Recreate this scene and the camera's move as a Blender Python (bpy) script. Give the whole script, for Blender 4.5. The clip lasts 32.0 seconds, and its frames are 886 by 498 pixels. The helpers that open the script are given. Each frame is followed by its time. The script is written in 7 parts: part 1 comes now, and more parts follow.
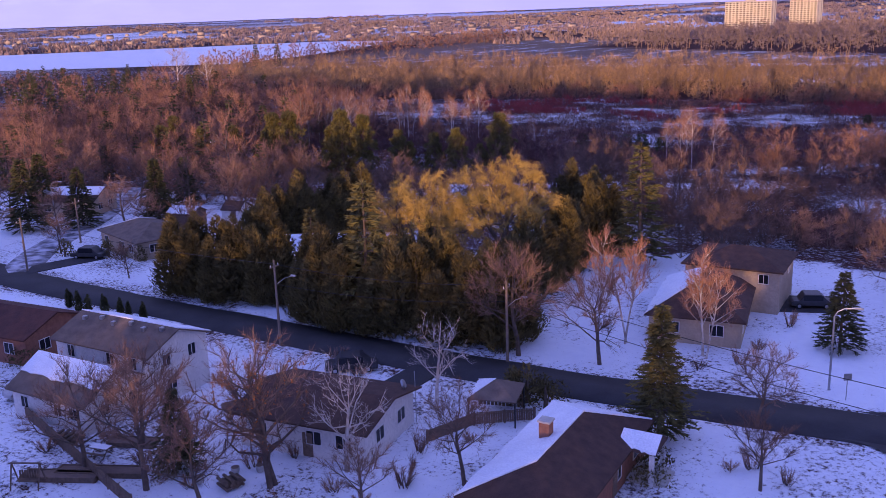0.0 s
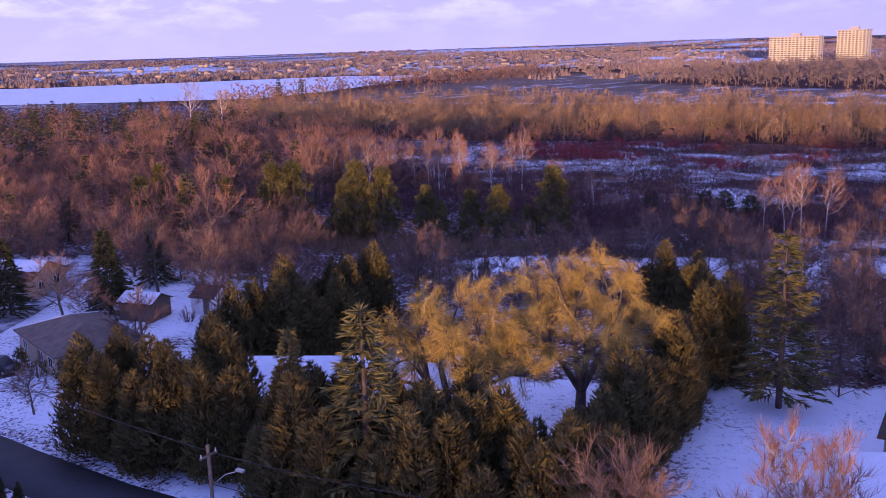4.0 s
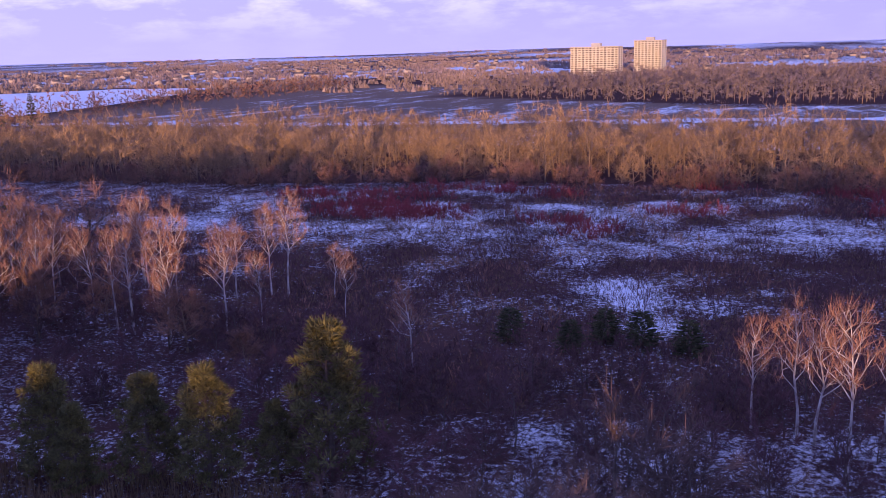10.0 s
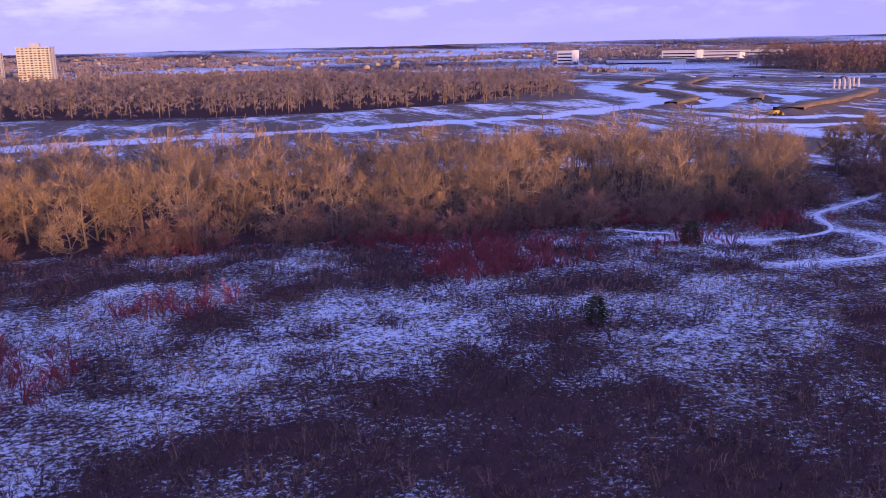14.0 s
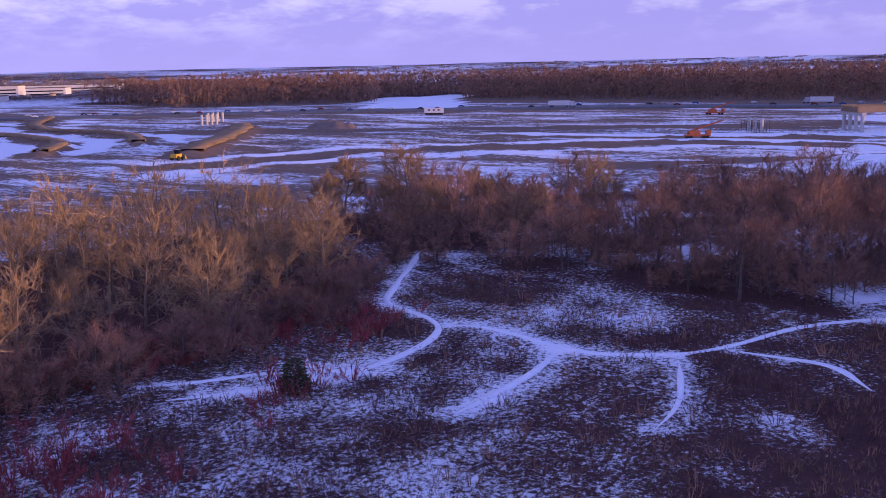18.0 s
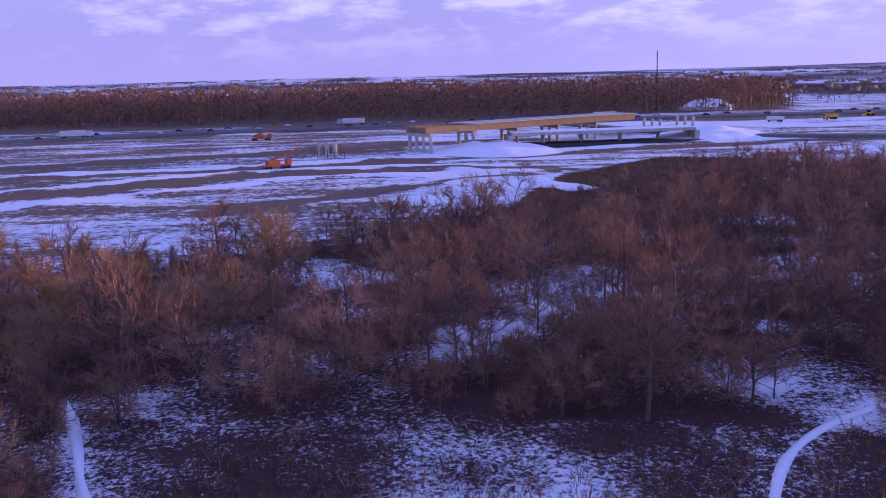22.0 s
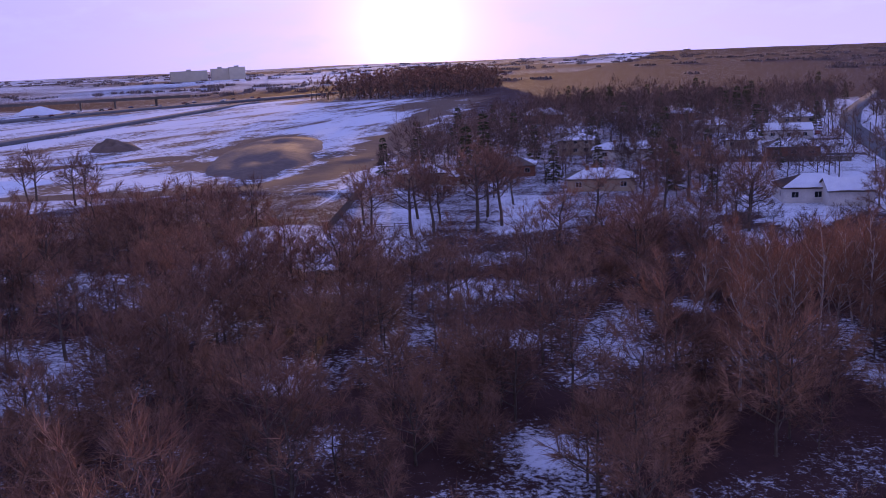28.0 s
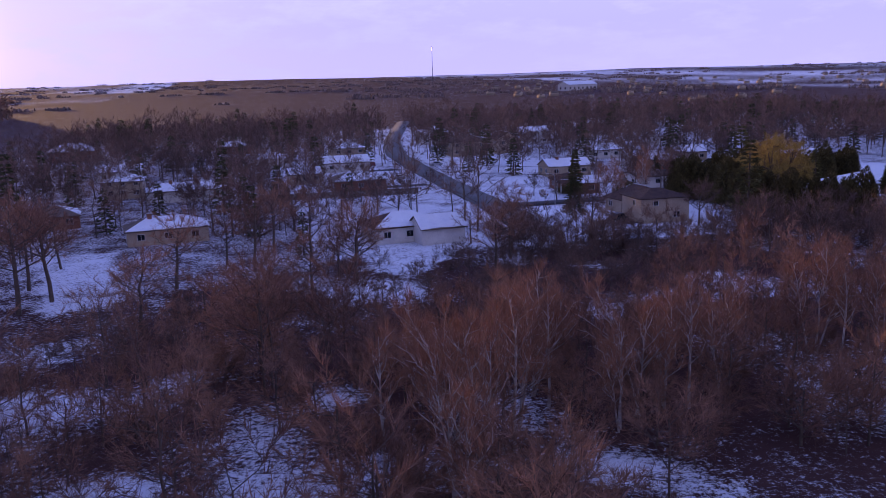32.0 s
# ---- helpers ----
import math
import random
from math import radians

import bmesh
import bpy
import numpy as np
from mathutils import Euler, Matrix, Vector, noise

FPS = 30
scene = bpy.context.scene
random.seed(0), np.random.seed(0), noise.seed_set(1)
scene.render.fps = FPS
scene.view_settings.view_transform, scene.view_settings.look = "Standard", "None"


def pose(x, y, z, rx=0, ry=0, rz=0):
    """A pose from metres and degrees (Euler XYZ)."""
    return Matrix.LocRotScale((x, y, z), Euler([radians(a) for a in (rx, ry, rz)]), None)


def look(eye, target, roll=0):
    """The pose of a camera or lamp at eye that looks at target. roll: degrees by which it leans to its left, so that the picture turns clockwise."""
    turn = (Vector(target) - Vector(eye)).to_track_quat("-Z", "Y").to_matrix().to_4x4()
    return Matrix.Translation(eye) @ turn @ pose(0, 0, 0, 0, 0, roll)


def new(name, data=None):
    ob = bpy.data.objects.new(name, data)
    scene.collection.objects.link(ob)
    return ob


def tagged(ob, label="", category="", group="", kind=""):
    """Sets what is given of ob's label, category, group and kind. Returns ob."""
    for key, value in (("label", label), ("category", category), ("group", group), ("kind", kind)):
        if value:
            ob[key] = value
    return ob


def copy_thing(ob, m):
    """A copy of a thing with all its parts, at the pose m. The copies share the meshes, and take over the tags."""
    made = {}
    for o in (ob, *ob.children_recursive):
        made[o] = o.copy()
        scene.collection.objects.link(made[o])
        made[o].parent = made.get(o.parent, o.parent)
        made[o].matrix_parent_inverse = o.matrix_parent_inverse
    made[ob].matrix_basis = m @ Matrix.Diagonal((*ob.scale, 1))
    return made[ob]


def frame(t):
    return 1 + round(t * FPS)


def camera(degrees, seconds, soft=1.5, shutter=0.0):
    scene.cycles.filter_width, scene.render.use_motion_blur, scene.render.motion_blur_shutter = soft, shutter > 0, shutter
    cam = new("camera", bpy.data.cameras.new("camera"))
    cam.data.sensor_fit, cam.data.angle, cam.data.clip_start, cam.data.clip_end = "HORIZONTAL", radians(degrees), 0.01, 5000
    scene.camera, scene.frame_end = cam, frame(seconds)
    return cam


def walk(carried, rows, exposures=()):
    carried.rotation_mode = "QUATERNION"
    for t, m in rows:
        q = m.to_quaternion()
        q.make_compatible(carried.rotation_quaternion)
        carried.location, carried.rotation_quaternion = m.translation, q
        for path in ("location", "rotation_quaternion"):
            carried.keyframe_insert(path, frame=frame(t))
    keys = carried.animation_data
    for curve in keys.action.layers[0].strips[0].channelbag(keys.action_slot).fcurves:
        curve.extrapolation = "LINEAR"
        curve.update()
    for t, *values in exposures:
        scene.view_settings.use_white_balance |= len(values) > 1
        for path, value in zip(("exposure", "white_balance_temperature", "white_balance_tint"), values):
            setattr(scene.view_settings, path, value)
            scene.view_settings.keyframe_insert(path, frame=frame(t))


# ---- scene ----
cam = camera(51.8, 32.0, soft=0.75)
ROWS = [
    (0.0, -6.79, 9.50, 33.94, 29.54, -14.64, 1.89),
    (0.5, -9.68, 12.64, 33.79, 27.89, -14.36, 1.88),
    (1.0, -12.34, 16.12, 33.60, 28.51, -13.95, 1.87),
    (1.5, -14.82, 19.99, 33.42, 29.72, -13.56, 1.80),
    (2.0, -17.29, 24.22, 33.29, 31.04, -13.20, 1.73),
    (2.5, -19.77, 28.71, 33.18, 31.53, -12.94, 1.79),
    (3.0, -22.39, 33.51, 33.05, 31.56, -12.76, 1.74),
    (3.5, -25.08, 38.52, 32.88, 31.61, -12.59, 1.71),
    (5.5, -35.90, 59.84, 32.86, 30.72, -12.23, 1.83),
    (6.0, -38.62, 66.14, 32.87, 30.55, -12.21, 1.91),
    (6.5, -41.41, 72.67, 32.90, 30.45, -12.13, 2.00),
    (7.0, -44.32, 79.48, 32.89, 30.32, -12.05, 1.97),
    (7.5, -47.28, 86.40, 32.77, 30.01, -12.05, 2.05),
    (8.0, -50.14, 93.40, 32.60, 29.79, -12.04, 1.87),
    (8.5, -52.96, 100.59, 32.45, 28.77, -12.03, 1.83),
    (9.0, -55.80, 108.05, 32.34, 26.04, -12.09, 1.73),
    (9.5, -58.64, 115.69, 32.26, 22.59, -12.18, 1.63),
    (10.0, -61.47, 123.45, 32.19, 19.19, -12.23, 1.55),
    (10.5, -64.09, 131.34, 32.10, 15.79, -12.24, 1.56),
    (11.0, -66.53, 139.48, 32.00, 12.18, -12.25, 1.57),
    (11.5, -68.83, 147.57, 31.89, 8.64, -12.31, 1.67),
    (12.0, -70.80, 155.97, 31.73, 5.35, -12.33, 1.63),
    (12.5, -72.45, 164.59, 31.57, -0.61, -12.43, 1.55),
    (13.0, -73.68, 173.21, 31.40, -5.95, -12.54, 1.59),
    (13.5, -74.62, 181.82, 31.26, -11.61, -12.62, 1.44),
    (14.0, -75.13, 190.38, 31.18, -17.21, -12.63, 1.32),
    (14.5, -75.19, 198.79, 31.12, -23.28, -12.55, 1.22),
    (15.0, -74.88, 207.06, 31.08, -29.60, -12.46, 1.15),
    (15.5, -74.26, 215.20, 31.03, -35.05, -12.27, 1.20),
    (17.5, -65.58, 247.39, 31.35, -54.15, -11.55, 1.31),
    (18.0, -61.83, 254.53, 31.36, -58.13, -11.49, 1.30),
    (18.5, -57.81, 261.63, 31.40, -62.55, -11.37, 1.27),
    (19.0, -53.51, 268.49, 31.46, -66.60, -11.25, 1.25),
    (19.5, -48.85, 274.95, 31.52, -70.30, -11.14, 1.27),
    (20.0, -43.83, 280.95, 31.53, -74.09, -11.07, 1.30),
    (20.5, -38.49, 286.52, 31.48, -77.34, -10.96, 1.48),
    (21.0, -32.83, 291.78, 31.35, -80.72, -10.87, 1.53),
    (21.5, -26.82, 296.52, 31.20, -84.41, -10.86, 1.45),
    (22.0, -20.90, 300.70, 31.05, -89.81, -10.84, 1.58),
    (22.5, -15.27, 304.28, 30.93, -95.69, -10.83, 1.57),
    (23.0, -9.69, 307.41, 30.84, -102.80, -10.83, 1.62),
    (23.5, -4.16, 310.07, 30.75, -110.48, -10.86, 1.90),
    (24.0, 1.37, 312.18, 30.74, -117.06, -10.91, 2.10),
    (24.5, 6.82, 313.72, 30.85, -122.68, -10.89, 2.13),
    (26.5, 33.50, 318.14, 31.37, -147.53, -11.35, 2.35),
    (27.0, 37.86, 316.76, 31.06, -153.57, -11.46, 2.41),
    (27.5, 41.70, 315.02, 30.74, -158.81, -11.60, 2.52),
    (28.0, 44.94, 312.89, 30.51, -164.03, -11.70, 2.47),
    (28.5, 47.68, 310.38, 30.47, -169.84, -11.70, 2.34),
    (29.0, 49.91, 307.51, 30.58, -175.22, -11.69, 2.13),
    (29.5, 51.66, 304.58, 30.66, -180.62, -11.66, 2.09),
    (30.0, 52.97, 301.57, 30.64, -185.92, -11.63, 2.10),
    (30.5, 53.87, 298.34, 30.59, -190.04, -11.55, 2.09),
    (31.0, 54.20, 294.81, 30.53, -190.23, -11.30, 1.92),
    (31.5, 54.40, 290.70, 30.43, -191.47, -11.13, 1.85),
    (32.0, 54.59, 285.99, 30.36, -192.93, -10.87, 1.63),
]
EXPOSURES = [(0.0, -0.05, 6500, 12), (3.0, 0.05, 6450, 13), (6.0, 0.05, 6400, 14), (9.0, 0.0, 6500, 13), (13.0, 0.0, 6400, 14), (18.5, -0.2, 6500, 13), (21.0, -0.2, 6450, 12), (24.0, 0.0, 6400, 13), (27.5, -0.35, 7000, 11), (30.0, -0.45, 6900, 7), (32.0, -0.45, 6800, 5)]
walk(cam, [(t, pose(x, y, z, 90 + pitch, roll, yaw)) for t, x, y, z, yaw, pitch, roll in ROWS], EXPOSURES)

# ---- world, sun ----
SUN_AZ = (0.307, -0.952)
SUN_EL = 2.2
world = bpy.data.worlds.new("dusk_sky")
scene.world = world
world.use_nodes = True
wn, wl = world.node_tree.nodes, world.node_tree.links
wn.clear()
w_out = wn.new("ShaderNodeOutputWorld")
w_bg = wn.new("ShaderNodeBackground")
w_sky = wn.new("ShaderNodeTexSky")
w_sky.sky_type = "NISHITA"
w_sky.sun_disc = False
w_sky.sun_elevation = radians(SUN_EL)
w_sky.sun_rotation = math.atan2(SUN_AZ[0], SUN_AZ[1])
w_sky.dust_density = 1.5
w_tc = wn.new("ShaderNodeTexCoord")
w_map = wn.new("ShaderNodeMapping")
w_map.inputs["Scale"].default_value = (5.0, 5.0, 17.0)
w_noise = wn.new("ShaderNodeTexNoise")
w_noise.inputs["Scale"].default_value = 2.3
w_noise.inputs["Detail"].default_value = 7.0
w_noise.inputs["Roughness"].default_value = 0.6
w_ramp = wn.new("ShaderNodeValToRGB")
w_ramp.color_ramp.elements[0].position = 0.46
w_ramp.color_ramp.elements[1].position = 0.62
w_mul = wn.new("ShaderNodeMix")
w_mul.data_type, w_mul.blend_type = "RGBA", "MIX"
w_fac = wn.new("ShaderNodeMath")
w_fac.operation = "MULTIPLY_ADD"
w_fac.inputs[1].default_value = 0.05
w_fac.inputs[2].default_value = 0.93
wl.new(w_tc.outputs["Generated"], w_map.inputs["Vector"])
wl.new(w_map.outputs["Vector"], w_noise.inputs["Vector"])
wl.new(w_noise.outputs["Fac"], w_ramp.inputs["Fac"])
wl.new(w_ramp.outputs["Color"], w_fac.inputs[0])
wl.new(w_fac.outputs[0], w_mul.inputs["Factor"])
wl.new(w_sky.outputs["Color"], w_mul.inputs["A"])
w_sep = wn.new("ShaderNodeSeparateXYZ")
w_veil = wn.new("ShaderNodeValToRGB")
wl.new(w_tc.outputs["Generated"], w_sep.inputs["Vector"])
wl.new(w_sep.outputs["Z"], w_veil.inputs["Fac"])
VEIL = ((0.0, (0.43, 0.39, 0.93)), (0.05, (0.40, 0.37, 0.93)), (0.13, (0.43, 0.41, 0.95)), (0.36, (0.15, 0.225, 0.82)), (1.0, (0.065, 0.15, 0.74)))
while len(w_veil.color_ramp.elements) < len(VEIL):
    w_veil.color_ramp.elements.new(0.5)
for el, (at, col) in zip(w_veil.color_ramp.elements, VEIL):
    el.position, el.color = at, (*col, 1)
w_gain = wn.new("ShaderNodeVectorMath")
w_gain.operation = "SCALE"
w_low = wn.new("ShaderNodeMapRange")
w_low.inputs[1].default_value, w_low.inputs[2].default_value = 0.015, 0.07
wl.new(w_sep.outputs["Z"], w_low.inputs[0])
w_puff = wn.new("ShaderNodeMath")
w_puff.operation = "MULTIPLY"
w_thin = wn.new("ShaderNodeMapRange")
w_thin.inputs[1].default_value, w_thin.inputs[2].default_value, w_thin.inputs[3].default_value, w_thin.inputs[4].default_value = -0.75, -0.25, 0.15, 1.0
wl.new(w_sep.outputs["Y"], w_thin.inputs[0])
w_high = wn.new("ShaderNodeMath")
w_high.operation = "MULTIPLY"
wl.new(w_low.outputs[0], w_high.inputs[0])
wl.new(w_thin.outputs[0], w_high.inputs[1])
wl.new(w_ramp.outputs["Color"], w_puff.inputs[0])
wl.new(w_high.outputs[0], w_puff.inputs[1])
w_cloud = wn.new("ShaderNodeMix")
w_cloud.data_type = "RGBA"
w_cloud.inputs["B"].default_value = (0.65, 0.61, 1.0, 1)
wl.new(w_puff.outputs[0], w_cloud.inputs["Factor"])
wl.new(w_veil.outputs["Color"], w_cloud.inputs["A"])
w_east = wn.new("ShaderNodeMath")
w_east.operation = "MULTIPLY_ADD"
w_east.inputs[1].default_value = -2.2
wl.new(w_sep.outputs["X"], w_east.inputs[0])
w_south = wn.new("ShaderNodeMath")
w_south.operation = "MINIMUM"
w_south.inputs[1].default_value = 0.0
wl.new(w_sep.outputs["Y"], w_south.inputs[0])
w_more = wn.new("ShaderNodeMath")
w_more.operation = "MULTIPLY_ADD"
w_more.inputs[1].default_value, w_more.inputs[2].default_value = -6.5, 14.0
wl.new(w_south.outputs[0], w_more.inputs[0])
wl.new(w_more.outputs[0], w_east.inputs[2])
wl.new(w_east.outputs[0], w_gain.inputs["Scale"])
wl.new(w_cloud.outputs["Result"], w_gain.inputs[0])
wl.new(w_gain.outputs["Vector"], w_mul.inputs["B"])
w_dot = wn.new("ShaderNodeVectorMath")
w_dot.operation = "DOT_PRODUCT"
w_dot.inputs[1].default_value = (SUN_AZ[0], SUN_AZ[1], 0.035)
wl.new(w_tc.outputs["Generated"], w_dot.inputs[0])
w_last = w_mul.outputs["Result"]
for power, colour in ((30.0, (2.2, 1.9, 2.0)), (500.0, (7.0, 4.6, 2.6))):
    w_pow = wn.new("ShaderNodeMath")
    w_pow.operation = "POWER"
    w_pow.use_clamp = True
    w_pow.inputs[1].default_value = power
    w_pos = wn.new("ShaderNodeMath")
    w_pos.operation = "MAXIMUM"
    w_pos.inputs[1].default_value = 0.0
    wl.new(w_dot.outputs["Value"], w_pos.inputs[0])
    wl.new(w_pos.outputs[0], w_pow.inputs[0])
    w_warm = wn.new("ShaderNodeVectorMath")
    w_warm.operation = "SCALE"
    w_warm.inputs[0].default_value = colour
    wl.new(w_pow.outputs[0], w_warm.inputs["Scale"])
    w_add = wn.new("ShaderNodeVectorMath")
    w_add.operation = "ADD"
    wl.new(w_last, w_add.inputs[0])
    wl.new(w_warm.outputs["Vector"], w_add.inputs[1])
    w_last = w_add.outputs["Vector"]
wl.new(w_last, w_bg.inputs["Color"])
w_bg.inputs["Strength"].default_value = 0.10
wl.new(w_bg.outputs["Background"], w_out.inputs["Surface"])

sun = new("sun", bpy.data.lights.new("sun", "SUN"))
sun.data.energy = 5.6
sun.data.angle = radians(0.6)
sun.data.color = (1.0, 0.57, 0.28)
ce = math.cos(radians(SUN_EL))
sun.matrix_world = look((SUN_AZ[0] * ce * 100, SUN_AZ[1] * ce * 100, 100 * math.sin(radians(SUN_EL))), (0, 0, 0))


# ---- materials ----
def material(name, base, rough=0.9, dark=None, scale=0.5, detail=5.0, bump=0.0, bump_scale=None, spread=0.5, metal=0.0, island=0.0, per_object=0.0, fine=None):
    """Two colours mixed by noise in world metres, with relief, a second finer noise and a shift per island or object."""
    m = bpy.data.materials.new(name)
    m.use_nodes = True
    n, l = m.node_tree.nodes, m.node_tree.links
    b = n["Principled BSDF"]
    b.inputs["Roughness"].default_value = rough
    b.inputs["Metallic"].default_value = metal
    b.inputs["Specular IOR Level"].default_value = 0.25
    geo = n.new("ShaderNodeNewGeometry")
    dark = dark or tuple(c * 0.65 for c in base)
    tex = n.new("ShaderNodeTexNoise")
    tex.inputs["Scale"].default_value = scale
    tex.inputs["Detail"].default_value = detail
    l.new(geo.outputs["Position"], tex.inputs["Vector"])
    ramp = n.new("ShaderNodeMapRange")
    ramp.inputs[1].default_value, ramp.inputs[2].default_value = 0.5 - spread / 2, 0.5 + spread / 2
    l.new(tex.outputs["Fac"], ramp.inputs[0])
    mix = n.new("ShaderNodeMix")
    mix.data_type = "RGBA"
    mix.inputs["A"].default_value = (*dark, 1)
    mix.inputs["B"].default_value = (*base, 1)
    l.new(ramp.outputs[0], mix.inputs["Factor"])
    colour = mix.outputs["Result"]
    tex2 = n.new("ShaderNodeTexNoise")
    tex2.inputs["Scale"].default_value = fine or scale * 9
    tex2.inputs["Detail"].default_value = 3
    l.new(geo.outputs["Position"], tex2.inputs["Vector"])
    val = n.new("ShaderNodeMath")
    val.operation = "MULTIPLY_ADD"
    val.inputs[1].default_value, val.inputs[2].default_value = 0.5, 0.75
    l.new(tex2.outputs["Fac"], val.inputs[0])
    level = val.outputs[0]
    for amount, socket in ((island, geo.outputs["Random Per Island"]), (per_object, None)):
        if not amount:
            continue
        if socket is None:
            socket = n.new("ShaderNodeObjectInfo").outputs["Random"]
        more = n.new("ShaderNodeMath")
        more.operation = "MULTIPLY_ADD"
        more.inputs[1].default_value, more.inputs[2].default_value = amount, 1 - amount / 2
        l.new(socket, more.inputs[0])
        both = n.new("ShaderNodeMath")
        both.operation = "MULTIPLY"
        l.new(level, both.inputs[0])
        l.new(more.outputs[0], both.inputs[1])
        level = both.outputs[0]
    hsv = n.new("ShaderNodeHueSaturation")
    l.new(level, hsv.inputs["Value"])
    l.new(colour, hsv.inputs["Color"])
    l.new(hsv.outputs["Color"], b.inputs["Base Color"])
    if bump:
        bt = n.new("ShaderNodeTexNoise")
        bt.inputs["Scale"].default_value = bump_scale or scale * 6
        bt.inputs["Detail"].default_value = 4
        l.new(geo.outputs["Position"], bt.inputs["Vector"])
        bp = n.new("ShaderNodeBump")
        bp.inputs["Strength"].default_value = bump
        bp.inputs["Distance"].default_value = 0.1
        l.new(bt.outputs["Fac"], bp.inputs["Height"])
        l.new(bp.outputs["Normal"], b.inputs["Normal"])
    return m


BARK = material("grey_brown_bark", (0.17, 0.128, 0.10), dark=(0.08, 0.058, 0.048), scale=2.0, bump=0.4)
BARK_OAK = material("light_grey_brown_bark", (0.33, 0.23, 0.14), dark=(0.18, 0.125, 0.08), scale=2.0, bump=0.3)
BARK_PALE = material("pale_birch_bark", (0.62, 0.56, 0.50), dark=(0.30, 0.24, 0.20), scale=1.2, spread=0.3)
TWIG = material("bare_brown_twigs", (0.42, 0.22, 0.135), dark=(0.14, 0.077, 0.06), scale=0.09, spread=0.35, island=0.6)
TWIG_OAK = material("tan_twigs_with_dry_leaves", (0.47, 0.30, 0.15), dark=(0.19, 0.12, 0.072), scale=0.10, spread=0.35, island=0.6)
TWIG_DARK = material("dark_purplish_shrub_twigs", (0.155, 0.072, 0.075), dark=(0.08, 0.042, 0.045), scale=0.08, spread=0.35, island=0.6)
TWIG_RED = material("red_dogwood_stems", (0.38, 0.075, 0.075), dark=(0.21, 0.05, 0.052), scale=0.2, spread=0.4, island=0.6)
TWIG_BIRCH = material("reddish_birch_twigs", (0.42, 0.21, 0.125), dark=(0.25, 0.13, 0.085), scale=0.2, island=0.5)
WILLOW = material("yellow_willow_strands", (0.50, 0.35, 0.085), dark=(0.30, 0.20, 0.06), scale=0.3, island=0.6)
SPRUCE = material("dark_green_spruce_needles", (0.105, 0.10, 0.04), dark=(0.04, 0.046, 0.022), scale=0.8, island=0.7, per_object=0.3)
PINE = material("olive_pine_needles", (0.19, 0.163, 0.055), dark=(0.066, 0.066, 0.028), scale=0.6, island=0.7, per_object=0.3)
CEDAR = material("dull_green_cedar_foliage", (0.15, 0.118, 0.04), dark=(0.062, 0.053, 0.024), scale=0.7, island=0.7, per_object=0.3)
TWIG_MID = material("brown_woodland_twigs", (0.27, 0.165, 0.12), dark=(0.10, 0.065, 0.056), scale=0.07, spread=0.35, island=0.6)
ASPHALT_SALTED = material("salted_grey_asphalt", (0.17, 0.16, 0.16), rough=0.85, dark=(0.10, 0.096, 0.098), scale=0.25, bump=0.2, bump_scale=10, fine=5)
# greyish brown far twigs, paled in base colour to stand for distance haze
TWIG_HAZED = material("haze_greyed_far_twigs", (0.29, 0.215, 0.185), dark=(0.20, 0.15, 0.135), scale=0.01, spread=0.4, island=0.5)
DRY_LEAF = material("rust_orange_dry_leaves", (0.42, 0.17, 0.05), dark=(0.26, 0.09, 0.03), scale=1.0, island=0.7)
GRASS = material("dry_brown_grass", (0.27, 0.18, 0.095), dark=(0.13, 0.085, 0.05), scale=0.15, island=0.6)
SNOW = material("settled_snow", (0.82, 0.83, 0.86), rough=0.75, dark=(0.72, 0.73, 0.78), scale=0.8, bump=0.35, bump_scale=3.0)
ASPHALT = material("worn_asphalt", (0.0562, 0.054, 0.0562), rough=0.8, dark=(0.0338, 0.033, 0.0353), scale=0.35, bump=0.2, bump_scale=12, fine=6)
SLUSH = material("slushy_snow_on_asphalt", (0.55, 0.55, 0.60), dark=(0.11, 0.105, 0.115), scale=0.55, spread=0.25, bump=0.3, bump_scale=4)
ROOF_BROWN = material("brown_asphalt_shingles", (0.098, 0.056, 0.042), dark=(0.052, 0.031, 0.026), scale=1.2, bump=0.5, bump_scale=9, per_object=0.35)
ROOF_GREY = material("weathered_grey_shingles", (0.20, 0.148, 0.115), dark=(0.11, 0.082, 0.066), scale=1.0, bump=0.5, bump_scale=9, per_object=0.3)
ROOF_RED = material("dark_red_shingles", (0.11, 0.045, 0.035), dark=(0.06, 0.028, 0.025), scale=1.0, bump=0.5, bump_scale=9)
SIDING = material("white_siding", (0.72, 0.68, 0.62), dark=(0.58, 0.54, 0.5), scale=0.5, bump=0.15, bump_scale=5, per_object=0.15)
SIDING_TAN = material("tan_siding", (0.48, 0.38, 0.27), dark=(0.36, 0.28, 0.2), scale=0.5, bump=0.15, bump_scale=5, per_object=0.2)
BRICK = material("brown_brickwork", (0.30, 0.14, 0.09), dark=(0.19, 0.085, 0.06), scale=2.5, bump=0.5, bump_scale=10, per_object=0.3)
TRIM = material("white_painted_trim", (0.75, 0.73, 0.7), rough=0.6, scale=2)
GLASS = material("dark_window_glass", (0.02, 0.022, 0.028), rough=0.06, scale=1)
WOOD = material("weathered_wood", (0.20, 0.14, 0.10), dark=(0.11, 0.08, 0.06), scale=3, bump=0.3)
POLE_WOOD = material("pole_wood", (0.26, 0.20, 0.15), dark=(0.16, 0.12, 0.09), scale=3, bump=0.3)
STEEL = material("galvanised_steel", (0.45, 0.45, 0.46), rough=0.45, metal=0.8, scale=4)
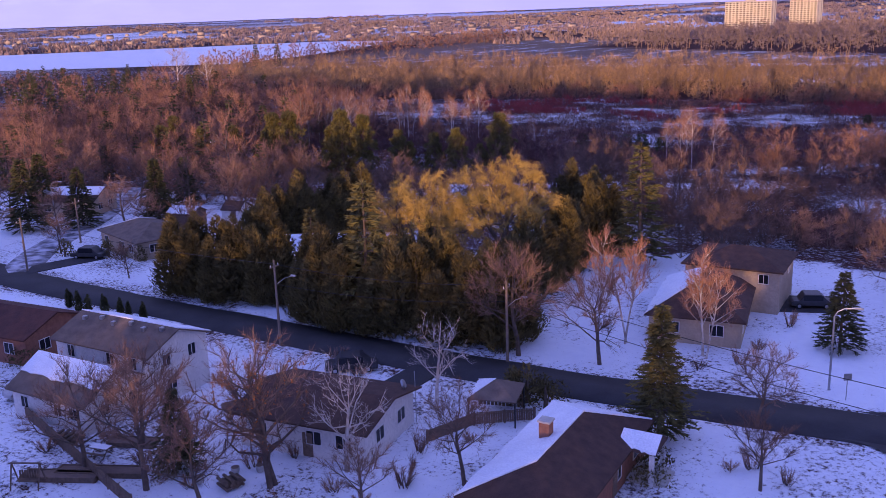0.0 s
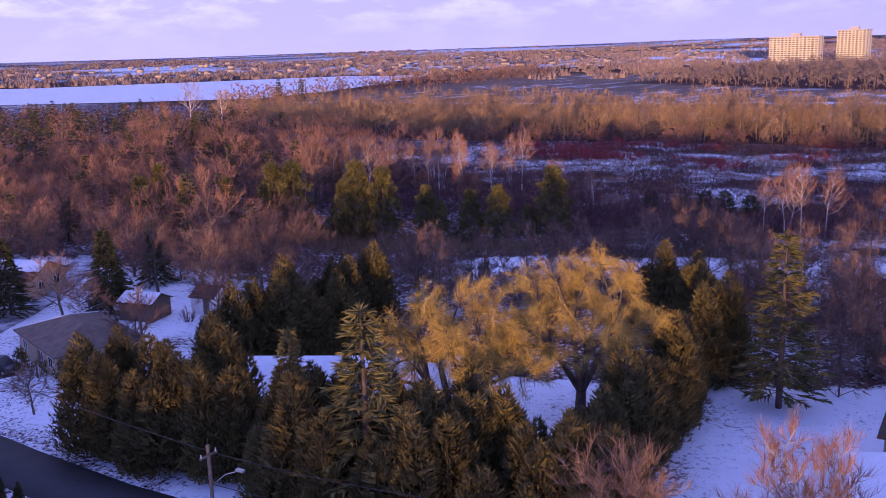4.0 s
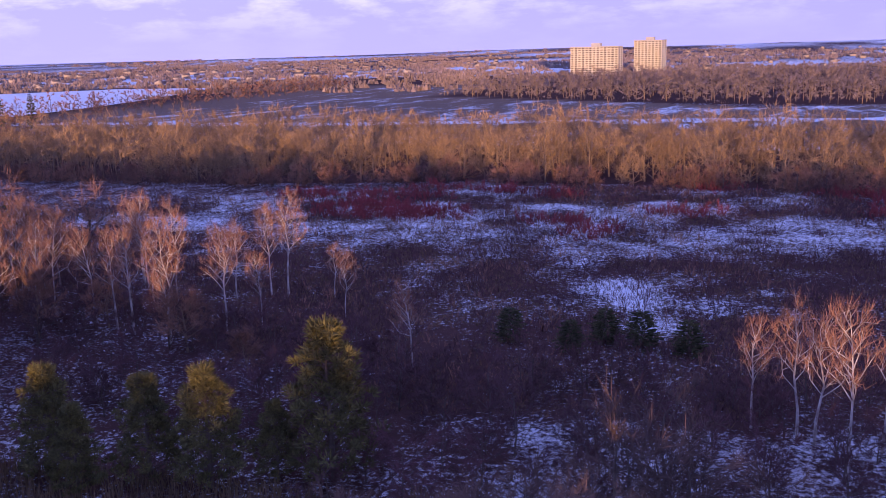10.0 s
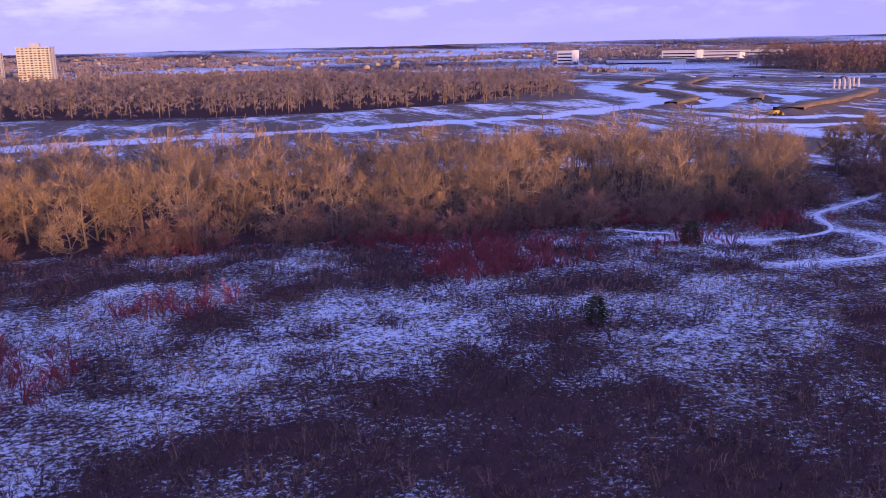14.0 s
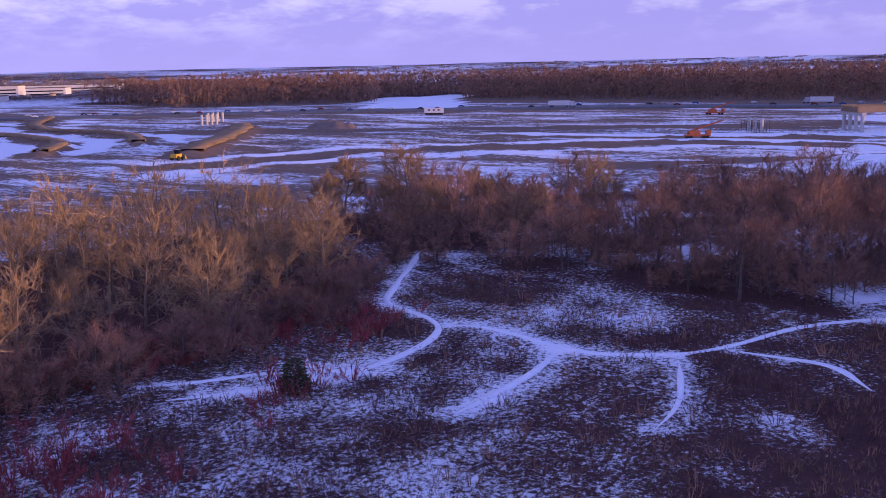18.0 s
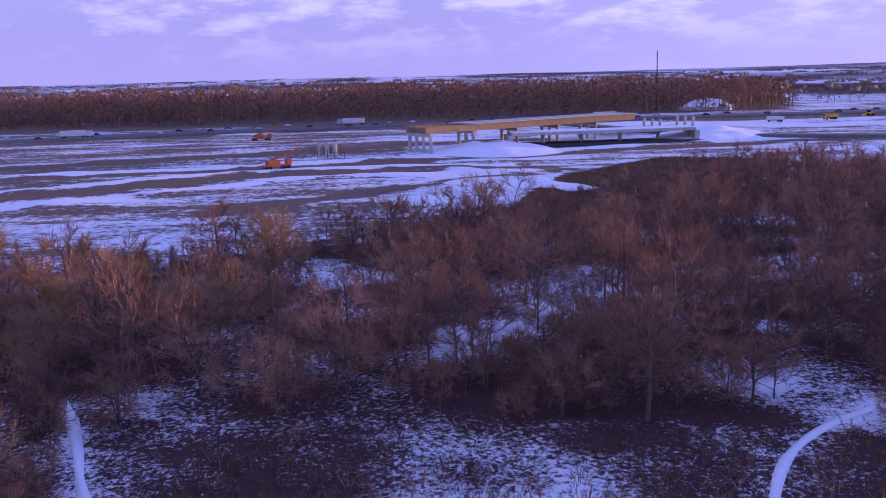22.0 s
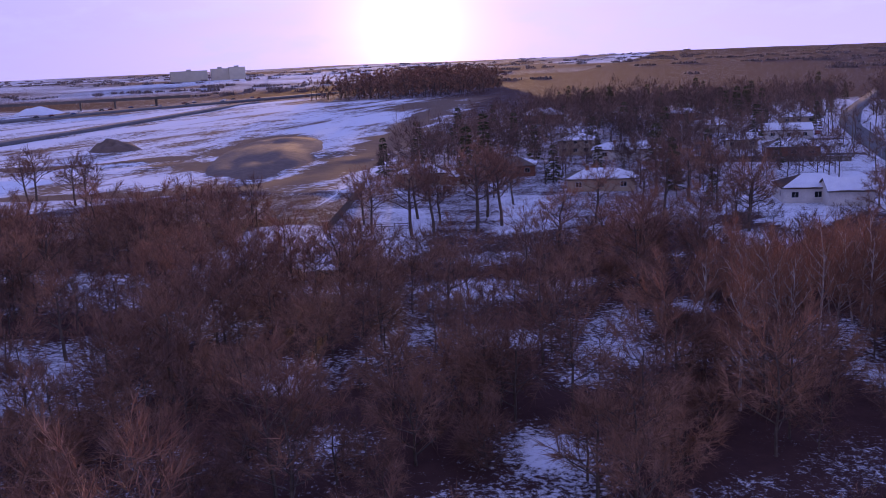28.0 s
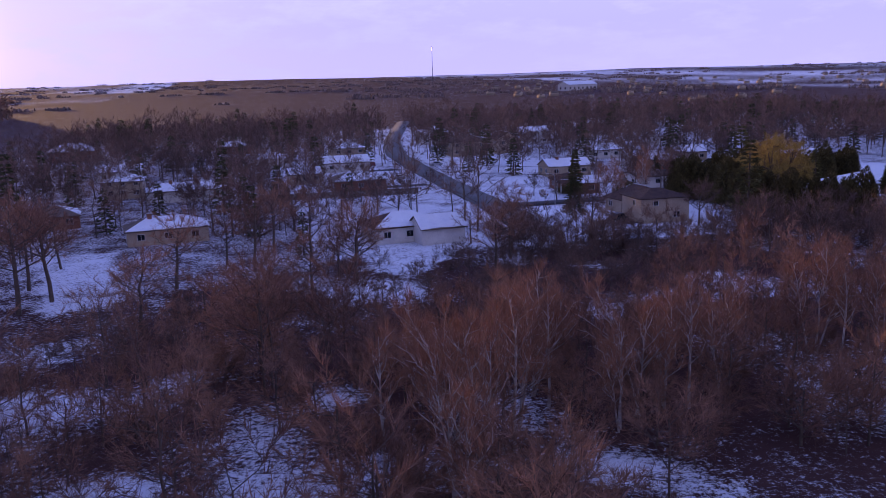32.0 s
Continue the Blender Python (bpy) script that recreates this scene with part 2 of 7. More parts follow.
DARK_METAL = material("dark_metal", (0.05, 0.05, 0.055), rough=0.5, metal=0.5, scale=4)
CONCRETE = material("pale_concrete", (0.52, 0.49, 0.44), dark=(0.38, 0.36, 0.33), scale=0.6, bump=0.2)
CONCRETE_DARK = material("stained_grey_concrete", (0.17, 0.15, 0.14), dark=(0.10, 0.09, 0.085), scale=0.4, bump=0.2)
GIRDER = material("ochre_weathered_girder_steel", (0.36, 0.25, 0.15), dark=(0.26, 0.18, 0.11), scale=0.3)
YELLOW = material("yellow_machine_paint", (0.65, 0.40, 0.04), rough=0.5, scale=2)
ORANGE = material("orange_red_machine_paint", (0.45, 0.12, 0.05), rough=0.5, scale=2)
RUBBER = material("black_rubber", (0.025, 0.025, 0.027), scale=4)
APARTMENT = material("cream_apartment_concrete", (0.66, 0.60, 0.46), dark=(0.56, 0.50, 0.38), scale=0.1)
DIRT = material("frozen_brown_earth", (0.21, 0.145, 0.11), dark=(0.12, 0.085, 0.068), scale=0.4, bump=0.6, bump_scale=1.5)


# ---- mesh helpers ----
def tri_mesh(name, v, f, mats, mi=None):
    me = bpy.data.meshes.new(name)
    v, f = np.asarray(v, np.float32), np.asarray(f, np.int32)
    me.vertices.add(len(v))
    me.vertices.foreach_set("co", v.ravel())
    me.loops.add(len(f) * 3)
    me.loops.foreach_set("vertex_index", f.ravel())
    me.polygons.add(len(f))
    me.polygons.foreach_set("loop_start", np.arange(0, len(f) * 3, 3, dtype=np.int32))
    if mi is not None:
        me.polygons.foreach_set("material_index", np.asarray(mi, np.int32))
    for m in mats:
        me.materials.append(m)
    me.update(calc_edges=True)
    return me


def data_of(name, bm, mat):
    me = bpy.data.meshes.new(name)
    bm.to_mesh(me)
    bm.free()
    me.materials.append(mat)
    return me


def part(name, data, mat, parent, label="", at=None):
    """One mesh object under a thing or a part; data is a bmesh or a mesh."""
    ob = new(name, data if isinstance(data, bpy.types.Mesh) else data_of(name, data, mat))
    ob.parent = parent
    if at is not None:
        ob.matrix_basis = at
    return tagged(ob, label)


def thing(name, m, label, category, group="", kind=""):
    ob = new(name)
    ob.matrix_basis = m
    return tagged(ob, label, category, group, kind)


def box(bm, x0, y0, z0, x1, y1, z1, bevel=0.0):
    made = bmesh.ops.create_cube(bm, size=1, matrix=Matrix.Translation(((x0 + x1) / 2, (y0 + y1) / 2, (z0 + z1) / 2)) @ Matrix.Diagonal((x1 - x0, y1 - y0, z1 - z0, 1)))
    if bevel:
        edges = list({e for v in made["verts"] for e in v.link_edges})
        bmesh.ops.bevel(bm, geom=edges, offset=bevel, segments=2, affect="EDGES", profile=0.6)
    return bm


def boxes(*rows, bevel=0.0):
    bm = bmesh.new()
    for r in rows:
        box(bm, *r, bevel=bevel)
    return bm


def rod(bm, p, q, r0, r1=None, n=6):
    """A tapered rod from p to q."""
    p, q = Vector(p), Vector(q)
    d = q - p
    m = Matrix.Translation((p + q) / 2) @ d.to_track_quat("Z", "Y").to_matrix().to_4x4()
    bmesh.ops.create_cone(bm, cap_ends=True, segments=n, radius1=r0, radius2=r0 if r1 is None else r1, depth=d.length, matrix=m)
    return bm


def rods(*rows, n=6):
    bm = bmesh.new()
    for r in rows:
        rod(bm, *r, n=n)
    return bm


def solid(faces_v, faces):
    bm = bmesh.new()
    vs = [bm.verts.new(v) for v in faces_v]
    for f in faces:
        bm.faces.new([vs[i] for i in f])
    bmesh.ops.recalc_face_normals(bm, faces=bm.faces)
    return bm


def extrude_profile(profile, x0, x1):
    """A solid with the given (y, z) profile between x0 and x1."""
    n = len(profile)
    v = [(x0, y, z) for y, z in profile] + [(x1, y, z) for y, z in profile]
    f = [tuple(range(n)), tuple(range(2 * n - 1, n - 1, -1))] + [(i, i + n, (i + 1) % n + n, (i + 1) % n) for i in range(n)]
    return solid(v, f)


# ---- plants ----
class Plant:
    """Collects wood and foliage triangles."""

    def __init__(self, seed):
        self.r = np.random.RandomState(seed)
        self.v, self.f, self.m = [], [], []
        self.n = 0

    def tube(self, p, q, r0, r1, sides=4, mat=0):
        p, q = np.asarray(p, float), np.asarray(q, float)
        d = q - p
        d /= np.linalg.norm(d) + 1e-9
        a = np.cross(d, (0.3, 0.9, 0.2))
        a /= np.linalg.norm(a) + 1e-9
        b = np.cross(d, a)
        ang = np.arange(sides) * 2 * np.pi / sides
        ring = np.outer(np.cos(ang), a) + np.outer(np.sin(ang), b)
        self.v += [p + ring * r0, q + ring * r1]
        s = self.n
        for i in range(sides):
            j = (i + 1) % sides
            self.f += [(s + i, s + j, s + sides + j), (s + i, s + sides + j, s + sides + i)]
            self.m += [mat, mat]
        self.n += 2 * sides

    def blades(self, p, d, length, width, mat=1):
        """Thin pointed triangles from points p along directions d."""
        p, d = np.atleast_2d(p), np.atleast_2d(d)
        d = d / (np.linalg.norm(d, axis=1, keepdims=True) + 1e-9)
        side = np.cross(d, self.r.normal(size=d.shape))
        side /= np.linalg.norm(side, axis=1, keepdims=True) + 1e-9
        w = np.broadcast_to(np.asarray(width, float).reshape(-1, 1), (len(p), 1))
        le = np.broadcast_to(np.asarray(length, float).reshape(-1, 1), (len(p), 1))
        v = np.stack([p - side * w / 2, p + side * w / 2, p + d * le], 1).reshape(-1, 3)
        k = len(p)
        self.v.append(v)
        self.f += [tuple(t) for t in (self.n + np.arange(3 * k).reshape(k, 3))]
        self.m += [mat] * k
        self.n += 3 * k

    def arrays(self):
        return np.concatenate(self.v).astype(np.float32), np.array(self.f, np.int32), np.array(self.m, np.int32)


def bare_tree(seed, h, spread, trunk_r, limbs, subs, twigs, clear=0.25, up=0.4, twig_len=1.1, twig_w=0.045, lead=0.6, stems=1, sides=4, low=-0.25, droop=0.0, leaves=0):
    """A leafless tree: trunk, limbs reaching into a rounded crown, branches and fine twigs."""
    pl = Plant(seed)
    r = pl.r
    for s in range(stems):
        base = np.array([0, 0, 0.0]) if stems == 1 else np.append(r.normal(size=2) * 0.4, 0)
        lean = r.normal(size=2) * (0.06 if stems == 1 else 0.16)
        hh = h * (1 if s == 0 else r.uniform(0.7, 1))
        pts = [base + np.append(lean * z * hh + r.normal(size=2) * 0.022 * hh * z, hh * z - 0.3 * (z == 0)) for z in np.linspace(0, lead, 5)]
        rad = trunk_r * np.linspace(1, 0.12 if lead > 0.8 else 0.4, 5) / (1 if stems == 1 else 1.4)
        for i in range(4):
            pl.tube(pts[i], pts[i + 1], rad[i], rad[i + 1], sides)
        middle = pts[-1] * 0.0 + np.append(pts[-1][:2], hh * (clear + 1) / 2)
        tall = hh * (1 - clear) / 2
        for k in range(limbs):
            v = low + (1 - low) * (k + r.uniform(0.1, 0.9)) / limbs
            az = k * 2.4 + r.uniform(-0.6, 0.6)
            flat = math.sqrt(max(0.02, 1 - v * v * 0.96))
            out = np.array([np.cos(az), np.sin(az), 0])
            grow = r.uniform(0.6, 1.05)
            e = middle + out * spread * flat * grow + np.array([0, 0, tall * v * (0.55 + 0.45 * grow)])
            reach = np.linalg.norm((e - middle) * np.array([1, 1, 0])) + 0.3
            zt = np.clip((e[2] - reach * (0.35 + up)) / (hh * lead), clear * 0.5, 0.99)
            u = min(zt * 4, 3.99)
            i = int(u)
            a = pts[i] + (pts[i + 1] - pts[i]) * (u - i)
            c = (a + e) / 2 + out * reach * 0.12 + r.normal(size=3) * 0.08 * reach
            lr = max(0.02, trunk_r * (0.5 - 0.25 * zt))
            pl.tube(a, c, lr, lr * 0.6, 3)
            if sides > 3:
                pl.tube(c, e, lr * 0.6, lr * 0.18, 3)
            else:
                pl.blades(c, e - c, np.linalg.norm(e - c), lr * 1.2, 0)
            way = (e - c) / (np.linalg.norm(e - c) + 1e-6)
            size = 0.5 * (spread + tall)
            for j in range(subs):
                t = 0.3 + 0.7 * (j + r.uniform(0, 1)) / subs
                q = a + (c - a) * t * 2 if t < 0.5 else c + (e - c) * (t * 2 - 1)
                d = way * 0.6 + r.normal(size=3) * 0.6 + np.array([0, 0, up * 0.5])
                d /= np.linalg.norm(d)
                bl = size * r.uniform(0.2, 0.42) + 0.2
                pl.blades(q, d, bl, lr * 0.7 + 0.02, 0)
                tt = r.uniform(0.1, 1, size=(twigs, 1))
                core = q - np.append(middle[:2], hh * 0.38)
                dirs = d * 0.4 + 0.6 * core / (np.linalg.norm(core) + 0.1) + r.normal(size=(twigs, 3)) * 0.5 + np.array([0, 0, up * 0.4 - droop])
                pl.blades(q + d * bl * tt, dirs, twig_len * r.uniform(0.5, 1.2, twigs), twig_w, 1)
    if leaves:
        ends = np.concatenate([a for a in pl.v if len(a) >= 3])[2::3]
        at = ends[r.randint(len(ends), size=leaves)] + r.normal(size=(leaves, 3)) * 0.1
        pl.blades(at, r.normal(size=(leaves, 3)) - [0, 0, 0.4], 0.24, 0.15, 2)
    return pl.arrays()


def shrub(seed, h, spread, stems, twigs, twig_w=0.08):
    pl = Plant(seed)
    r = pl.r
    for s in range(stems):
        az = r.uniform(0, 6.28)
        d = np.array([np.cos(az) * spread / h * r.uniform(0.1, 0.9), np.sin(az) * spread / h * r.uniform(0.1, 0.9), 1])
        base = np.array([np.cos(az), np.sin(az), 0]) * spread * 0.25 * r.uniform()
        le = h * r.uniform(0.6, 1) / np.linalg.norm(d)
        pl.blades(base - [0, 0, 0.15], d, le + 0.15, 0.09, 0)
        t = r.uniform(0.2, 0.95, size=(twigs, 1))
        pl.blades(base + d / np.linalg.norm(d) * le * t, d + r.normal(size=(twigs, 3)) * 0.55, h * 0.3 * r.uniform(0.5, 1.2, twigs), twig_w, 1)
    return pl.arrays()


def willow_tree(seed, h, spread, heads=26, strands=560):
    """A weeping willow: short forked trunk, dark limbs, separate lumps of arching and hanging strands."""
    pl = Plant(seed)
    r = pl.r
    fork = np.array([0.2, 0, h * 0.2])
    pl.tube((0, 0, -0.3), fork, 0.55, 0.44, 8)
    arms = []
    for k in range(4):
        az = k * 1.57 + r.uniform(-0.3, 0.3)
        e = fork + np.array([np.cos(az) * spread * 0.32, np.sin(az) * spread * 0.32, h * r.uniform(0.22, 0.36)])
        pl.tube(fork, e, 0.36, 0.22, 6)
        arms.append(e)
    for k in range(heads):
        az = k * 2.4 + r.uniform(-0.3, 0.3)
        reach = spread * (0.2 + 0.72 * ((k + 0.5) / heads) ** 0.6) * r.uniform(0.75, 1.1)
        out = np.array([np.cos(az), np.sin(az), 0])
        e = out * reach + np.array([0, 0, h * (0.93 - 0.48 * (reach / spread) ** 2) * r.uniform(0.6 if k % 3 else 0.85, 1.04)])
        a = min(arms, key=lambda q: np.linalg.norm(q[:2] - e[:2]))
        c = (a + e) / 2 + out * 0.3 + np.array([0, 0, 0.5])
        pl.tube(a, c, 0.19, 0.12, 5)
        pl.tube(c, e, 0.12, 0.04, 4)
        lump = spread * r.uniform(0.22, 0.36)
        for j in range(9):
            q = c + (e - c) * r.uniform(0.3, 1)
            d = out * 0.4 + r.normal(size=3) * 0.75 + np.array([0, 0, 0.3])
            d /= np.linalg.norm(d)
            bl = lump * r.uniform(0.6, 1.3)
            pl.tube(q, q + d * bl, 0.05, 0.015, 3)
            n = strands // 9
            p = q + d * bl * r.uniform(0.25, 1.0, (n, 1)) + r.normal(size=(n, 3)) * 0.12
            fan = d * 0.8 + r.normal(size=(n, 3)) * 0.5 + np.array([0, 0, 0.25])
            fan /= np.linalg.norm(fan, axis=1, keepdims=True)
            l1 = r.uniform(0.3, 0.7, (n, 1))
            pl.blades(p, fan, l1 * 1.7, 0.034, 1)
            pl.blades(p + fan * l1, fan * 0.8 + np.array([0, 0, -0.85]) + r.normal(size=(n, 3)) * 0.28, r.uniform(0.25, 0.9, n) * (0.75 + 0.55 * reach / spread), 0.036, 1)
    return pl.arrays()


def conifer(seed, h, spread, tiers, per, droop=0.25, clear=0.08, sprays=7, spray=0.55, wide=0.28, ragged=0.25, tip=1.0):
    """A spruce or pine: whorls of boughs, each hung with sprays of needles."""
    pl = Plant(seed)
    r = pl.r
    pl.tube((0, 0, -0.3), (0, 0, h * 0.6), 0.02 * h, 0.012 * h, 5)
    pl.tube((0, 0, h * 0.6), (0, 0, h), 0.012 * h, 0.01, 4)
    for k in range(tiers):
        f = (k + r.uniform(0, 0.6)) / tiers
        z = h * (clear + (0.98 - clear) * f)
        reach = spread * (1 - f) ** tip * r.uniform(1 - ragged, 1 + ragged * 0.4) + 0.12
        n = max(3, int(per * (1 - 0.5 * f)))
        off = r.uniform(0, 6.28)
        for j in range(n):
            az = off + j * 6.283 / n + r.uniform(-0.25, 0.25)
            rr = reach * r.uniform(1 - ragged, 1.0)
            out = np.array([np.cos(az), np.sin(az), 0])
            e = out * rr + np.array([0, 0, z - droop * rr + r.normal() * 0.1])
            a = np.array([0, 0, z])
            pl.blades(a, e - a, rr, 0.07, 0)
            t = r.uniform(0.2, 1, (sprays, 1)) ** 0.7
            side = np.cross(out, (0, 0, 1))
            sd = r.choice([-1, 1], (sprays, 1)) * r.uniform(0.2, 0.9, (sprays, 1))
            dirs = out * 0.8 + side * sd + np.column_stack([np.zeros((sprays, 2)), r.uniform(-0.5, 0.35, sprays)])
            pl.blades(a + (e - a) * t, dirs, spray * (0.5 + 0.7 * (1 - t[:, 0])) * r.uniform(0.7, 1.3, sprays), wide, 1)
    pl.blades(np.repeat([[0, 0, h * 0.97]], 6, 0), r.normal(size=(6, 3)) * 0.4 + [0, 0, 1], 0.4, 0.12, 1)
    return pl.arrays()


def pine_tree(seed, h, spread, clumps=150, tuft=64, wide=0.115):
    """A pine whose boughs sweep up and end in rounded clumps of needles."""
    pl = Plant(seed)
    r = pl.r
    pl.tube((0, 0, -0.3), (0.1, 0, h * 0.55), 0.02 * h, 0.013 * h, 6)
    pl.tube((0.1, 0, h * 0.55), (0.15, 0.1, h * 0.97), 0.013 * h, 0.015, 4)
    for k in range(clumps):
        f = (k + 0.5) / clumps
        z = h * (0.04 + 0.9 * f)
        edge = spread * (0.16 + 0.9 * (1 - f) ** 0.8) * (0.85 + 0.25 * math.sin(f * 23 + seed))
        reach = edge * r.uniform(0.35, 1.05) ** 0.6
        az = k * 2.4 + r.uniform(-0.5, 0.5)
        out = np.array([np.cos(az), np.sin(az), 0])
        a = np.array([0.1, 0, max(0.2, z - reach * 0.1)])
        e = out * reach + np.array([0.1, 0, z + reach * 0.25])
        pl.tube(a, e, 0.045, 0.015, 3)
        size = r.uniform(0.38, 0.75) * (0.6 + 0.12 * spread)
        ball = r.normal(size=(tuft, 3))
        ball /= np.linalg.norm(ball, axis=1, keepdims=True)
        p = e + ball * size * r.uniform(0.2, 0.75, (tuft, 1)) * np.array([1.0, 1.0, 0.75])
        pl.blades(p, ball + out * 0.35 + np.array([0, 0, 0.65]), r.uniform(0.28, 0.6, tuft), wide * r.uniform(0.7, 1.5, tuft), 1)
    pl.blades(np.repeat([[0.15, 0.1, h * 0.93]], 26, 0) + r.normal(size=(26, 3)) * [0.12, 0.12, 0.25], r.normal(size=(26, 3)) * 0.45 + [0, 0, 1], 0.6, 0.09, 1)
    return pl.arrays()


def cedar_tree(seed, h, spread, n=6000, wide=0.105):
    """A dense columnar cedar with several pointed leaders."""
    pl = Plant(seed)
    r = pl.r
    pl.tube((0, 0, -0.3), (0, 0, h * 0.8), 0.16, 0.04, 4)
    spread *= 1.2
    tops = [(0, 0, 1.0)] + [(r.normal() * spread * 0.45, r.normal() * spread * 0.45, r.uniform(0.72, 0.95)) for _ in range(4)]
    for x, y, s in tops:
        k = n // len(tops)
        f = r.uniform(0, 1, k) ** 1.1
        rad = spread * (0.8 if (x or y) else 1) * (np.minimum(1, 0.55 + f * 2.2) * (1 - f) ** 0.62) * r.uniform(0.55, 1.0, k) ** 0.5
        az = r.uniform(0, 6.283, k)
        lump = 1 + 0.16 * np.sin(az * 3 + f * 17 + x) + 0.1 * np.sin(az * 7 - f * 31)
        p = np.column_stack([x * (1 - 0.3 * f) + np.cos(az) * rad * lump, y * (1 - 0.3 * f) + np.sin(az) * rad * lump, h * s * (0.03 + 0.95 * f)])
        d = np.column_stack([np.cos(az) * 0.6, np.sin(az) * 0.6, np.full(k, 0.9)]) + r.normal(size=(k, 3)) * 0.35
        pl.blades(p, d, r.uniform(0.28, 0.58, k) * min(1.0, h / 5), wide * r.uniform(0.7, 1.4, k), 1)
        j = k // 7
        deep = np.column_stack([x * 0.8 + np.cos(az[:j]) * rad[:j] * 0.62, y * 0.8 + np.sin(az[:j]) * rad[:j] * 0.62, h * s * (0.01 + 0.9 * f[:j])])
        pl.blades(deep, d[:j] * [1, 1, 0.6], 0.09 * h, wide * 4, 1)
    return pl.arrays()


def inside(pts, poly):
    """Which points lie in a polygon."""
    x, y = pts[:, 0], pts[:, 1]
    c = np.zeros(len(pts), bool)
    n = len(poly)
    for i in range(n):
        (x0, y0), (x1, y1) = poly[i], poly[(i + 1) % n]
        if y0 == y1:
            continue
        c ^= ((y0 > y) != (y1 > y)) & (x < (x1 - x0) * (y - y0) / (y1 - y0) + x0)
    return c


def off_line(pts, line):
    """Distance of points from a polyline."""
    best = np.full(len(pts), 1e9)
    for (x0, y0), (x1, y1) in zip(line[:-1], line[1:]):
        d = np.array([x1 - x0, y1 - y0], float)
        t = np.clip(((pts - (x0, y0)) @ d) / (d @ d), 0, 1)
        best = np.minimum(best, np.linalg.norm(pts - (x0, y0) - t[:, None] * d, axis=1))
    return best


def jitter(poly, step, seed):
    """Points scattered over a polygon at about one step apart."""
    r = np.random.RandomState(seed)
    a = np.array(poly)
    xs, ys = np.arange(a[:, 0].min(), a[:, 0].max(), step), np.arange(a[:, 1].min(), a[:, 1].max(), step)
    g = np.stack(np.meshgrid(xs, ys), -1).reshape(-1, 2) + 0.0
    g += r.uniform(-0.55, 0.55, g.shape) * step
    return g[inside(g, poly)]


def smooth_noise(pts, size, seed=0):
    """Soft value noise in 0..1."""
    r = np.random.RandomState(seed)
    grid = r.uniform(0, 1, (128, 128))
    q = pts / size
    i = np.floor(q).astype(int)
    f = q - i
    f = f * f * (3 - 2 * f)
    a, b = grid[i[:, 0] % 128, i[:, 1] % 128], grid[(i[:, 0] + 1) % 128, i[:, 1] % 128]
    c, d = grid[i[:, 0] % 128, (i[:, 1] + 1) % 128], grid[(i[:, 0] + 1) % 128, (i[:, 1] + 1) % 128]
    return (a * (1 - f[:, 0]) + b * f[:, 0]) * (1 - f[:, 1]) + (c * (1 - f[:, 0]) + d * f[:, 0]) * f[:, 1]


def scatter(name, templates, pts, low, high, mats, label, category, seed, z=None):
    """Many plants joined into one object of kind stuff."""
    r = np.random.RandomState(seed)
    vs, fs, ms, n = [], [], [], 0
    for k, p in enumerate(pts):
        v, f, m = templates[r.randint(len(templates))]
        a, s = r.uniform(0, 6.283), r.uniform(low, high)
        ca, sa = np.cos(a) * s, np.sin(a) * s
        q = np.empty_like(v)
        q[:, 0] = v[:, 0] * ca - v[:, 1] * sa + p[0]
        q[:, 1] = v[:, 0] * sa + v[:, 1] * ca + p[1]
        q[:, 2] = v[:, 2] * s * r.uniform(0.88, 1.12) + (z[k] if z is not None else 0)
        vs.append(q)
        fs.append(f + n)
        ms.append(m)
        n += len(v)
    ob = new(name, tri_mesh(name, np.concatenate(vs), np.concatenate(fs), mats, np.concatenate(ms)))
    return tagged(ob, label, category, kind="stuff")


def plant_thing(name, arrays, mats, label, category, group=""):
    """A plant that stands alone: trunk and crown as parts."""
    v, f, m = arrays
    root = thing(name, Matrix(), label, category, group)
    for k, pn in ((0, "trunk"), (1, "crown"), (2, "dry_leaves")):
        sel = f[m == k]
        if len(sel) == 0:
            continue
        used, inv = np.unique(sel, return_inverse=True)
        part(pn, tri_mesh(pn, v[used], inv.reshape(-1, 3), [mats[k]]), None, root)
    return root


def plant_row(name, variants, mats, label, category, places, group=""):
    """Copies of a plant at (x, y, height factor)."""
    roots = []
    r = random.Random(len(places) * 7 + len(name))
    for i, (x, y, s) in enumerate(places):
        m = pose(x, y, 0, 0, 0, r.uniform(0, 360)) @ Matrix.Scale(s, 4)
        k = i % len(variants)
        if k >= len(roots):
            root = plant_thing(name, variants[k], mats, label, category, group)
            root.matrix_basis = m
            roots.append(root)
        else:
            c = copy_thing(roots[k], Matrix())
            c.matrix_basis = m


# ---- plan: regions and lines on the ground ----
FIELD = [(-224.7, 252.5), (-190.5, 304.3), (-128.8, 339.6), (-60.5, 336.7), (18.1, 325.8), (42.4, 328.0), (57.8, 314.8), (53.4, 265.0), (17.8, 233.3), (-11.5, 233.2), (-48.6, 202.8), (-93.4, 195.6), (-134.3, 216.7), (-181.0, 239.7)]
BAND = [(-354.5, 352.7), (-259.9, 326.6), (-182.7, 329.6), (-128.8, 343.8), (-60.5, 340.0), (20.2, 329.0), (58.3, 345.1), (72.1, 380.5), (42.9, 401.2), (-29.1, 411.8), (-113.7, 428.5), (-206.7, 427.0), (-299.7, 424.2)]
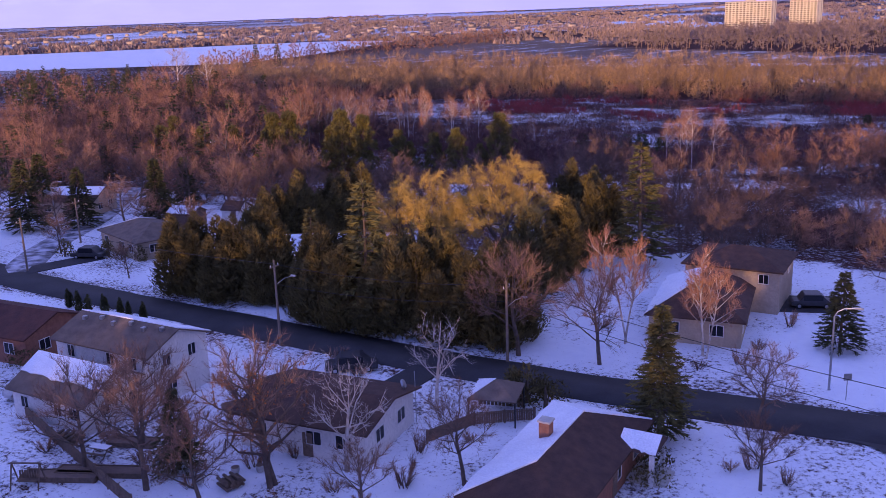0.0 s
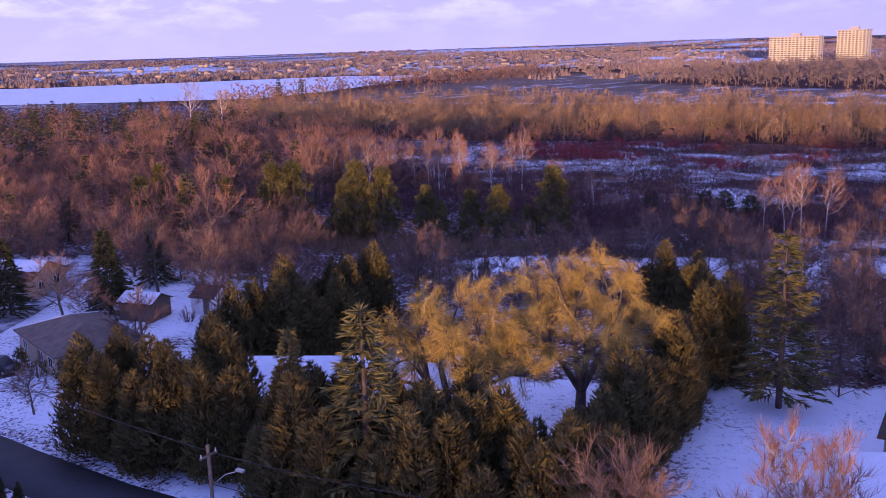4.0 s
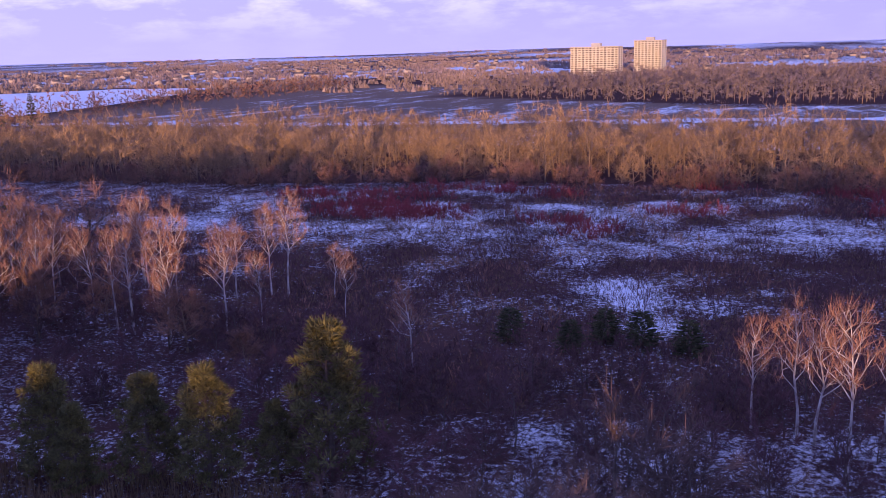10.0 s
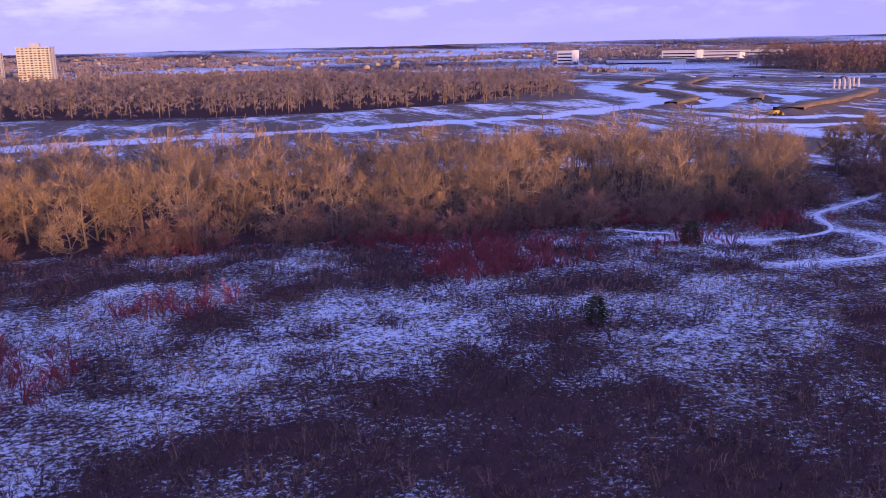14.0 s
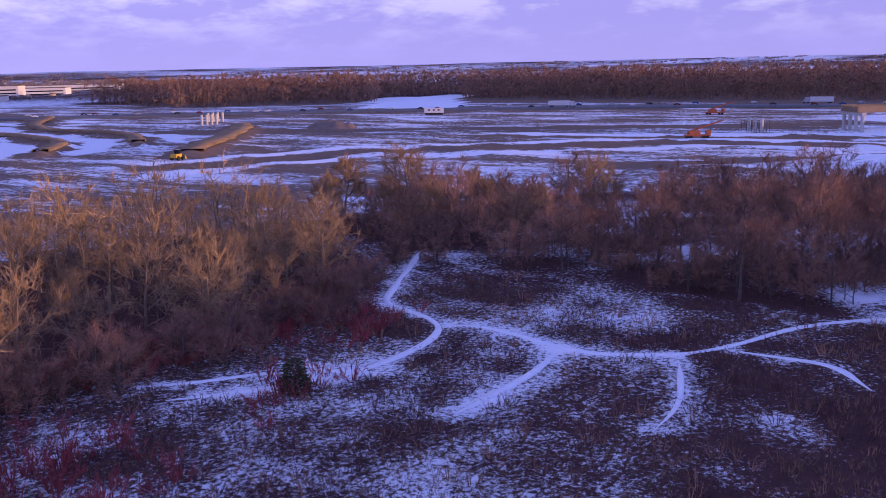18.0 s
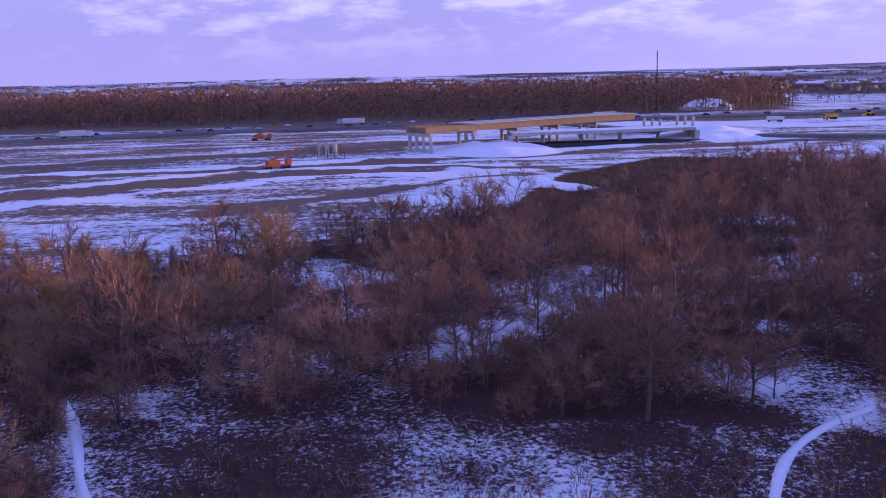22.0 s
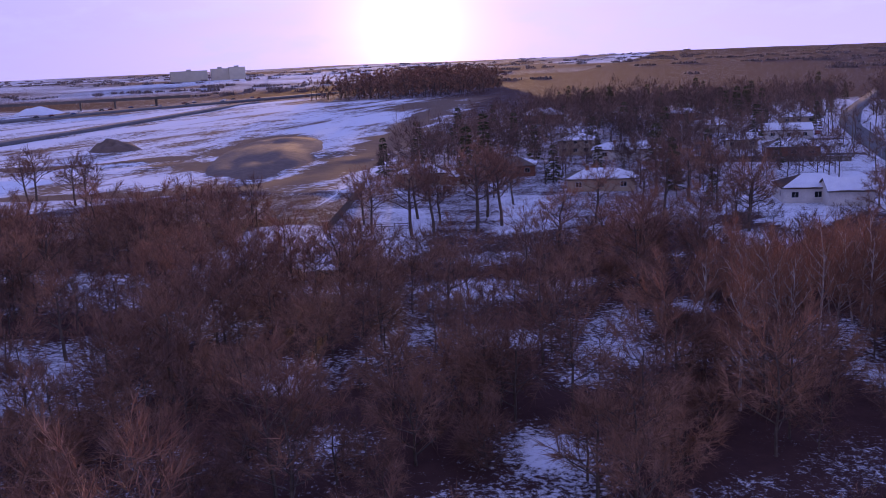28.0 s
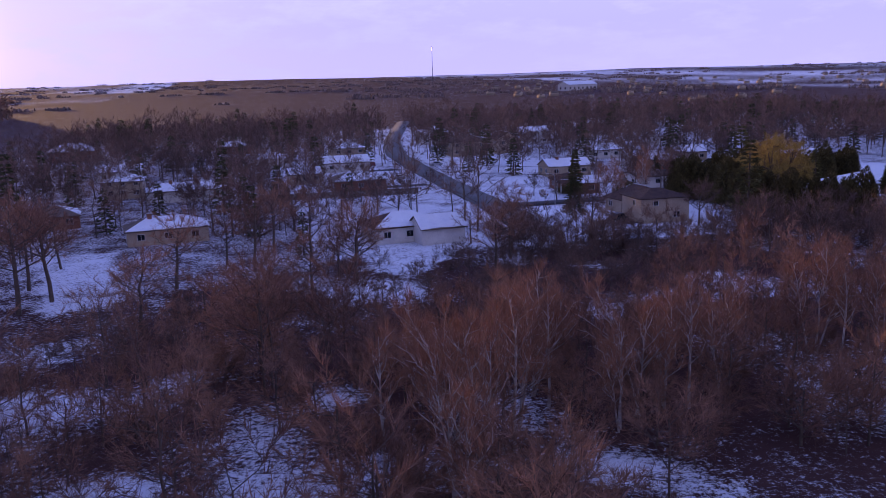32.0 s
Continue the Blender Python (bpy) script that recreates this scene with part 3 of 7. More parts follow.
THICKET = [(59.3, 333.6), (79.6, 375.2), (123.4, 354.2), (148.5, 325.8), (177.1, 291.7), (224, 266.9), (255, 239), (254, 200), (231, 174), (183, 166), (158, 158), (142, 142), (126, 149), (108, 178), (95, 192), (86, 178), (70, 168), (52.6, 155.1), (38, 137.8), (8.9, 138.1), (-24.9, 144.5), (-46.2, 172.6), (-49.8, 193.7), (-9.7, 225.8), (17.7, 229.8), (50.1, 253.5), (56.8, 278.8)]
STRIP = [(-92, 161), (-83, 164.5), (-73, 168.5), (-65, 172.5), (-50, 177)]
YARDS = [(-170.0, 134.9), (-141.4, 144.1), (-103.9, 137.6), (-106.1, 115.4), (-98.3, 108.7), (-33.7, 135.1), (10.4, 132.5), (36.1, 132.0), (52.4, 146.7), (97.0, 154.3), (114.0, 157.3), (134.8, 77.3), (143.4, -219.3), (-279.5, -257.5), (-280.3, 68.8), (-215.3, 107.7)]
SITE = [(68.5, 385.6), (123.9, 358.6), (151.7, 327.9), (179.4, 293.7), (228.7, 267.1), (210.8, 191.8), (200.2, 149.5), (165.7, 107.4), (127.6, 108.9), (137.3, 54.1), (156.9, -45.0), (217.2, -424.8), (885.4, -450.3), (894.4, 276.8), (555.4, 986.7), (327.7, 1137.4), (188.4, 768.9), (66.6, 653.9), (-59.7, 617.6), (-428.7, 607.2), (-439.8, 485.8), (-206.7, 431.2), (-29.1, 416.2)]
LAKE = [(-1150.0, 420.0), (-853.8, 424.7), (-661.8, 457.0), (-573.0, 496.7), (-491.6, 541.7), (-500.3, 625.1), (-525.1, 721.8), (-614.4, 980.3), (-749.4, 985.3), (-864.5, 840.8), (-985.4, 702.3), (-1150.0, 640.0)]
PATHS = [
    ([(66.2, 339.6), (56.3, 335.0), (42.9, 328.7), (36.5, 325.9), (34.2, 322.9), (32.1, 316.2), (28.8, 311.6), (23.2, 309.8), (15.9, 309.8), (7.7, 311.7), (0.7, 316.8), (-5.2, 322.3)], 1.3),
    ([(29.5, 311.9), (31.4, 308.9), (30.5, 302.6), (28.0, 297.4), (28.2, 295.1), (27.4, 290.9), (31.6, 283.3), (36.6, 279.5), (44.2, 276.4), (50.9, 272.3), (55.3, 268.0), (61.0, 259.2), (63.5, 256.0)], 1.5),
    ([(27.7, 295.5), (20.1, 294.6), (13.9, 295.0), (5.6, 296.0)], 1.3),
    ([(31.2, 283.3), (24.5, 280.7), (18.6, 279.1), (13.3, 278.5), (10.2, 278.8)], 0.8),
    ([(36.0, 279.4), (35.6, 275.6), (35.5, 268.0), (29.4, 263.9)], 1.3),
    ([(-4.0, 328.0), (7.3, 317.3), (12.0, 307.8)], 1.2),
    ([(128.5, 126.5), (134.7, 88.0), (142.3, 35.3)], 0.8),
    ([(172.2, 234.0), (159.6, 233.1), (149.4, 227.8)], 1.4),
]
RAMPS = [([(265.3, 827.5), (210.3, 750.6), (190.1, 703.3), (186.8, 655.8), (164.9, 599.0), (77.3, 552.1), (-59.9, 537.5), (-257.9, 513.8), (-436.0, 513.4)], 7.0), ([(303.6, 817.1), (248.8, 750.5), (227.2, 704.1), (222.4, 656.3), (209.1, 605.5), (164.6, 563.1)], 5.0), ([(344.5, 798.1), (279.2, 725.4), (255.2, 687.2), (248.3, 648.4), (248.0, 611.1), (225.3, 571.8)], 4.0)]
BANKS = [([(285.8, 819.8), (230.7, 750.7), (209.2, 704.3), (205.4, 656.8), (189.3, 605.3), (154.1, 572.0)], 5.0), ([(324.1, 807.8), (264.9, 739.1), (242.3, 696.6), (236.3, 653.2), (231.3, 611.9), (198.4, 568.3)], 5.0), ([(301.2, 609.8), (275.9, 583.8), (234.6, 553.2), (175.2, 513.7)], 8.0)]
HAUL = [([(137.2, 491.8), (206.7, 461.9), (238.0, 411.8), (277.5, 364.9), (284.9, 308.2), (283.4, 275.6)], 6.0), ([(198.4, 356.8), (212.4, 336.6), (234.1, 313.0), (254.3, 288.8), (272.2, 269.3)], 4.5), ([(214.8, 118.7), (186.4, 114.4), (161.4, 105.8), (150.8, 70.3), (169.5, -45.3), (227.7, -307.4)], 4.0), ([(287.6, 436.8), (300.2, 351.6), (325.0, 275.5), (359.8, 159.3), (365.1, 13.2)], 6.0), ([(257.7, 625.5), (331.2, 463.7), (373.4, 360.9), (406.5, 263.7)], 8.0), ([(345, 64), (300, 66), (262, 52), (228, 20)], 4.5), ([(150, 85), (156, 20), (180, -90), (203, -220), (205, -330)], 6.5)]
PLOUGHED = [([(148.0, 504.1), (218.2, 475.5), (251.1, 424.5), (290.5, 374.9), (296.5, 315.2), (293.1, 280.6)], 4.0), ([(126.1, 477.7), (194.4, 447.4), (224.3, 397.9), (263.9, 352.9), (272.8, 299.3), (272.3, 274.1)], 4.0), ([(298.2, 449.7), (313.7, 362.3), (340.0, 285.3), (373.3, 170.1)], 5.0), ([(515.3, 214.3), (439.4, 63.5), (435.7, -158.1), (416.2, -452.1)], 10.0), ([(412.6, 247.7), (372.9, 129.2), (350.7, -49.0), (354.2, -320.6)], 8.0)]
MAIN_ROAD = [(-373, 138), (-250, 108), (-150, 90), (-118, 85), (-88, 84), (-55, 82.8), (-30, 83.6), (-6, 85.3)]
CROSS_ROAD = [(-1.5, 120), (-3.2, 85), (-3.2, 40.6), (-4.0, -10), (-6.0, -64), (-18.0, -142.8), (-56.6, -320.3)]
SIDE_STREET = [(-121.7, 87.4), (-132.1, 99.6), (-138.2, 115.6), (-158.6, 141.5)]
HIGHWAY = [(177.9, 1238.2), (297.8, 887.7), (424.2, 693.0), (497.3, 542.1), (542.5, 416.6), (558.3, 278.6), (559.1, 107.7), (559.8, -74.3), (525.1, -333.5), (446.2, -632.9)]
RAMP = [(518.0, 232.5), (390.6, 185.1), (346.9, 74.0), (378.1, -116.3), (436.2, -432.6)]


# ---- ground ----
def axis(lo, hi, step, far):
    core = np.arange(lo, hi + step, step)
    grow = []
    d, s = 0.0, step
    while d < far:
        s *= 1.16
        d += s
        grow.append(d)
    return np.concatenate([lo - np.array(grow[::-1]), core, hi + np.array(grow)])


gx, gy = axis(-130, 330, 2.1, 4300), axis(40, 600, 2.3, 4300)
P2 = np.stack(np.meshgrid(gx, gy), -1).reshape(-1, 2)
far = np.linalg.norm(P2, axis=1)


def ground_height(p):
    """The lie of the land: almost flat, with rough earth on the works and low hills far off."""
    p = np.asarray(p, float).reshape(-1, 2)
    r = np.linalg.norm(p, axis=1)
    z = -0.04 - 0.22 * smooth_noise(p, 9.0, 3) * np.where(inside(p, YARDS), 0.2, 1.0)
    z += np.clip((9 - off_line(p, STRIP)) / 9, 0, 1) ** 0.7 * 0.9
    site = inside(p, SITE) & (r < 900)
    z += np.where(site, 0.9 * smooth_noise(p @ np.array([[0.92, 0.4], [-0.4, 0.92]]) * np.array([1.0, 0.3]), 13.0, 5) ** 2, 0)
    for line, half in BANKS:
        z += 2.2 * np.clip(1 - off_line(p, line) / (half * 1.4), 0, 1)
    for line, half in PLOUGHED:
        z += 0.5 * np.clip(1 - off_line(p, line) / half, 0, 1)
    z += np.clip((r - 1300) / 2500, 0, 1) * 30 * (0.35 + 0.65 * smooth_noise(p, 900.0, 7))
    z += np.clip((r - 1000) / 1500, 0, 1) * 5 * smooth_noise(p, 260.0, 8)
    return z


gz = ground_height(P2)
snow = np.full(len(P2), 0.36)
# beyond 1400 m extra cover pales the horizon in place of haze
snow = np.where(far > 700, np.where((P2[:, 1] > 600) & (P2[:, 0] < 150) & (far < 1300), 0.12, np.where(far > 1400, 0.46, 0.36)) + 0.5 * (smooth_noise(P2, 160.0, 11) - 0.5), snow)
snow[inside(P2, FIELD)] = 0.50
near_field = inside(P2, FIELD)
snow = np.where(near_field, 0.442 + 0.05 * np.exp(-((P2[:, 1] - 292) / 22) ** 2) - 0.06 * (P2[:, 0] > -5) - 0.07 * ((P2[:, 0] > 0) & (P2[:, 1] < 289)) - np.clip((275 - P2[:, 1]) / 220, 0, 0.07) - 0.11 * np.clip((236 - P2[:, 1]) / 22, 0, 1) - 0.42 * np.clip(smooth_noise(P2, 9.0, 77) + 0.4 * smooth_noise(P2, 4.0, 78) - 0.66, 0, 1), snow)
for cx, cy, rad, amount in ((-79.3, 245.5, 3.4, 0.45), (-73.0, 228.5, 2.6, 0.25), (-45, 239, 9, -0.06), (42.2, 298.6, 6, 0.08), (10.0, 302.6, 5, 0.06), (-43, 248, 2.0, 0.1), (-45, 237, 2.0, 0.05), (-59, 246, 1.8, 0.25), (-57, 237, 2.2, 0.25), (-88, 260, 3, 0.15), (-101, 260, 3, 0.2), (-76, 239, 2.5, 0.3), (-65, 237, 3, 0.2), (-100, 243, 3, 0.2), (-39, 235, 2.0, 0.08), (38, 301, 4, 0.06), (15, 303, 3.5, 0.12), (6, 303, 3.5, 0.12), (9, 295, 3, 0.12), (46, 290, 3, 0.1), (1, 317, 3, 0.1), (10, 313, 3, 0.1), (22, 304, 2.5, 0.12), (18, 269, 2.5, 0.2), (25, 286, 1.8, 0.15)):
    snow += amount * np.exp(-((P2[:, 0] - cx) ** 2 + (P2[:, 1] - cy) ** 2) / (2 * rad * rad))
snow[inside(P2, BAND)] = 0.20
snow[inside(P2, [(-102.9, 137.5), (-64.2, 137.7), (-35.5, 139.0), (-24.9, 144.5), (-44.2, 172.8), (-65.7, 188.5), (-95.7, 168.1), (-103.1, 157.0)])] = 0.45
thick = inside(P2, THICKET)
snow = np.where(thick, 0.31 + 0.5 * (smooth_noise(P2, 11.0, 14) - 0.5), snow)
yard = inside(P2, YARDS)
snow = np.where(yard, np.where((off_line(P2, MAIN_ROAD) < 45) | (off_line(P2, CROSS_ROAD) < 45), 0.64 + 0.3 * (smooth_noise(P2, 6.0, 15) - 0.5), 0.50), snow)
snow = np.where(yard & (off_line(P2, MAIN_ROAD) < 4.6), 0.50, snow)
snow = np.where(yard & (off_line(P2, CROSS_ROAD) < 7.0), 0.54, snow)
snow = np.where(yard & (P2[:, 0] > 4), snow - 0.06, snow)
site = inside(P2, SITE)
snow = np.where(site, 0.44 + 0.08 * ((P2[:, 0] > 172) & (P2[:, 1] < 320)), snow)
snow += np.clip((8 - off_line(P2, STRIP)) / 6, 0, 1) * 0.5
for line, half in PATHS:
    snow += 0.17 * np.exp(-(off_line(P2, line) / 1.7) ** 2)
snow[off_line(P2, HIGHWAY) < 30] = 0.30
snow[inside(P2, [(572.2, 307.6), (616.1, 682.6), (475.8, 886.5), (555.4, 1086.7), (995.5, 983.6), (1295.9, 478.2), (1140.6, -65.0), (663.7, 39.0)])] = 0.12
snow[inside(P2, [(-294.4, 768.5), (-225.0, 720.5), (-132.9, 672.8), (-39.0, 638.2), (66.6, 648.7), (151.0, 664.9), (198.7, 768.7), (231.4, 854.1), (147.8, 988.5), (-197.7, 997.2)])] = 0.12
snow[inside(P2, [(490.6, 659.9), (505.2, 597.7), (735.7, 727.7), (660.8, 778.4)])] = 1.0
# snow taken off below the overpass so the ground darkens like its shade
snow = np.where(off_line(P2, [(367.3, 274.9), (376.2, 197.4)]) < 13, 0.05, snow)
dirt = np.where(site, 1.0, 0.0)
dirt[inside(P2, [(-462.9, 486.9), (-59.7, 617.6), (-132.9, 672.8), (-225.0, 720.5), (-294.4, 768.5), (-301.2, 998.9), (-484.3, 1000.2)])] = 1.0
snow = np.where((P2[:, 0] < 90) & (P2[:, 1] > 422) & (P2[:, 1] < 610) & site, 0.40, snow)
snow = np.where(inside(P2, [(-451.6, 569.6), (-59.7, 617.6), (-132.9, 672.8), (-225.0, 720.5), (-294.4, 768.5), (-301.2, 998.9), (-444.0, 1000.0)]), 0.35, snow)
snow[inside(P2, [(300, 106), (253, 106), (218, 90), (178, 98), (180, 76), (215, 50), (262, 72), (300, 84)])] = 0.60
MARSH = [(209, 281), (254, 267), (280, 246), (302, 225), (290, 201), (240, 214), (184, 250), (168, 271), (177, 288)]
snow[inside(P2, MARSH)] = 0.14
dirt[inside(P2, MARSH)] = 0.0
snow[inside(P2, [(190.7, 310.1), (190.1, 289.0), (263.2, 264.9), (279.6, 274.5), (254.5, 310.6)])] = 0.62
GAPS = ((88.2, 293.8, 4.5), (86.9, 300.5, 3.5), (99.6, 286.1, 5), (104.6, 275.2, 4), (75.3, 247.8, 4), (84.1, 236.5, 4), (187.6, 206.7, 6), (163.3, 234.0, 5), (72.8, 271.5, 3.5), (55.4, 229.3, 4), (65.3, 217.9, 4), (46.7, 201.5, 4), (26.9, 223.8, 3.5), (75.0, 194.8, 5), (106.0, 212.5, 5), (123.8, 244.6, 5), (35.6, 185.4, 4), (57.5, 244.8, 3.5), (87.0, 262.4, 3.5), (120.8, 309.7, 4), (9.6, 180.6, 4), (-14.4, 166.7, 4), (97, 286, 4), (80, 300, 4), (109, 296, 3), (67, 270, 3), (200, 205, 4), (102, 181, 6), (96, 199, 4), (62, 191, 3), (67, 218, 4), (36, 159, 5))
for cx, cy, rad in GAPS:
    snow += 0.42 * np.exp(-((P2[:, 0] - cx) ** 2 + (P2[:, 1] - cy) ** 2) / (rad * rad))
LAWNS = ([(90.8, 110.4), (77.3, 113.7), (71.7, 156.7), (81.9, 157.6)], [(113.7, 129.0), (100.4, 132.6), (87.9, 178.2), (98.0, 179.5)], [(32.0, 113.1), (15.4, 119.5), (19.2, 135.9), (29.5, 152.7), (36.4, 144.5)], [(9.1, 3.6), (1.0, 58.7), (6.3, 74.5), (19.4, 53.9)], [(-7.8, 24.9), (-20.2, 65.0), (-13.4, 80.1), (-5.2, 72.1)])
for lawn in LAWNS:
    snow[inside(P2, lawn)] = 0.58
CLEARING = [(130.4, 150.7), (97.0, 153.5), (91.0, 173.3), (101.8, 188.7), (118.2, 180.6), (129.3, 163.9)]
snow[inside(P2, CLEARING)] = 0.56
snow[inside(P2, [(249, -106), (237, -267), (211, -190), (212, -113), (190, -44), (174, 47), (182, 36), (225, -60)])] = 0.66
for cx, cy, rad in ((192, 45, 14), (205, -8, 13), (220, -50, 11)):
    snow -= 0.5 * np.exp(-((P2[:, 0] - cx) ** 2 + (P2[:, 1] - cy) ** 2) / (2 * rad * rad))
PW = P2 + np.column_stack([smooth_noise(P2, 11.0, 61), smooth_noise(P2, 11.0, 62)]) * 9 - 4.5 + np.column_stack([smooth_noise(P2, 4.0, 63), smooth_noise(P2, 4.0, 64)]) * 5 - 2.5
for line, half in HAUL:
    snow -= 0.28 * np.clip(1.6 - off_line(PW, line) / half, 0, 1)
for line, half in PLOUGHED + RAMPS:
    snow += 0.30 * np.clip(1.6 - off_line(PW, line) / half, 0, 1)
for line, half in BANKS:
    snow -= 0.5 * np.clip(1.5 - off_line(PW, line) / half, 0, 1)
east_bog = (P2[:, 0] > -80) & (P2[:, 0] < -17) & (P2[:, 1] > 180) & (P2[:, 1] < 220)
snow = np.where(east_bog, snow + 0.10, snow)
fallow = np.where((P2[:, 1] < -260) & (P2[:, 0] > -700) & (P2[:, 0] < 260), 1.0, 0.0)
snow = np.where(fallow > 0, 0.30, snow)

nx, ny = len(gx), len(gy)
gi = np.arange(nx * ny).reshape(ny, nx)
quads = np.stack([gi[:-1, :-1], gi[:-1, 1:], gi[1:, 1:], gi[1:, :-1]], -1).reshape(-1, 4)
g_me = bpy.data.meshes.new("ground")
g_me.vertices.add(len(P2))
g_me.vertices.foreach_set("co", np.column_stack([P2, gz]).astype(np.float32).ravel())
g_me.loops.add(len(quads) * 4)
g_me.loops.foreach_set("vertex_index", quads.astype(np.int32).ravel())
g_me.polygons.add(len(quads))
g_me.polygons.foreach_set("loop_start", np.arange(0, len(quads) * 4, 4, dtype=np.int32))
g_me.polygons.foreach_set("use_smooth", np.ones(len(quads), bool))
g_me.update(calc_edges=True)
for a_name, values in (("snow_cover", np.clip(snow, 0, 1)), ("bare_earth", dirt)):
    g_me.attributes.new(a_name, "FLOAT", "POINT").data.foreach_set("value", values.astype(np.float32))


def ground_material():
    m = bpy.data.materials.new("snowy_grass_and_earth")
    m.use_nodes = True
    n, l = m.node_tree.nodes, m.node_tree.links
    b = n["Principled BSDF"]
    b.inputs["Roughness"].default_value = 1.0
    b.inputs["Specular IOR Level"].default_value = 0.03
    geo = n.new("ShaderNodeNewGeometry")

    def tex(scale, detail=5, rough=0.6, vector=None):
        t = n.new("ShaderNodeTexNoise")
        t.inputs["Scale"].default_value, t.inputs["Detail"].default_value, t.inputs["Roughness"].default_value = scale, detail, rough
        l.new(vector or geo.outputs["Position"], t.inputs["Vector"])
        return t.outputs["Fac"]

    def op(kind, a, c, clamp=False):
        k = n.new("ShaderNodeMath")
        k.operation, k.use_clamp = kind, clamp
        for i, v in enumerate((a, c)):
            if isinstance(v, (int, float)):
                k.inputs[i].default_value = v
            else:
                l.new(v, k.inputs[i])
        return k.outputs[0]

    def blend(f, a, c):
        k = n.new("ShaderNodeMix")
        k.data_type = "RGBA"
        for name, v in (("Factor", f), ("A", a), ("B", c)):
            if isinstance(v, tuple):
                k.inputs[name].default_value = (*v, 1)
            else:
                l.new(v, k.inputs[name])
        return k.outputs["Result"]

    cover = n.new("ShaderNodeAttribute")
    cover.attribute_name = "snow_cover"
    bare = n.new("ShaderNodeAttribute")
    bare.attribute_name = "bare_earth"
    turn = n.new("ShaderNodeMapping")
    turn.inputs["Rotation"].default_value = (0, 0, radians(-23))
    turn.inputs["Scale"].default_value = (1.0, 0.28, 1.0)
    l.new(geo.outputs["Position"], turn.inputs["Vector"])
    rough_mix = op("ADD", op("MULTIPLY", tex(0.16, 4), 0.22), op("MULTIPLY", tex(1.9, 7, 0.85), 0.78))
    streaks = op("ADD", op("MULTIPLY", tex(0.05, 8, 0.74, turn.outputs["Vector"]), 0.58), op("MULTIPLY", tex(0.4, 7, 0.8), 0.42))
    pick = n.new("ShaderNodeMix")
    pick.data_type = "FLOAT"
    l.new(bare.outputs["Fac"], pick.inputs["Factor"])
    l.new(rough_mix, pick.inputs["A"])
    l.new(streaks, pick.inputs["B"])
    limit = op("SUBTRACT", 0.72, op("MULTIPLY", cover.outputs["Fac"], 0.46))
    mask = op("ADD", op("MULTIPLY", op("SUBTRACT", pick.outputs["Result"], limit), 17.0), 0.5, True)
    grass = blend(tex(0.5, 6, 0.7), (0.04, 0.019, 0.02), (0.115, 0.06, 0.05))
    earth = blend(tex(0.25, 6, 0.7), (0.115, 0.078, 0.06), (0.28, 0.19, 0.138))
    soil = blend(bare.outputs["Fac"], grass, earth)
    white = blend(tex(0.9, 4), (0.70, 0.71, 0.76), (0.84, 0.85, 0.88))
    l.new(blend(mask, soil, white), b.inputs["Base Color"])
    bump = n.new("ShaderNodeBump")
    bump.inputs["Strength"].default_value = 0.7
    bump.inputs["Distance"].default_value = 0.25
    l.new(op("ADD", op("MULTIPLY", tex(1.6, 5, 0.65), 0.8), op("MULTIPLY", mask, 0.25)), bump.inputs["Height"])
    l.new(bump.outputs["Normal"], b.inputs["Normal"])
    return m


g_me.materials.append(ground_material())
tagged(new("ground", g_me), "patchy snow over dry grass and frozen earth", "ground", kind="structure")


def ribbon(name, line, half, z, mat, label, category, step=4.0, wobble=0.25, thick=0.12):
    """A road-like strip along a line, with slightly uneven edges and a real edge step."""
    pts = []
    for (x0, y0), (x1, y1) in zip(line[:-1], line[1:]):
        k = max(1, int(math.hypot(x1 - x0, y1 - y0) / step))
        pts += [(x0 + (x1 - x0) * i / k, y0 + (y1 - y0) * i / k) for i in range(k)]
    pts.append(line[-1])
    a = np.array(pts)
    for _ in range(6):
        a[1:-1] = (a[:-2] + 2 * a[1:-1] + a[2:]) / 4
    t = np.gradient(a, axis=0)
    t /= np.linalg.norm(t, axis=1, keepdims=True)
    nrm = np.column_stack([-t[:, 1], t[:, 0]])
    taper = np.ones(len(a))
    if name == "path":
        k = np.arange(len(a))
        taper = np.minimum(1, np.minimum(k, k[::-1]) / 5 + 0.1)
    w1 = half * taper + wobble * taper * (smooth_noise(a, 6.0, 21) - 0.5) * 2
    w2 = half * taper + wobble * taper * (smooth_noise(a, 6.0, 22) - 0.5) * 2
    zz = np.full(len(a), z) if np.isscalar(z) else z(a)
    left, right = a + nrm * w1[:, None], a - nrm * w2[:, None]
    v = np.concatenate([np.column_stack([left, zz]), np.column_stack([a, zz + half * 0.012]), np.column_stack([right, zz]), np.column_stack([left, zz - thick]), np.column_stack([right, zz - thick])])
    k = len(a)
    f = []
    for i in range(k - 1):
        for p, q in ((0, 1), (1, 2), (3, 0), (2, 4)):
            f += [(p * k + i, q * k + i, q * k + i + 1), (p * k + i, q * k + i + 1, p * k + i + 1)]
    return tagged(new(name, tri_mesh(name, v, f, [mat])), label, category, kind="structure")


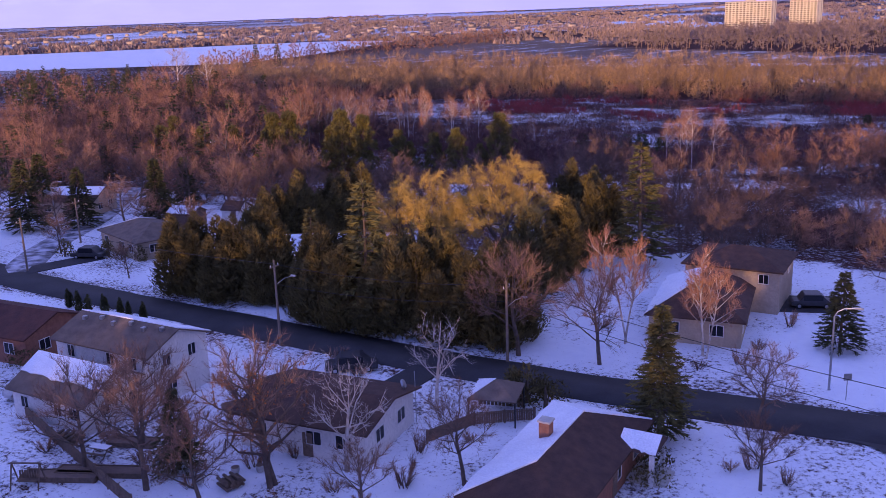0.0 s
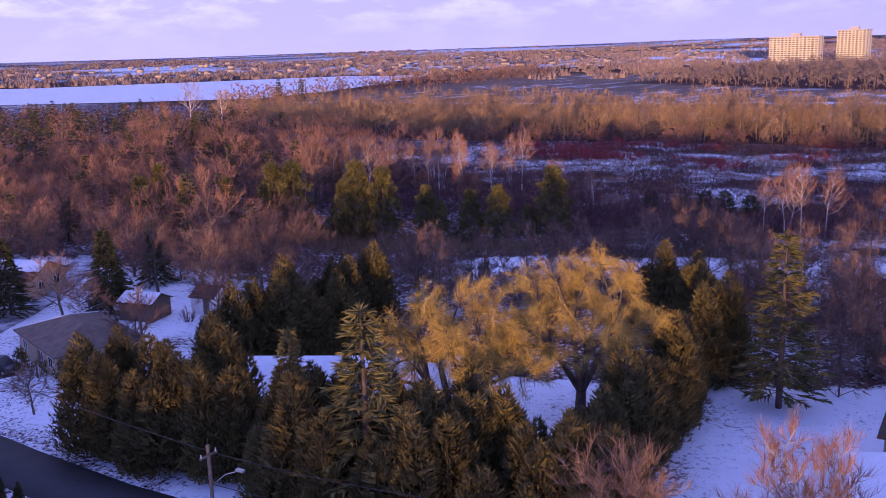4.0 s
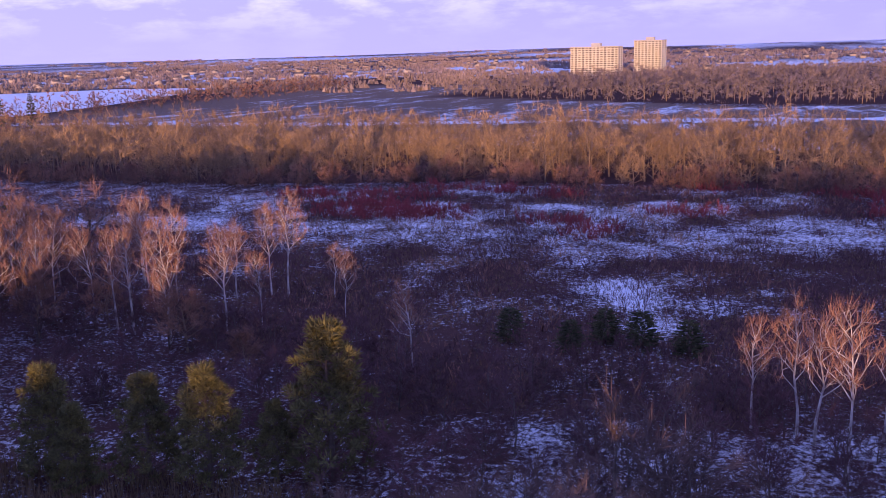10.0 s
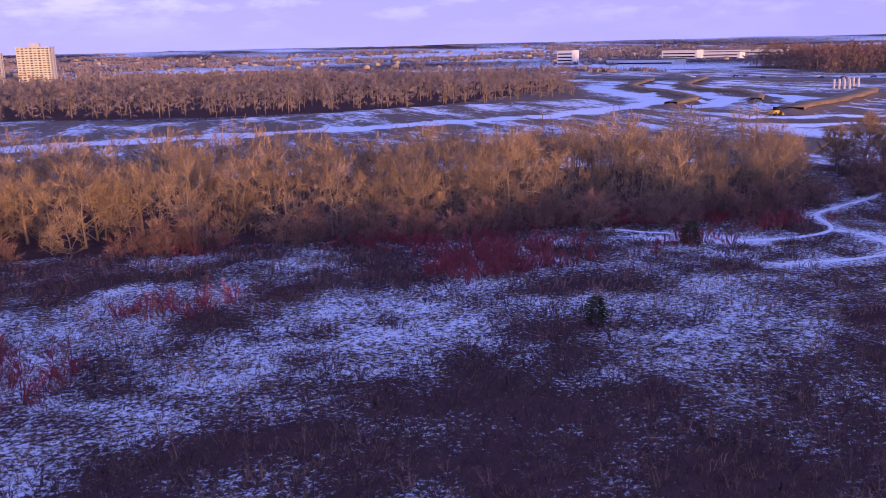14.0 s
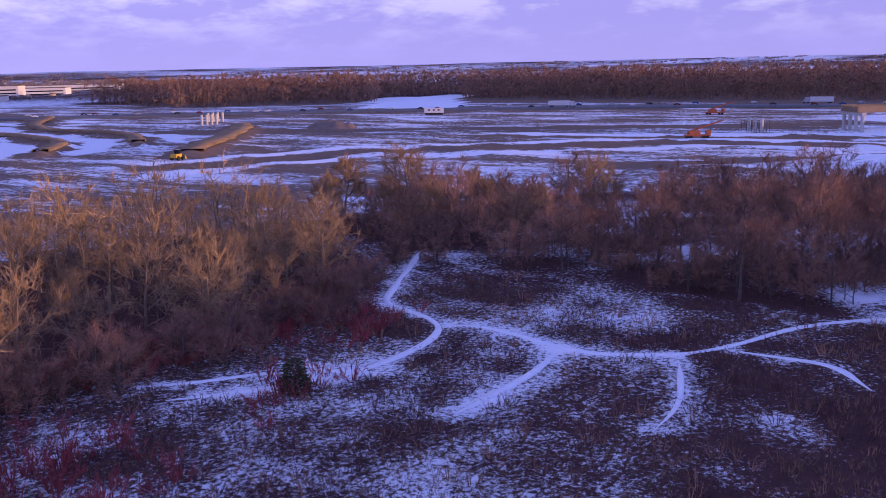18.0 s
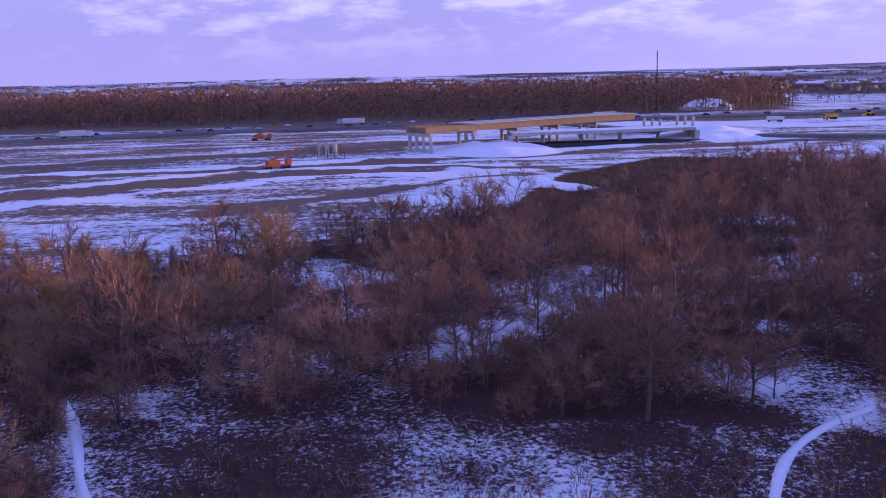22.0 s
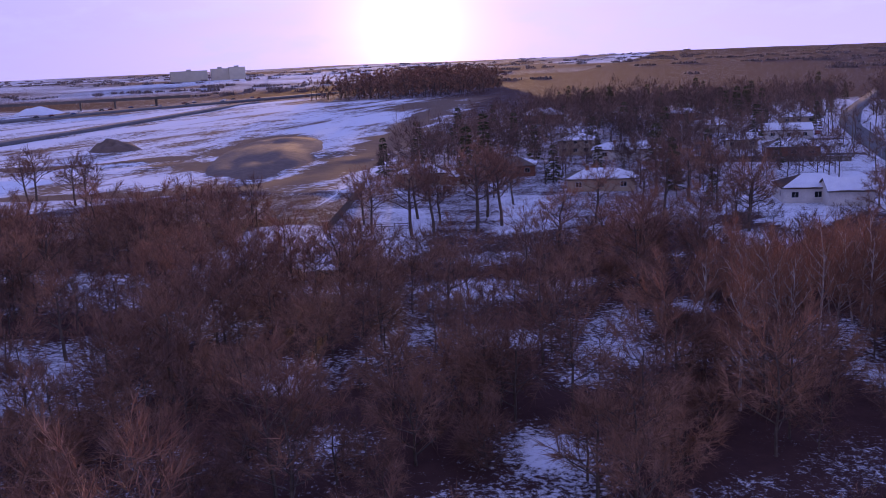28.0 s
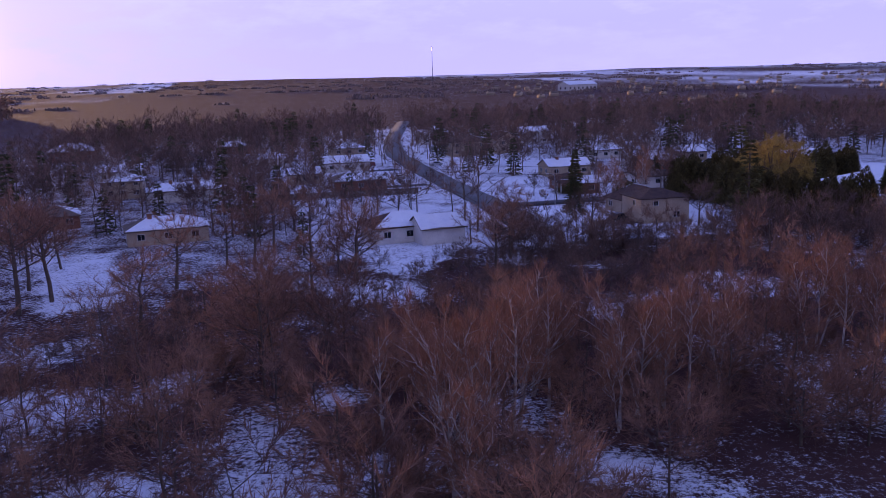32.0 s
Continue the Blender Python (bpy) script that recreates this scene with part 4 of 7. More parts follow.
ribbon("road", MAIN_ROAD, 2.9, 0.035, ASPHALT, "dark worn asphalt residential road between snowy verges", "road")
ribbon("road", CROSS_ROAD, 3.9, 0.040, ASPHALT_SALTED, "dark asphalt crossing street between snowy lawns", "road")
ribbon("road", SIDE_STREET, 2.6, 0.045, SLUSH, "narrow side street with snowy wheel tracks", "road")
for cy, sg in ((88.1, 1), (82.3, -1)):
    rad = 5.5
    arc = [(-7.6 - rad + rad * math.cos(a), cy + sg * (rad - rad * math.sin(a)), 0.045) for a in [math.pi / 2 * q / 8 for q in range(9)]]
    bm = solid([(-7.4, cy - sg * 0.3, 0.05)] + arc, [(0, q, q + 1) for q in range(1, 9)])
    tagged(new("road_corner", data_of("road_corner", bm, ASPHALT)), "rounded asphalt corner of the crossing", "road", kind="structure")
for line, half in PATHS:
    ribbon("path", line, half * 0.33, lambda a: ground_height(a) + 0.06, SNOW, "trodden white snow path through brown brush", "path", step=1.2, wobble=0.32, thick=0.3)
ribbon("highway", HIGHWAY, 17.0, 0.9, ASPHALT_SALTED, "wide asphalt highway with snow along its lanes", "road", step=20, wobble=1.0, thick=0.9)
ribbon("ramp", RAMP, 6.0, 1.3, ASPHALT_SALTED, "curving asphalt highway ramp", "road", step=15, wobble=0.5, thick=1.2)
l_bm = bmesh.new()
l_f = l_bm.faces.new([l_bm.verts.new((x, y, 0.4)) for x, y in LAKE])
bmesh.ops.triangulate(l_bm, faces=[l_f])
tagged(new("frozen_lake", data_of("frozen_lake", l_bm, SNOW)), "wide frozen lake covered with smooth snow", "lake", kind="structure")


# ---- woods (stuff) ----
HOUSES = []  # footprints to be kept free: x, y, radius


def keep_clear(p, margin=2.0):
    ok = (off_line(p, MAIN_ROAD) > 4 + margin) & (off_line(p, CROSS_ROAD) > 6 + margin) & (off_line(p, SIDE_STREET) > 4 + margin)
    for x, y, r in HOUSES:
        ok &= np.hypot(p[:, 0] - x, p[:, 1] - y) > r + 1.5
    return ok


HOUSES += [(94.7, 76.1, 9), (-44.6, -34.2, 9), (-40.2, 30.4, 9), (-71.2, 26.1, 9), (-70.0, -14.5, 9), (-91.3, 7.7, 8), (42.2, -42.3, 9), (55.0, -110.9, 9), (11.4, -75.4, 9), (91.2, -20.4, 9), (-175.2, 21.9, 9), (-189.9, -54.6, 9), (-68.9, -87.1, 9), (25.3, 129.4, 9), (18.1, 132.7, 8), (65.5, 122.2, 8), (66.7, 57.9, 8), (20.2, 47.7, 8), (17.6, 3.9, 8), (81.0, 34.8, 7), (35.3, 35.7, 7), (106.3, -55.9, 9), (-23.8, 131.4, 7), (81.6, 114.8, 7), (93.5, 87.3, 8), (-29.4, 105.1, 11), (-28.9, 115.7, 9), (-29.5, 65.8, 11), (-50.3, 65.0, 9), (-74.6, 65.9, 9), (-73.6, 59.6, 8), (-94.8, 68.3, 11), (-114.4, 104.5, 10), (-148.3, 118.8, 8), (-83.4, 107.2, 8), (-115.8, 124.9, 5),
           (24.8, 118.1, 11), (19.5, 123.1, 8), (20.9, 36.9, 10), (17.3, -7.8, 11), (-27.4, -28.7, 11), (-45.5, -155.1, 11), (66.0, 108.9, 11), (67.1, 47.0, 13), (79.6, 23.0, 9), (106.2, -73.6, 13), (79.6, 103.8, 7), (33.3, 25.7, 8), (115.3, 91.1, 10), (-114.1, 49.8, 9), (-126.2, -73.4, 10), (-116.2, -128.7, 10), (-141.3, -138.7, 10)]

OAKS = [bare_tree(10 + i, h, s, 0.2, 12, 6, 13, clear=0.06, low=-0.7, up=0.3, lead=0.72, twig_len=1.35, twig_w=0.045, sides=3) for i, (h, s) in enumerate(((9.5, 3.9), (8.0, 3.6), (11.5, 4.3), (7, 3.3), (9, 3.2), (6, 2.8)))]
NEAR_BRUSH = [bare_tree(40 + i, h, s, 0.13, 12, 6, 19, clear=0.16, low=-0.5, up=0.3, lead=0.7, twig_len=1.2, twig_w=0.036, sides=3) for i, (h, s) in enumerate(((8.0, 3.5), (6.6, 3.1), (9.4, 3.9), (5.0, 2.6), (3.0, 2.1)))]
BRUSH = [bare_tree(30 + i, h, s, 0.12, 9, 6, 12, clear=0.05, low=-0.7, up=0.3, lead=0.7, twig_len=1.3, twig_w=0.05, sides=3) for i, (h, s) in enumerate(((6.8, 3.0), (5.6, 2.8), (8.0, 3.3), (4.8, 2.5), (3.2, 2.2)))]
FAR_TREES = [bare_tree(50 + i, h, w, 0.26, 8, 1, 24, clear=0.0, low=-0.8, up=0.1, twig_len=2.0, twig_w=0.26, sides=3) for i, (h, w) in enumerate(((15, 4.6), (18, 5.0), (13, 4.4)))]
LOW = [shrub(70 + i, h, 1.7, 6, 6, 0.04) for i, h in enumerate((1.2, 1.7, 0.9))]
DOGWOOD = [shrub(74 + i, h, 1.6, 9, 8, 0.05) for i, h in enumerate((1.2, 1.6))]
TUFTS = []
for i in range(4):
    pl = Plant(80 + i)
    k = 7
    pl.blades(np.column_stack([pl.r.normal(size=(k, 2)) * 0.18, np.full(k, -0.12)]), np.column_stack([pl.r.normal(size=(k, 2)) * 0.45, np.ones(k)]), pl.r.uniform(0.4, 0.95, k), 0.075, 0)
    TUFTS.append(pl.arrays())


def wood(name, temps, poly, step, low, high, mats, label, seed, clear=True, thin=None, category="woodland"):
    p = jitter(poly, step, seed)
    p = p[~inside(p, CLEARING) & ~inside(p, MARSH)]
    for lawn in LAWNS:
        p = p[~inside(p, lawn)]
    for cx, cy, rad in GAPS:
        p = p[np.hypot(p[:, 0] - cx, p[:, 1] - cy) > rad * 0.8]
    if clear:
        p = p[keep_clear(p)]
    for line, half in PATHS:
        p = p[off_line(p, line) > half + 0.6]
    if thin is not None:
        p = p[thin(p)]
    return scatter(name, temps, p, low, high, mats, label, category, seed, ground_height(p))


front = lambda p: off_line(p, [(-355.6, 348.1), (-182.7, 329.6), (-128.8, 343.8), (-60.5, 340.0), (20.2, 329.0), (58.3, 345.1)]) < 26
OAKS_BEHIND = [bare_tree(16 + i, h, s, 0.24, 7, 3, 8, clear=0.25, up=0.25, lead=0.72, twig_len=2.0, twig_w=0.1, sides=3) for i, (h, s) in enumerate(((9.5, 3.9), (8.0, 3.6), (11.5, 4.3)))]
wood("oak_woodland", OAKS, BAND, 5.8, 0.55, 1.5, [BARK_OAK, TWIG_OAK], "band of bare tan trees catching the low sun", 101, thin=lambda p: front(p) & (p[:, 0] > -230) & (smooth_noise(p, 10.0, 81) > 0.27))
wood("oak_woodland", OAKS_BEHIND, BAND, 4.8, 0.65, 1.3, [BARK_OAK, TWIG_OAK], "bare tan trees further back in the band", 125, thin=lambda p: ~(front(p) & (p[:, 0] > -230)))
open_spot = lambda p: smooth_noise(p, 11.0, 14) < 0.80
near_part = lambda p: (p[:, 1] < 318) & (p[:, 0] < 110)
wood("thicket", NEAR_BRUSH, THICKET, 4.5, 0.55, 1.4, [BARK, TWIG], "dense thicket of bare brown saplings and shrubs", 102, thin=lambda p: open_spot(p) & near_part(p) & (p[:, 1] > 188))
wood("thicket", NEAR_BRUSH, THICKET, 4.1, 0.35, 0.68, [BARK, TWIG_MID], "lower bare brush behind the snowy gardens", 126, thin=lambda p: open_spot(p) & near_part(p) & (p[:, 1] <= 188))
wood("thicket", BRUSH + OAKS[3:4], THICKET, 5.1, 0.7, 1.6, [BARK, TWIG], "dense thicket of bare brown saplings further off", 120, thin=lambda p: open_spot(p) & ~near_part(p))
WEST = [(-187.2, 125.2), (-123.3, 132.5), (-115.2, 141.8), (-126.0, 155.1), (-158.8, 173.0), (-156.3, 179.5), (-154.8, 238.1), (-224.4, 257.4), (-271.2, 327.6), (-354.5, 352.7), (-494.8, 361.6), (-506.2, 193.8), (-341.9, 149.3), (-251.3, 122.0)]
wood("mixed_woodland", BRUSH + OAKS[1:4], WEST, 5.6, 0.8, 1.6, [BARK, TWIG], "dense bare brown woodland behind the houses", 103, thin=lambda p: p[:, 0] > -270)
wood("mixed_woodland", FAR_TREES, WEST, 10.0, 0.45, 0.7, [BARK, TWIG], "bare brown woodland towards the lake", 121, thin=lambda p: p[:, 0] <= -270)
wood("conifer_stand", [conifer(64, 9, 2.5, 13, 6, sprays=6, spray=0.95, wide=0.38, tip=0.85)], WEST, 13.0, 0.8, 1.4, [BARK, SPRUCE], "dark spruces scattered through bare woodland", 104)
MIDDLE = [(-102.9, 137.5), (-64.2, 137.7), (-35.5, 139.0), (-24.9, 144.5), (-44.2, 172.8), (-65.7, 188.5), (-95.7, 168.1), (-103.1, 157.0)]
wood("undergrowth", BRUSH, MIDDLE, 3.7, 0.6, 1.35, [BARK, TWIG_MID], "brown bare undergrowth between gardens and field", 105, thin=lambda p: off_line(p, STRIP) > 7)
SWAMP = [(-155.8, 190.2), (-98.6, 183.5), (-88.8, 175.9), (-64.0, 180.7), (-49.0, 187.2), (-51.2, 208.5), (-91.0, 209.7), (-134.2, 221.6), (-170.6, 232.3)]
wood("alder_thicket", BRUSH, SWAMP, 4.0, 0.5, 0.9, [BARK, TWIG_DARK], "dark low alder thicket", 106, thin=lambda p: off_line(p, STRIP) > 8)
wood("field_shrubs", LOW, FIELD, 1.45, 0.6, 1.3, [TWIG_DARK, TWIG_DARK], "low maroon shrubs over the snowy meadow", 107, thin=lambda p: smooth_noise(p, 9.0, 77) + 0.4 * smooth_noise(p, 4.0, 78) + np.clip((276 - p[:, 1]) / 350, 0, 0.16) > np.where(p[:, 1] < 232, 0.74, 0.64), category="shrubs")
wood("field_shrubs", LOW, FIELD, 2.1, 0.5, 1.3, [TWIG, TWIG], "low tan shrubs over the snowy meadow", 124, thin=lambda p: smooth_noise(p, 17.0, 12) < 0.7, category="shrubs")
wood("dry_grass", TUFTS, FIELD, 1.15, 0.7, 1.3, [GRASS], "tufts of dry brown grass standing in snow", 108, thin=lambda p: smooth_noise(p, 5.0, 44) + 0.5 * smooth_noise(p, 22.0, 12) < 0.9, category="grass")
REEDS = []
for i in range(3):
    pl = Plant(84 + i)
    k = 12
    pl.blades(np.column_stack([pl.r.normal(size=(k, 2)) * 0.35, np.full(k, -0.12)]), np.column_stack([pl.r.normal(size=(k, 2)) * 0.22, np.ones(k)]), pl.r.uniform(0.9, 1.9, k), 0.10, 0)
    REEDS.append(pl.arrays())
MARSH_REEDS = jitter(MARSH, 1.3, 131)
scatter("marsh_reeds", REEDS, MARSH_REEDS, 0.4, 0.8, [GRASS], "low dark brown marsh plants beside the works", "reeds", 131, ground_height(MARSH_REEDS))
REED_BED = [(-156.6, 172.8), (-121.7, 158.2), (-99.6, 168.0), (-88.8, 174.0), (-64.1, 176.7), (-50.1, 180.5), (-50.0, 187.1), (-73.9, 182.4), (-95.7, 179.6), (-122.0, 177.3), (-156.1, 182.4)]
wood("reed_bed", REEDS, REED_BED, 0.9, 0.7, 1.2, [GRASS], "belt of dry brown reeds before the pines", 122, thin=lambda p: (off_line(p, STRIP) > 6.5) & (smooth_noise(p, 6.0, 45) < 0.8), category="reeds")
EDGE = [(-260.3, 320.8), (-182.8, 323.4), (-128.8, 337.5), (-60.5, 333.4), (19.9, 322.2), (61.0, 331.3), (61.8, 340.3), (20.3, 331.3), (-60.5, 342.2), (-128.8, 345.9), (-182.6, 331.6), (-259.8, 328.5)]
wood("woodland_edge", BRUSH[3:] + OAKS[5:], EDGE, 3.2, 0.6, 1.1, [BARK, TWIG], "low bushes along the woodland's edge", 123, thin=lambda p: smooth_noise(p, 8.0, 82) > 0.35)
dog = []
for i, (x, y) in enumerate(((2.0, 333.9), (5.7, 331.0), (11.5, 331.3), (17.2, 328.2), (23.0, 326.4), (23.6, 318.5), (-26.9, 321.6), (-22.0, 318.3), (-23.0, 308.5), (-23.9, 328.9), (2.5, 312.5), (-4.6, 337.4), (-9.4, 337.2), (-164.5, 312.3), (-155.6, 314.5), (-145.9, 316.6), (-133.3, 315.3), (-134.0, 329.1), (-97.4, 290.7), (-119.6, 326.7), (-90.1, 282.1), (-37.8, 327.3), (-32.9, 319.5), (-29.9, 311.0), (-39.8, 333.5), (-46.0, 333.6), (-104.5, 321.4), (-72.9, 336.5), (34.0, 333.3), (-146.9, 291.0), (-145.3, 298.7), (-135.6, 289.0), (-132.6, 294.1), (-124.4, 291.0), (-139.3, 305.0), (-128.0, 299.0), (-121.9, 296.0), (-139.0, 298.0), (-38.7, 311.0), (-33.8, 308.5), (-29.0, 306.0), (-32.5, 316.0), (-74.6, 304.0))):
    rr = np.random.RandomState(i)
    dog.append(np.array([x, y]) + rr.normal(size=(26, 2)) * (4.2, 2.2))
dog = np.concatenate(dog)
scatter("dogwood_shrubs", DOGWOOD, dog, 1.0, 1.9, [TWIG_RED, TWIG_RED], "red-stemmed dogwood shrubs at the meadow's edge", "shrubs", 109, ground_height(dog))
TOWN = [(-279.4, -247.3), (134.1, -230.1), (133.2, 77.2), (110.9, 116.9), (51.9, 129.9), (9.6, 122.4), (8.3, 72.9), (-22.2, 54.3), (-135.0, 44.1), (-280.3, 68.8)]
GARDEN = [bare_tree(130 + i, h, s * 1.15, 0.17, 9, 4, 13, clear=0.22, up=0.25, lead=0.72, twig_len=1.9, twig_w=0.07, sides=3) for i, (h, s) in enumerate(((11, 4.4), (9.5, 4.0), (13, 5.0), (8, 3.6)))]
wood("garden_trees", GARDEN, TOWN, 9.2, 0.8, 1.25, [BARK, TWIG_MID], "bare garden trees between the houses", 110, thin=lambda p: (p[:, 1] < 32) | (p[:, 0] > 6))
wood("garden_spruces", [conifer(66, 10, 2.6, 15, 7, sprays=8, spray=0.95, wide=0.36, tip=0.85)], TOWN, 23.0, 0.8, 1.5, [BARK, SPRUCE], "dark spruces between the houses", 111, thin=lambda p: (p[:, 1] < 26) | (p[:, 0] > 11))
BEHIND_COTTAGE = [(-42, 130), (-30, 127), (-12, 130), (6, 126), (16, 130), (14, 146), (-12, 150), (-40, 148)]
wood("garden_thicket", BRUSH, BEHIND_COTTAGE, 3.6, 0.7, 1.15, [BARK, TWIG_MID], "dark bare brush between the gardens and the wood", 133)
FOREST_E = [(635.9, 682.6), (617.2, 307.6), (621.2, 102.7), (663.7, 39.0), (891.1, -4.6), (955.9, 478.3), (755.7, 984.5), (555.4, 1086.7), (466.0, 846.0)]
wood("far_forest", FAR_TREES, FOREST_E, 10.5, 1.15, 1.8, [BARK_OAK, TWIG], "far bare forest behind the highway", 112, clear=False, thin=lambda p: ~inside(p, [(490.6, 659.9), (505.2, 597.7), (735.7, 727.7), (660.8, 778.4)]))
FOREST_N = [(-294.4, 768.5), (-225.0, 720.5), (-132.9, 672.8), (-39.0, 638.2), (66.6, 648.7), (151.0, 664.9), (198.7, 768.7), (231.4, 854.1), (147.8, 988.5), (-197.7, 997.2)]
wood("far_grove", FAR_TREES, FOREST_N, 12.5, 0.8, 1.2, [BARK_OAK, TWIG_HAZED], "far bare grove of tall trunks", 113, clear=False)
SOUTH_WOOD = [(392, -455), (321, -431), (240, -472), (255, -640), (330, -900), (430, -900), (415, -640)]
wood("far_grove", FAR_TREES, SOUTH_WOOD, 12.5, 1.2, 1.75, [BARK, TWIG], "dark bare wood beyond the works", 134, clear=False)
EAST_GROVES = [(731.1, 45.9), (890.3, -84.8), (1139.3, -255.5), (1026.6, -489.0), (789.1, -225.5), (690.1, -44.1)]
wood("far_grove", FAR_TREES, EAST_GROVES, 26.0, 0.5, 1.0, [BARK, TWIG_HAZED], "scattered bare groves beyond the highway", 127, clear=False, thin=lambda p: smooth_noise(p, 70.0, 52) > 0.45)
HEDGE = [(-491.0, 514.6), (-352.5, 361.9), (-310.2, 429.7), (-439.8, 485.8), (-424.0, 900.1), (-484.3, 1000.2), (-505.4, 702.3)]
wood("shore_trees", FAR_TREES, HEDGE, 13.0, 0.6, 1.0, [BARK, TWIG], "bare trees along the lake shore", 114, clear=False)
ring = []
rr = np.random.RandomState(5)
for k in range(6500):
    a, d = rr.uniform(0, 6.283), rr.uniform(900, 3600)
    ring.append((d * math.cos(a), d * math.sin(a)))
for k in range(6000):
    a, d = rr.uniform(0.9, 2.9), rr.uniform(1000, 3000)
    ring.append((d * math.cos(a), d * math.sin(a)))
ring = np.array(ring)
keep = (smooth_noise(ring, 260.0, 41) > 0.40) & ~inside(ring, LAKE) & (off_line(ring, HIGHWAY) > 60) & ~(inside(ring, SITE) & (np.linalg.norm(ring, axis=1) < 1100))
ring = ring[keep]
CLUMP = []
for i in range(3):
    pl = Plant(90 + i)
    k = 26
    pl.blades(np.column_stack([pl.r.uniform(-14, 14, k), pl.r.uniform(-5, 5, k), np.full(k, -0.5)]), np.column_stack([pl.r.normal(size=(k, 2)) * 0.25, np.ones(k)]), pl.r.uniform(3, 6, k), 4.2, 0)
    CLUMP.append(pl.arrays())
scatter("distant_tree_lines", CLUMP, ring, 0.7, 1.2, [TWIG_HAZED], "distant bare tree lines towards the horizon", "woodland", 115, ground_height(ring))
suburb = jitter([(-1900.0, 700.0), (-1250.0, 500.0), (-1150.0, 700.0), (-1000.0, 760.0), (-884.6, 920.4), (-764.4, 1080.3), (-504.4, 1150.3), (-604.4, 1700.3), (-1500.0, 1700.0)], 90, 116)
pl = Plant(7)
gb = extrude_profile([(-4, 0), (4, 0), (4, 4.5), (0, 7), (-4, 4.5)], -6, 6)
bmesh.ops.triangulate(gb, faces=gb.faces)
gb.verts.index_update()
hv = np.array([v.co[:] for v in gb.verts], np.float32)
hf = np.array([[v.index for v in f.verts] for f in gb.faces], np.int32)
hm = np.array([1 if f.normal.z > 0.3 else 0 for f in gb.faces], np.int32)
gb.free()
scatter("distant_suburb", [(hv, hf, hm)], suburb, 0.55, 1.0, [SIDING_TAN, ROOF_GREY], "distant suburb of pale houses with grey roofs", "houses", 117, ground_height(suburb))
south = jitter([(-944.0, -589.6), (-328.7, -428.8), (-223.9, -913.6), (-500.0, -1700.0), (-1500.0, -1400.0)], 95, 118)
scatter("distant_houses", [(hv, hf, hm)], south, 0.5, 0.9, [SIDING_TAN, ROOF_GREY], "distant tan houses with grey roofs beyond the fields", "houses", 119, ground_height(south))

east = jitter([(950.7, -64.7), (1289.8, -145.5), (1600.0, -700.0), (1066.6, -499.0)], 62, 128)
scatter("distant_houses", [(hv, hf, hm)], east, 0.6, 1.0, [SIDING_TAN, ROOF_GREY], "distant tan houses with grey roofs beyond the highway", "houses", 128, ground_height(east))
north = jitter([(-704.4, 1150.3), (895.4, 1234.0), (1500.0, 2000.0), (400.0, 2600.0), (-1300.0, 2400.0)], 105, 129)
scatter("distant_suburb", [(hv, hf, hm)], north, 0.45, 0.95, [SIDING_TAN, ROOF_GREY], "far pale suburb among trees on the horizon", "houses", 129, ground_height(north))
for line, half in BANKS:
    ribbon("embankment", line, half * 0.62, lambda a: ground_height(a) + 0.22, GRASS, "low bank of dry golden grass beside the ramps", "embankment", step=5, wobble=1.2, thick=1.0)


# ---- named trees ----
WILLOWS = [willow_tree(201, 16.4, 7.8), willow_tree(202, 14.8, 7.2)]
plant_row("weeping_willow", WILLOWS, [BARK, WILLOW], "golden weeping willow with bare hanging strands", "tree", [(-57.5, 113.0, 1.0), (-63.0, 101.0, 1.0)])
CEDARS = [cedar_tree(210 + i, h, s) for i, (h, s) in enumerate(((11.0, 2.5), (9.6, 2.3), (8.4, 2.2)))]
cedar_spots = []
for (x0, y0), (x1, y1), k in (((-92.4, 88.6), (-77.0, 90.8), 6), ((-91.5, 91.6), (-79.1, 94.7), 5), ((-71.0, 87.8), (-46.8, 88.8), 9), ((-73.0, 91.8), (-46.7, 92.7), 9), ((-92.8, 104.0), (-92.2, 128.5), 10), ((-89.0, 111.0), (-88.5, 127.0), 7), ((-49.5, 97.5), (-51.1, 127.5), 9), ((-75.0, 95.7), (-52.6, 96.5), 8), ((-48.7, 91.7), (-50.5, 97.5), 3), ((-49.8, 131.6), (-55.8, 140.2), 4), ((-53.7, 135.3), (-58.9, 140.2), 3)):
    for j in range(k):
        t = j / max(1, k - 1)
        cedar_spots.append((x0 + (x1 - x0) * t + random.uniform(-0.7, 0.7), y0 + (y1 - y0) * t + random.uniform(-0.7, 0.7), random.uniform(0.88, 1.12)))
plant_row("cedar_tree", CEDARS, [BARK, CEDAR], "dense dull-green columnar cedar in a hedge row", "tree", cedar_spots, "cedar hedge")
SPRUCES = [conifer(220 + i, 10.5, 4.2, 24, 12, sprays=26, spray=0.85, wide=0.17, droop=d, ragged=0.3, tip=0.85) for i, d in enumerate((0.18, 0.3))]
plant_row("spruce_tree", SPRUCES, [BARK, SPRUCE], "dark green garden spruce standing in snow", "tree", [(-15.5, 102.9, 0.78), (-130.4, 122.6, 0.8), (-137.4, 111.7, 1.0), (-125.9, 118.3, 1.1), (-143.8, 105.8, 1.2), (-152.7, 115.8, 1.1), (-160.4, 107.5, 1.3), (-133.0, 132.2, 0.9), (-57.6, 55.1, 0.65)])
plant_row("spruce_tree", [conifer(226, 11.4, 3.9, 30, 13, sprays=30, spray=0.8, wide=0.13, droop=0.12, ragged=0.5, tip=0.8)], [BARK, PINE], "broad olive spruce with golden top beside the road", "tree", [(-25.9, 76.4, 1.0)])
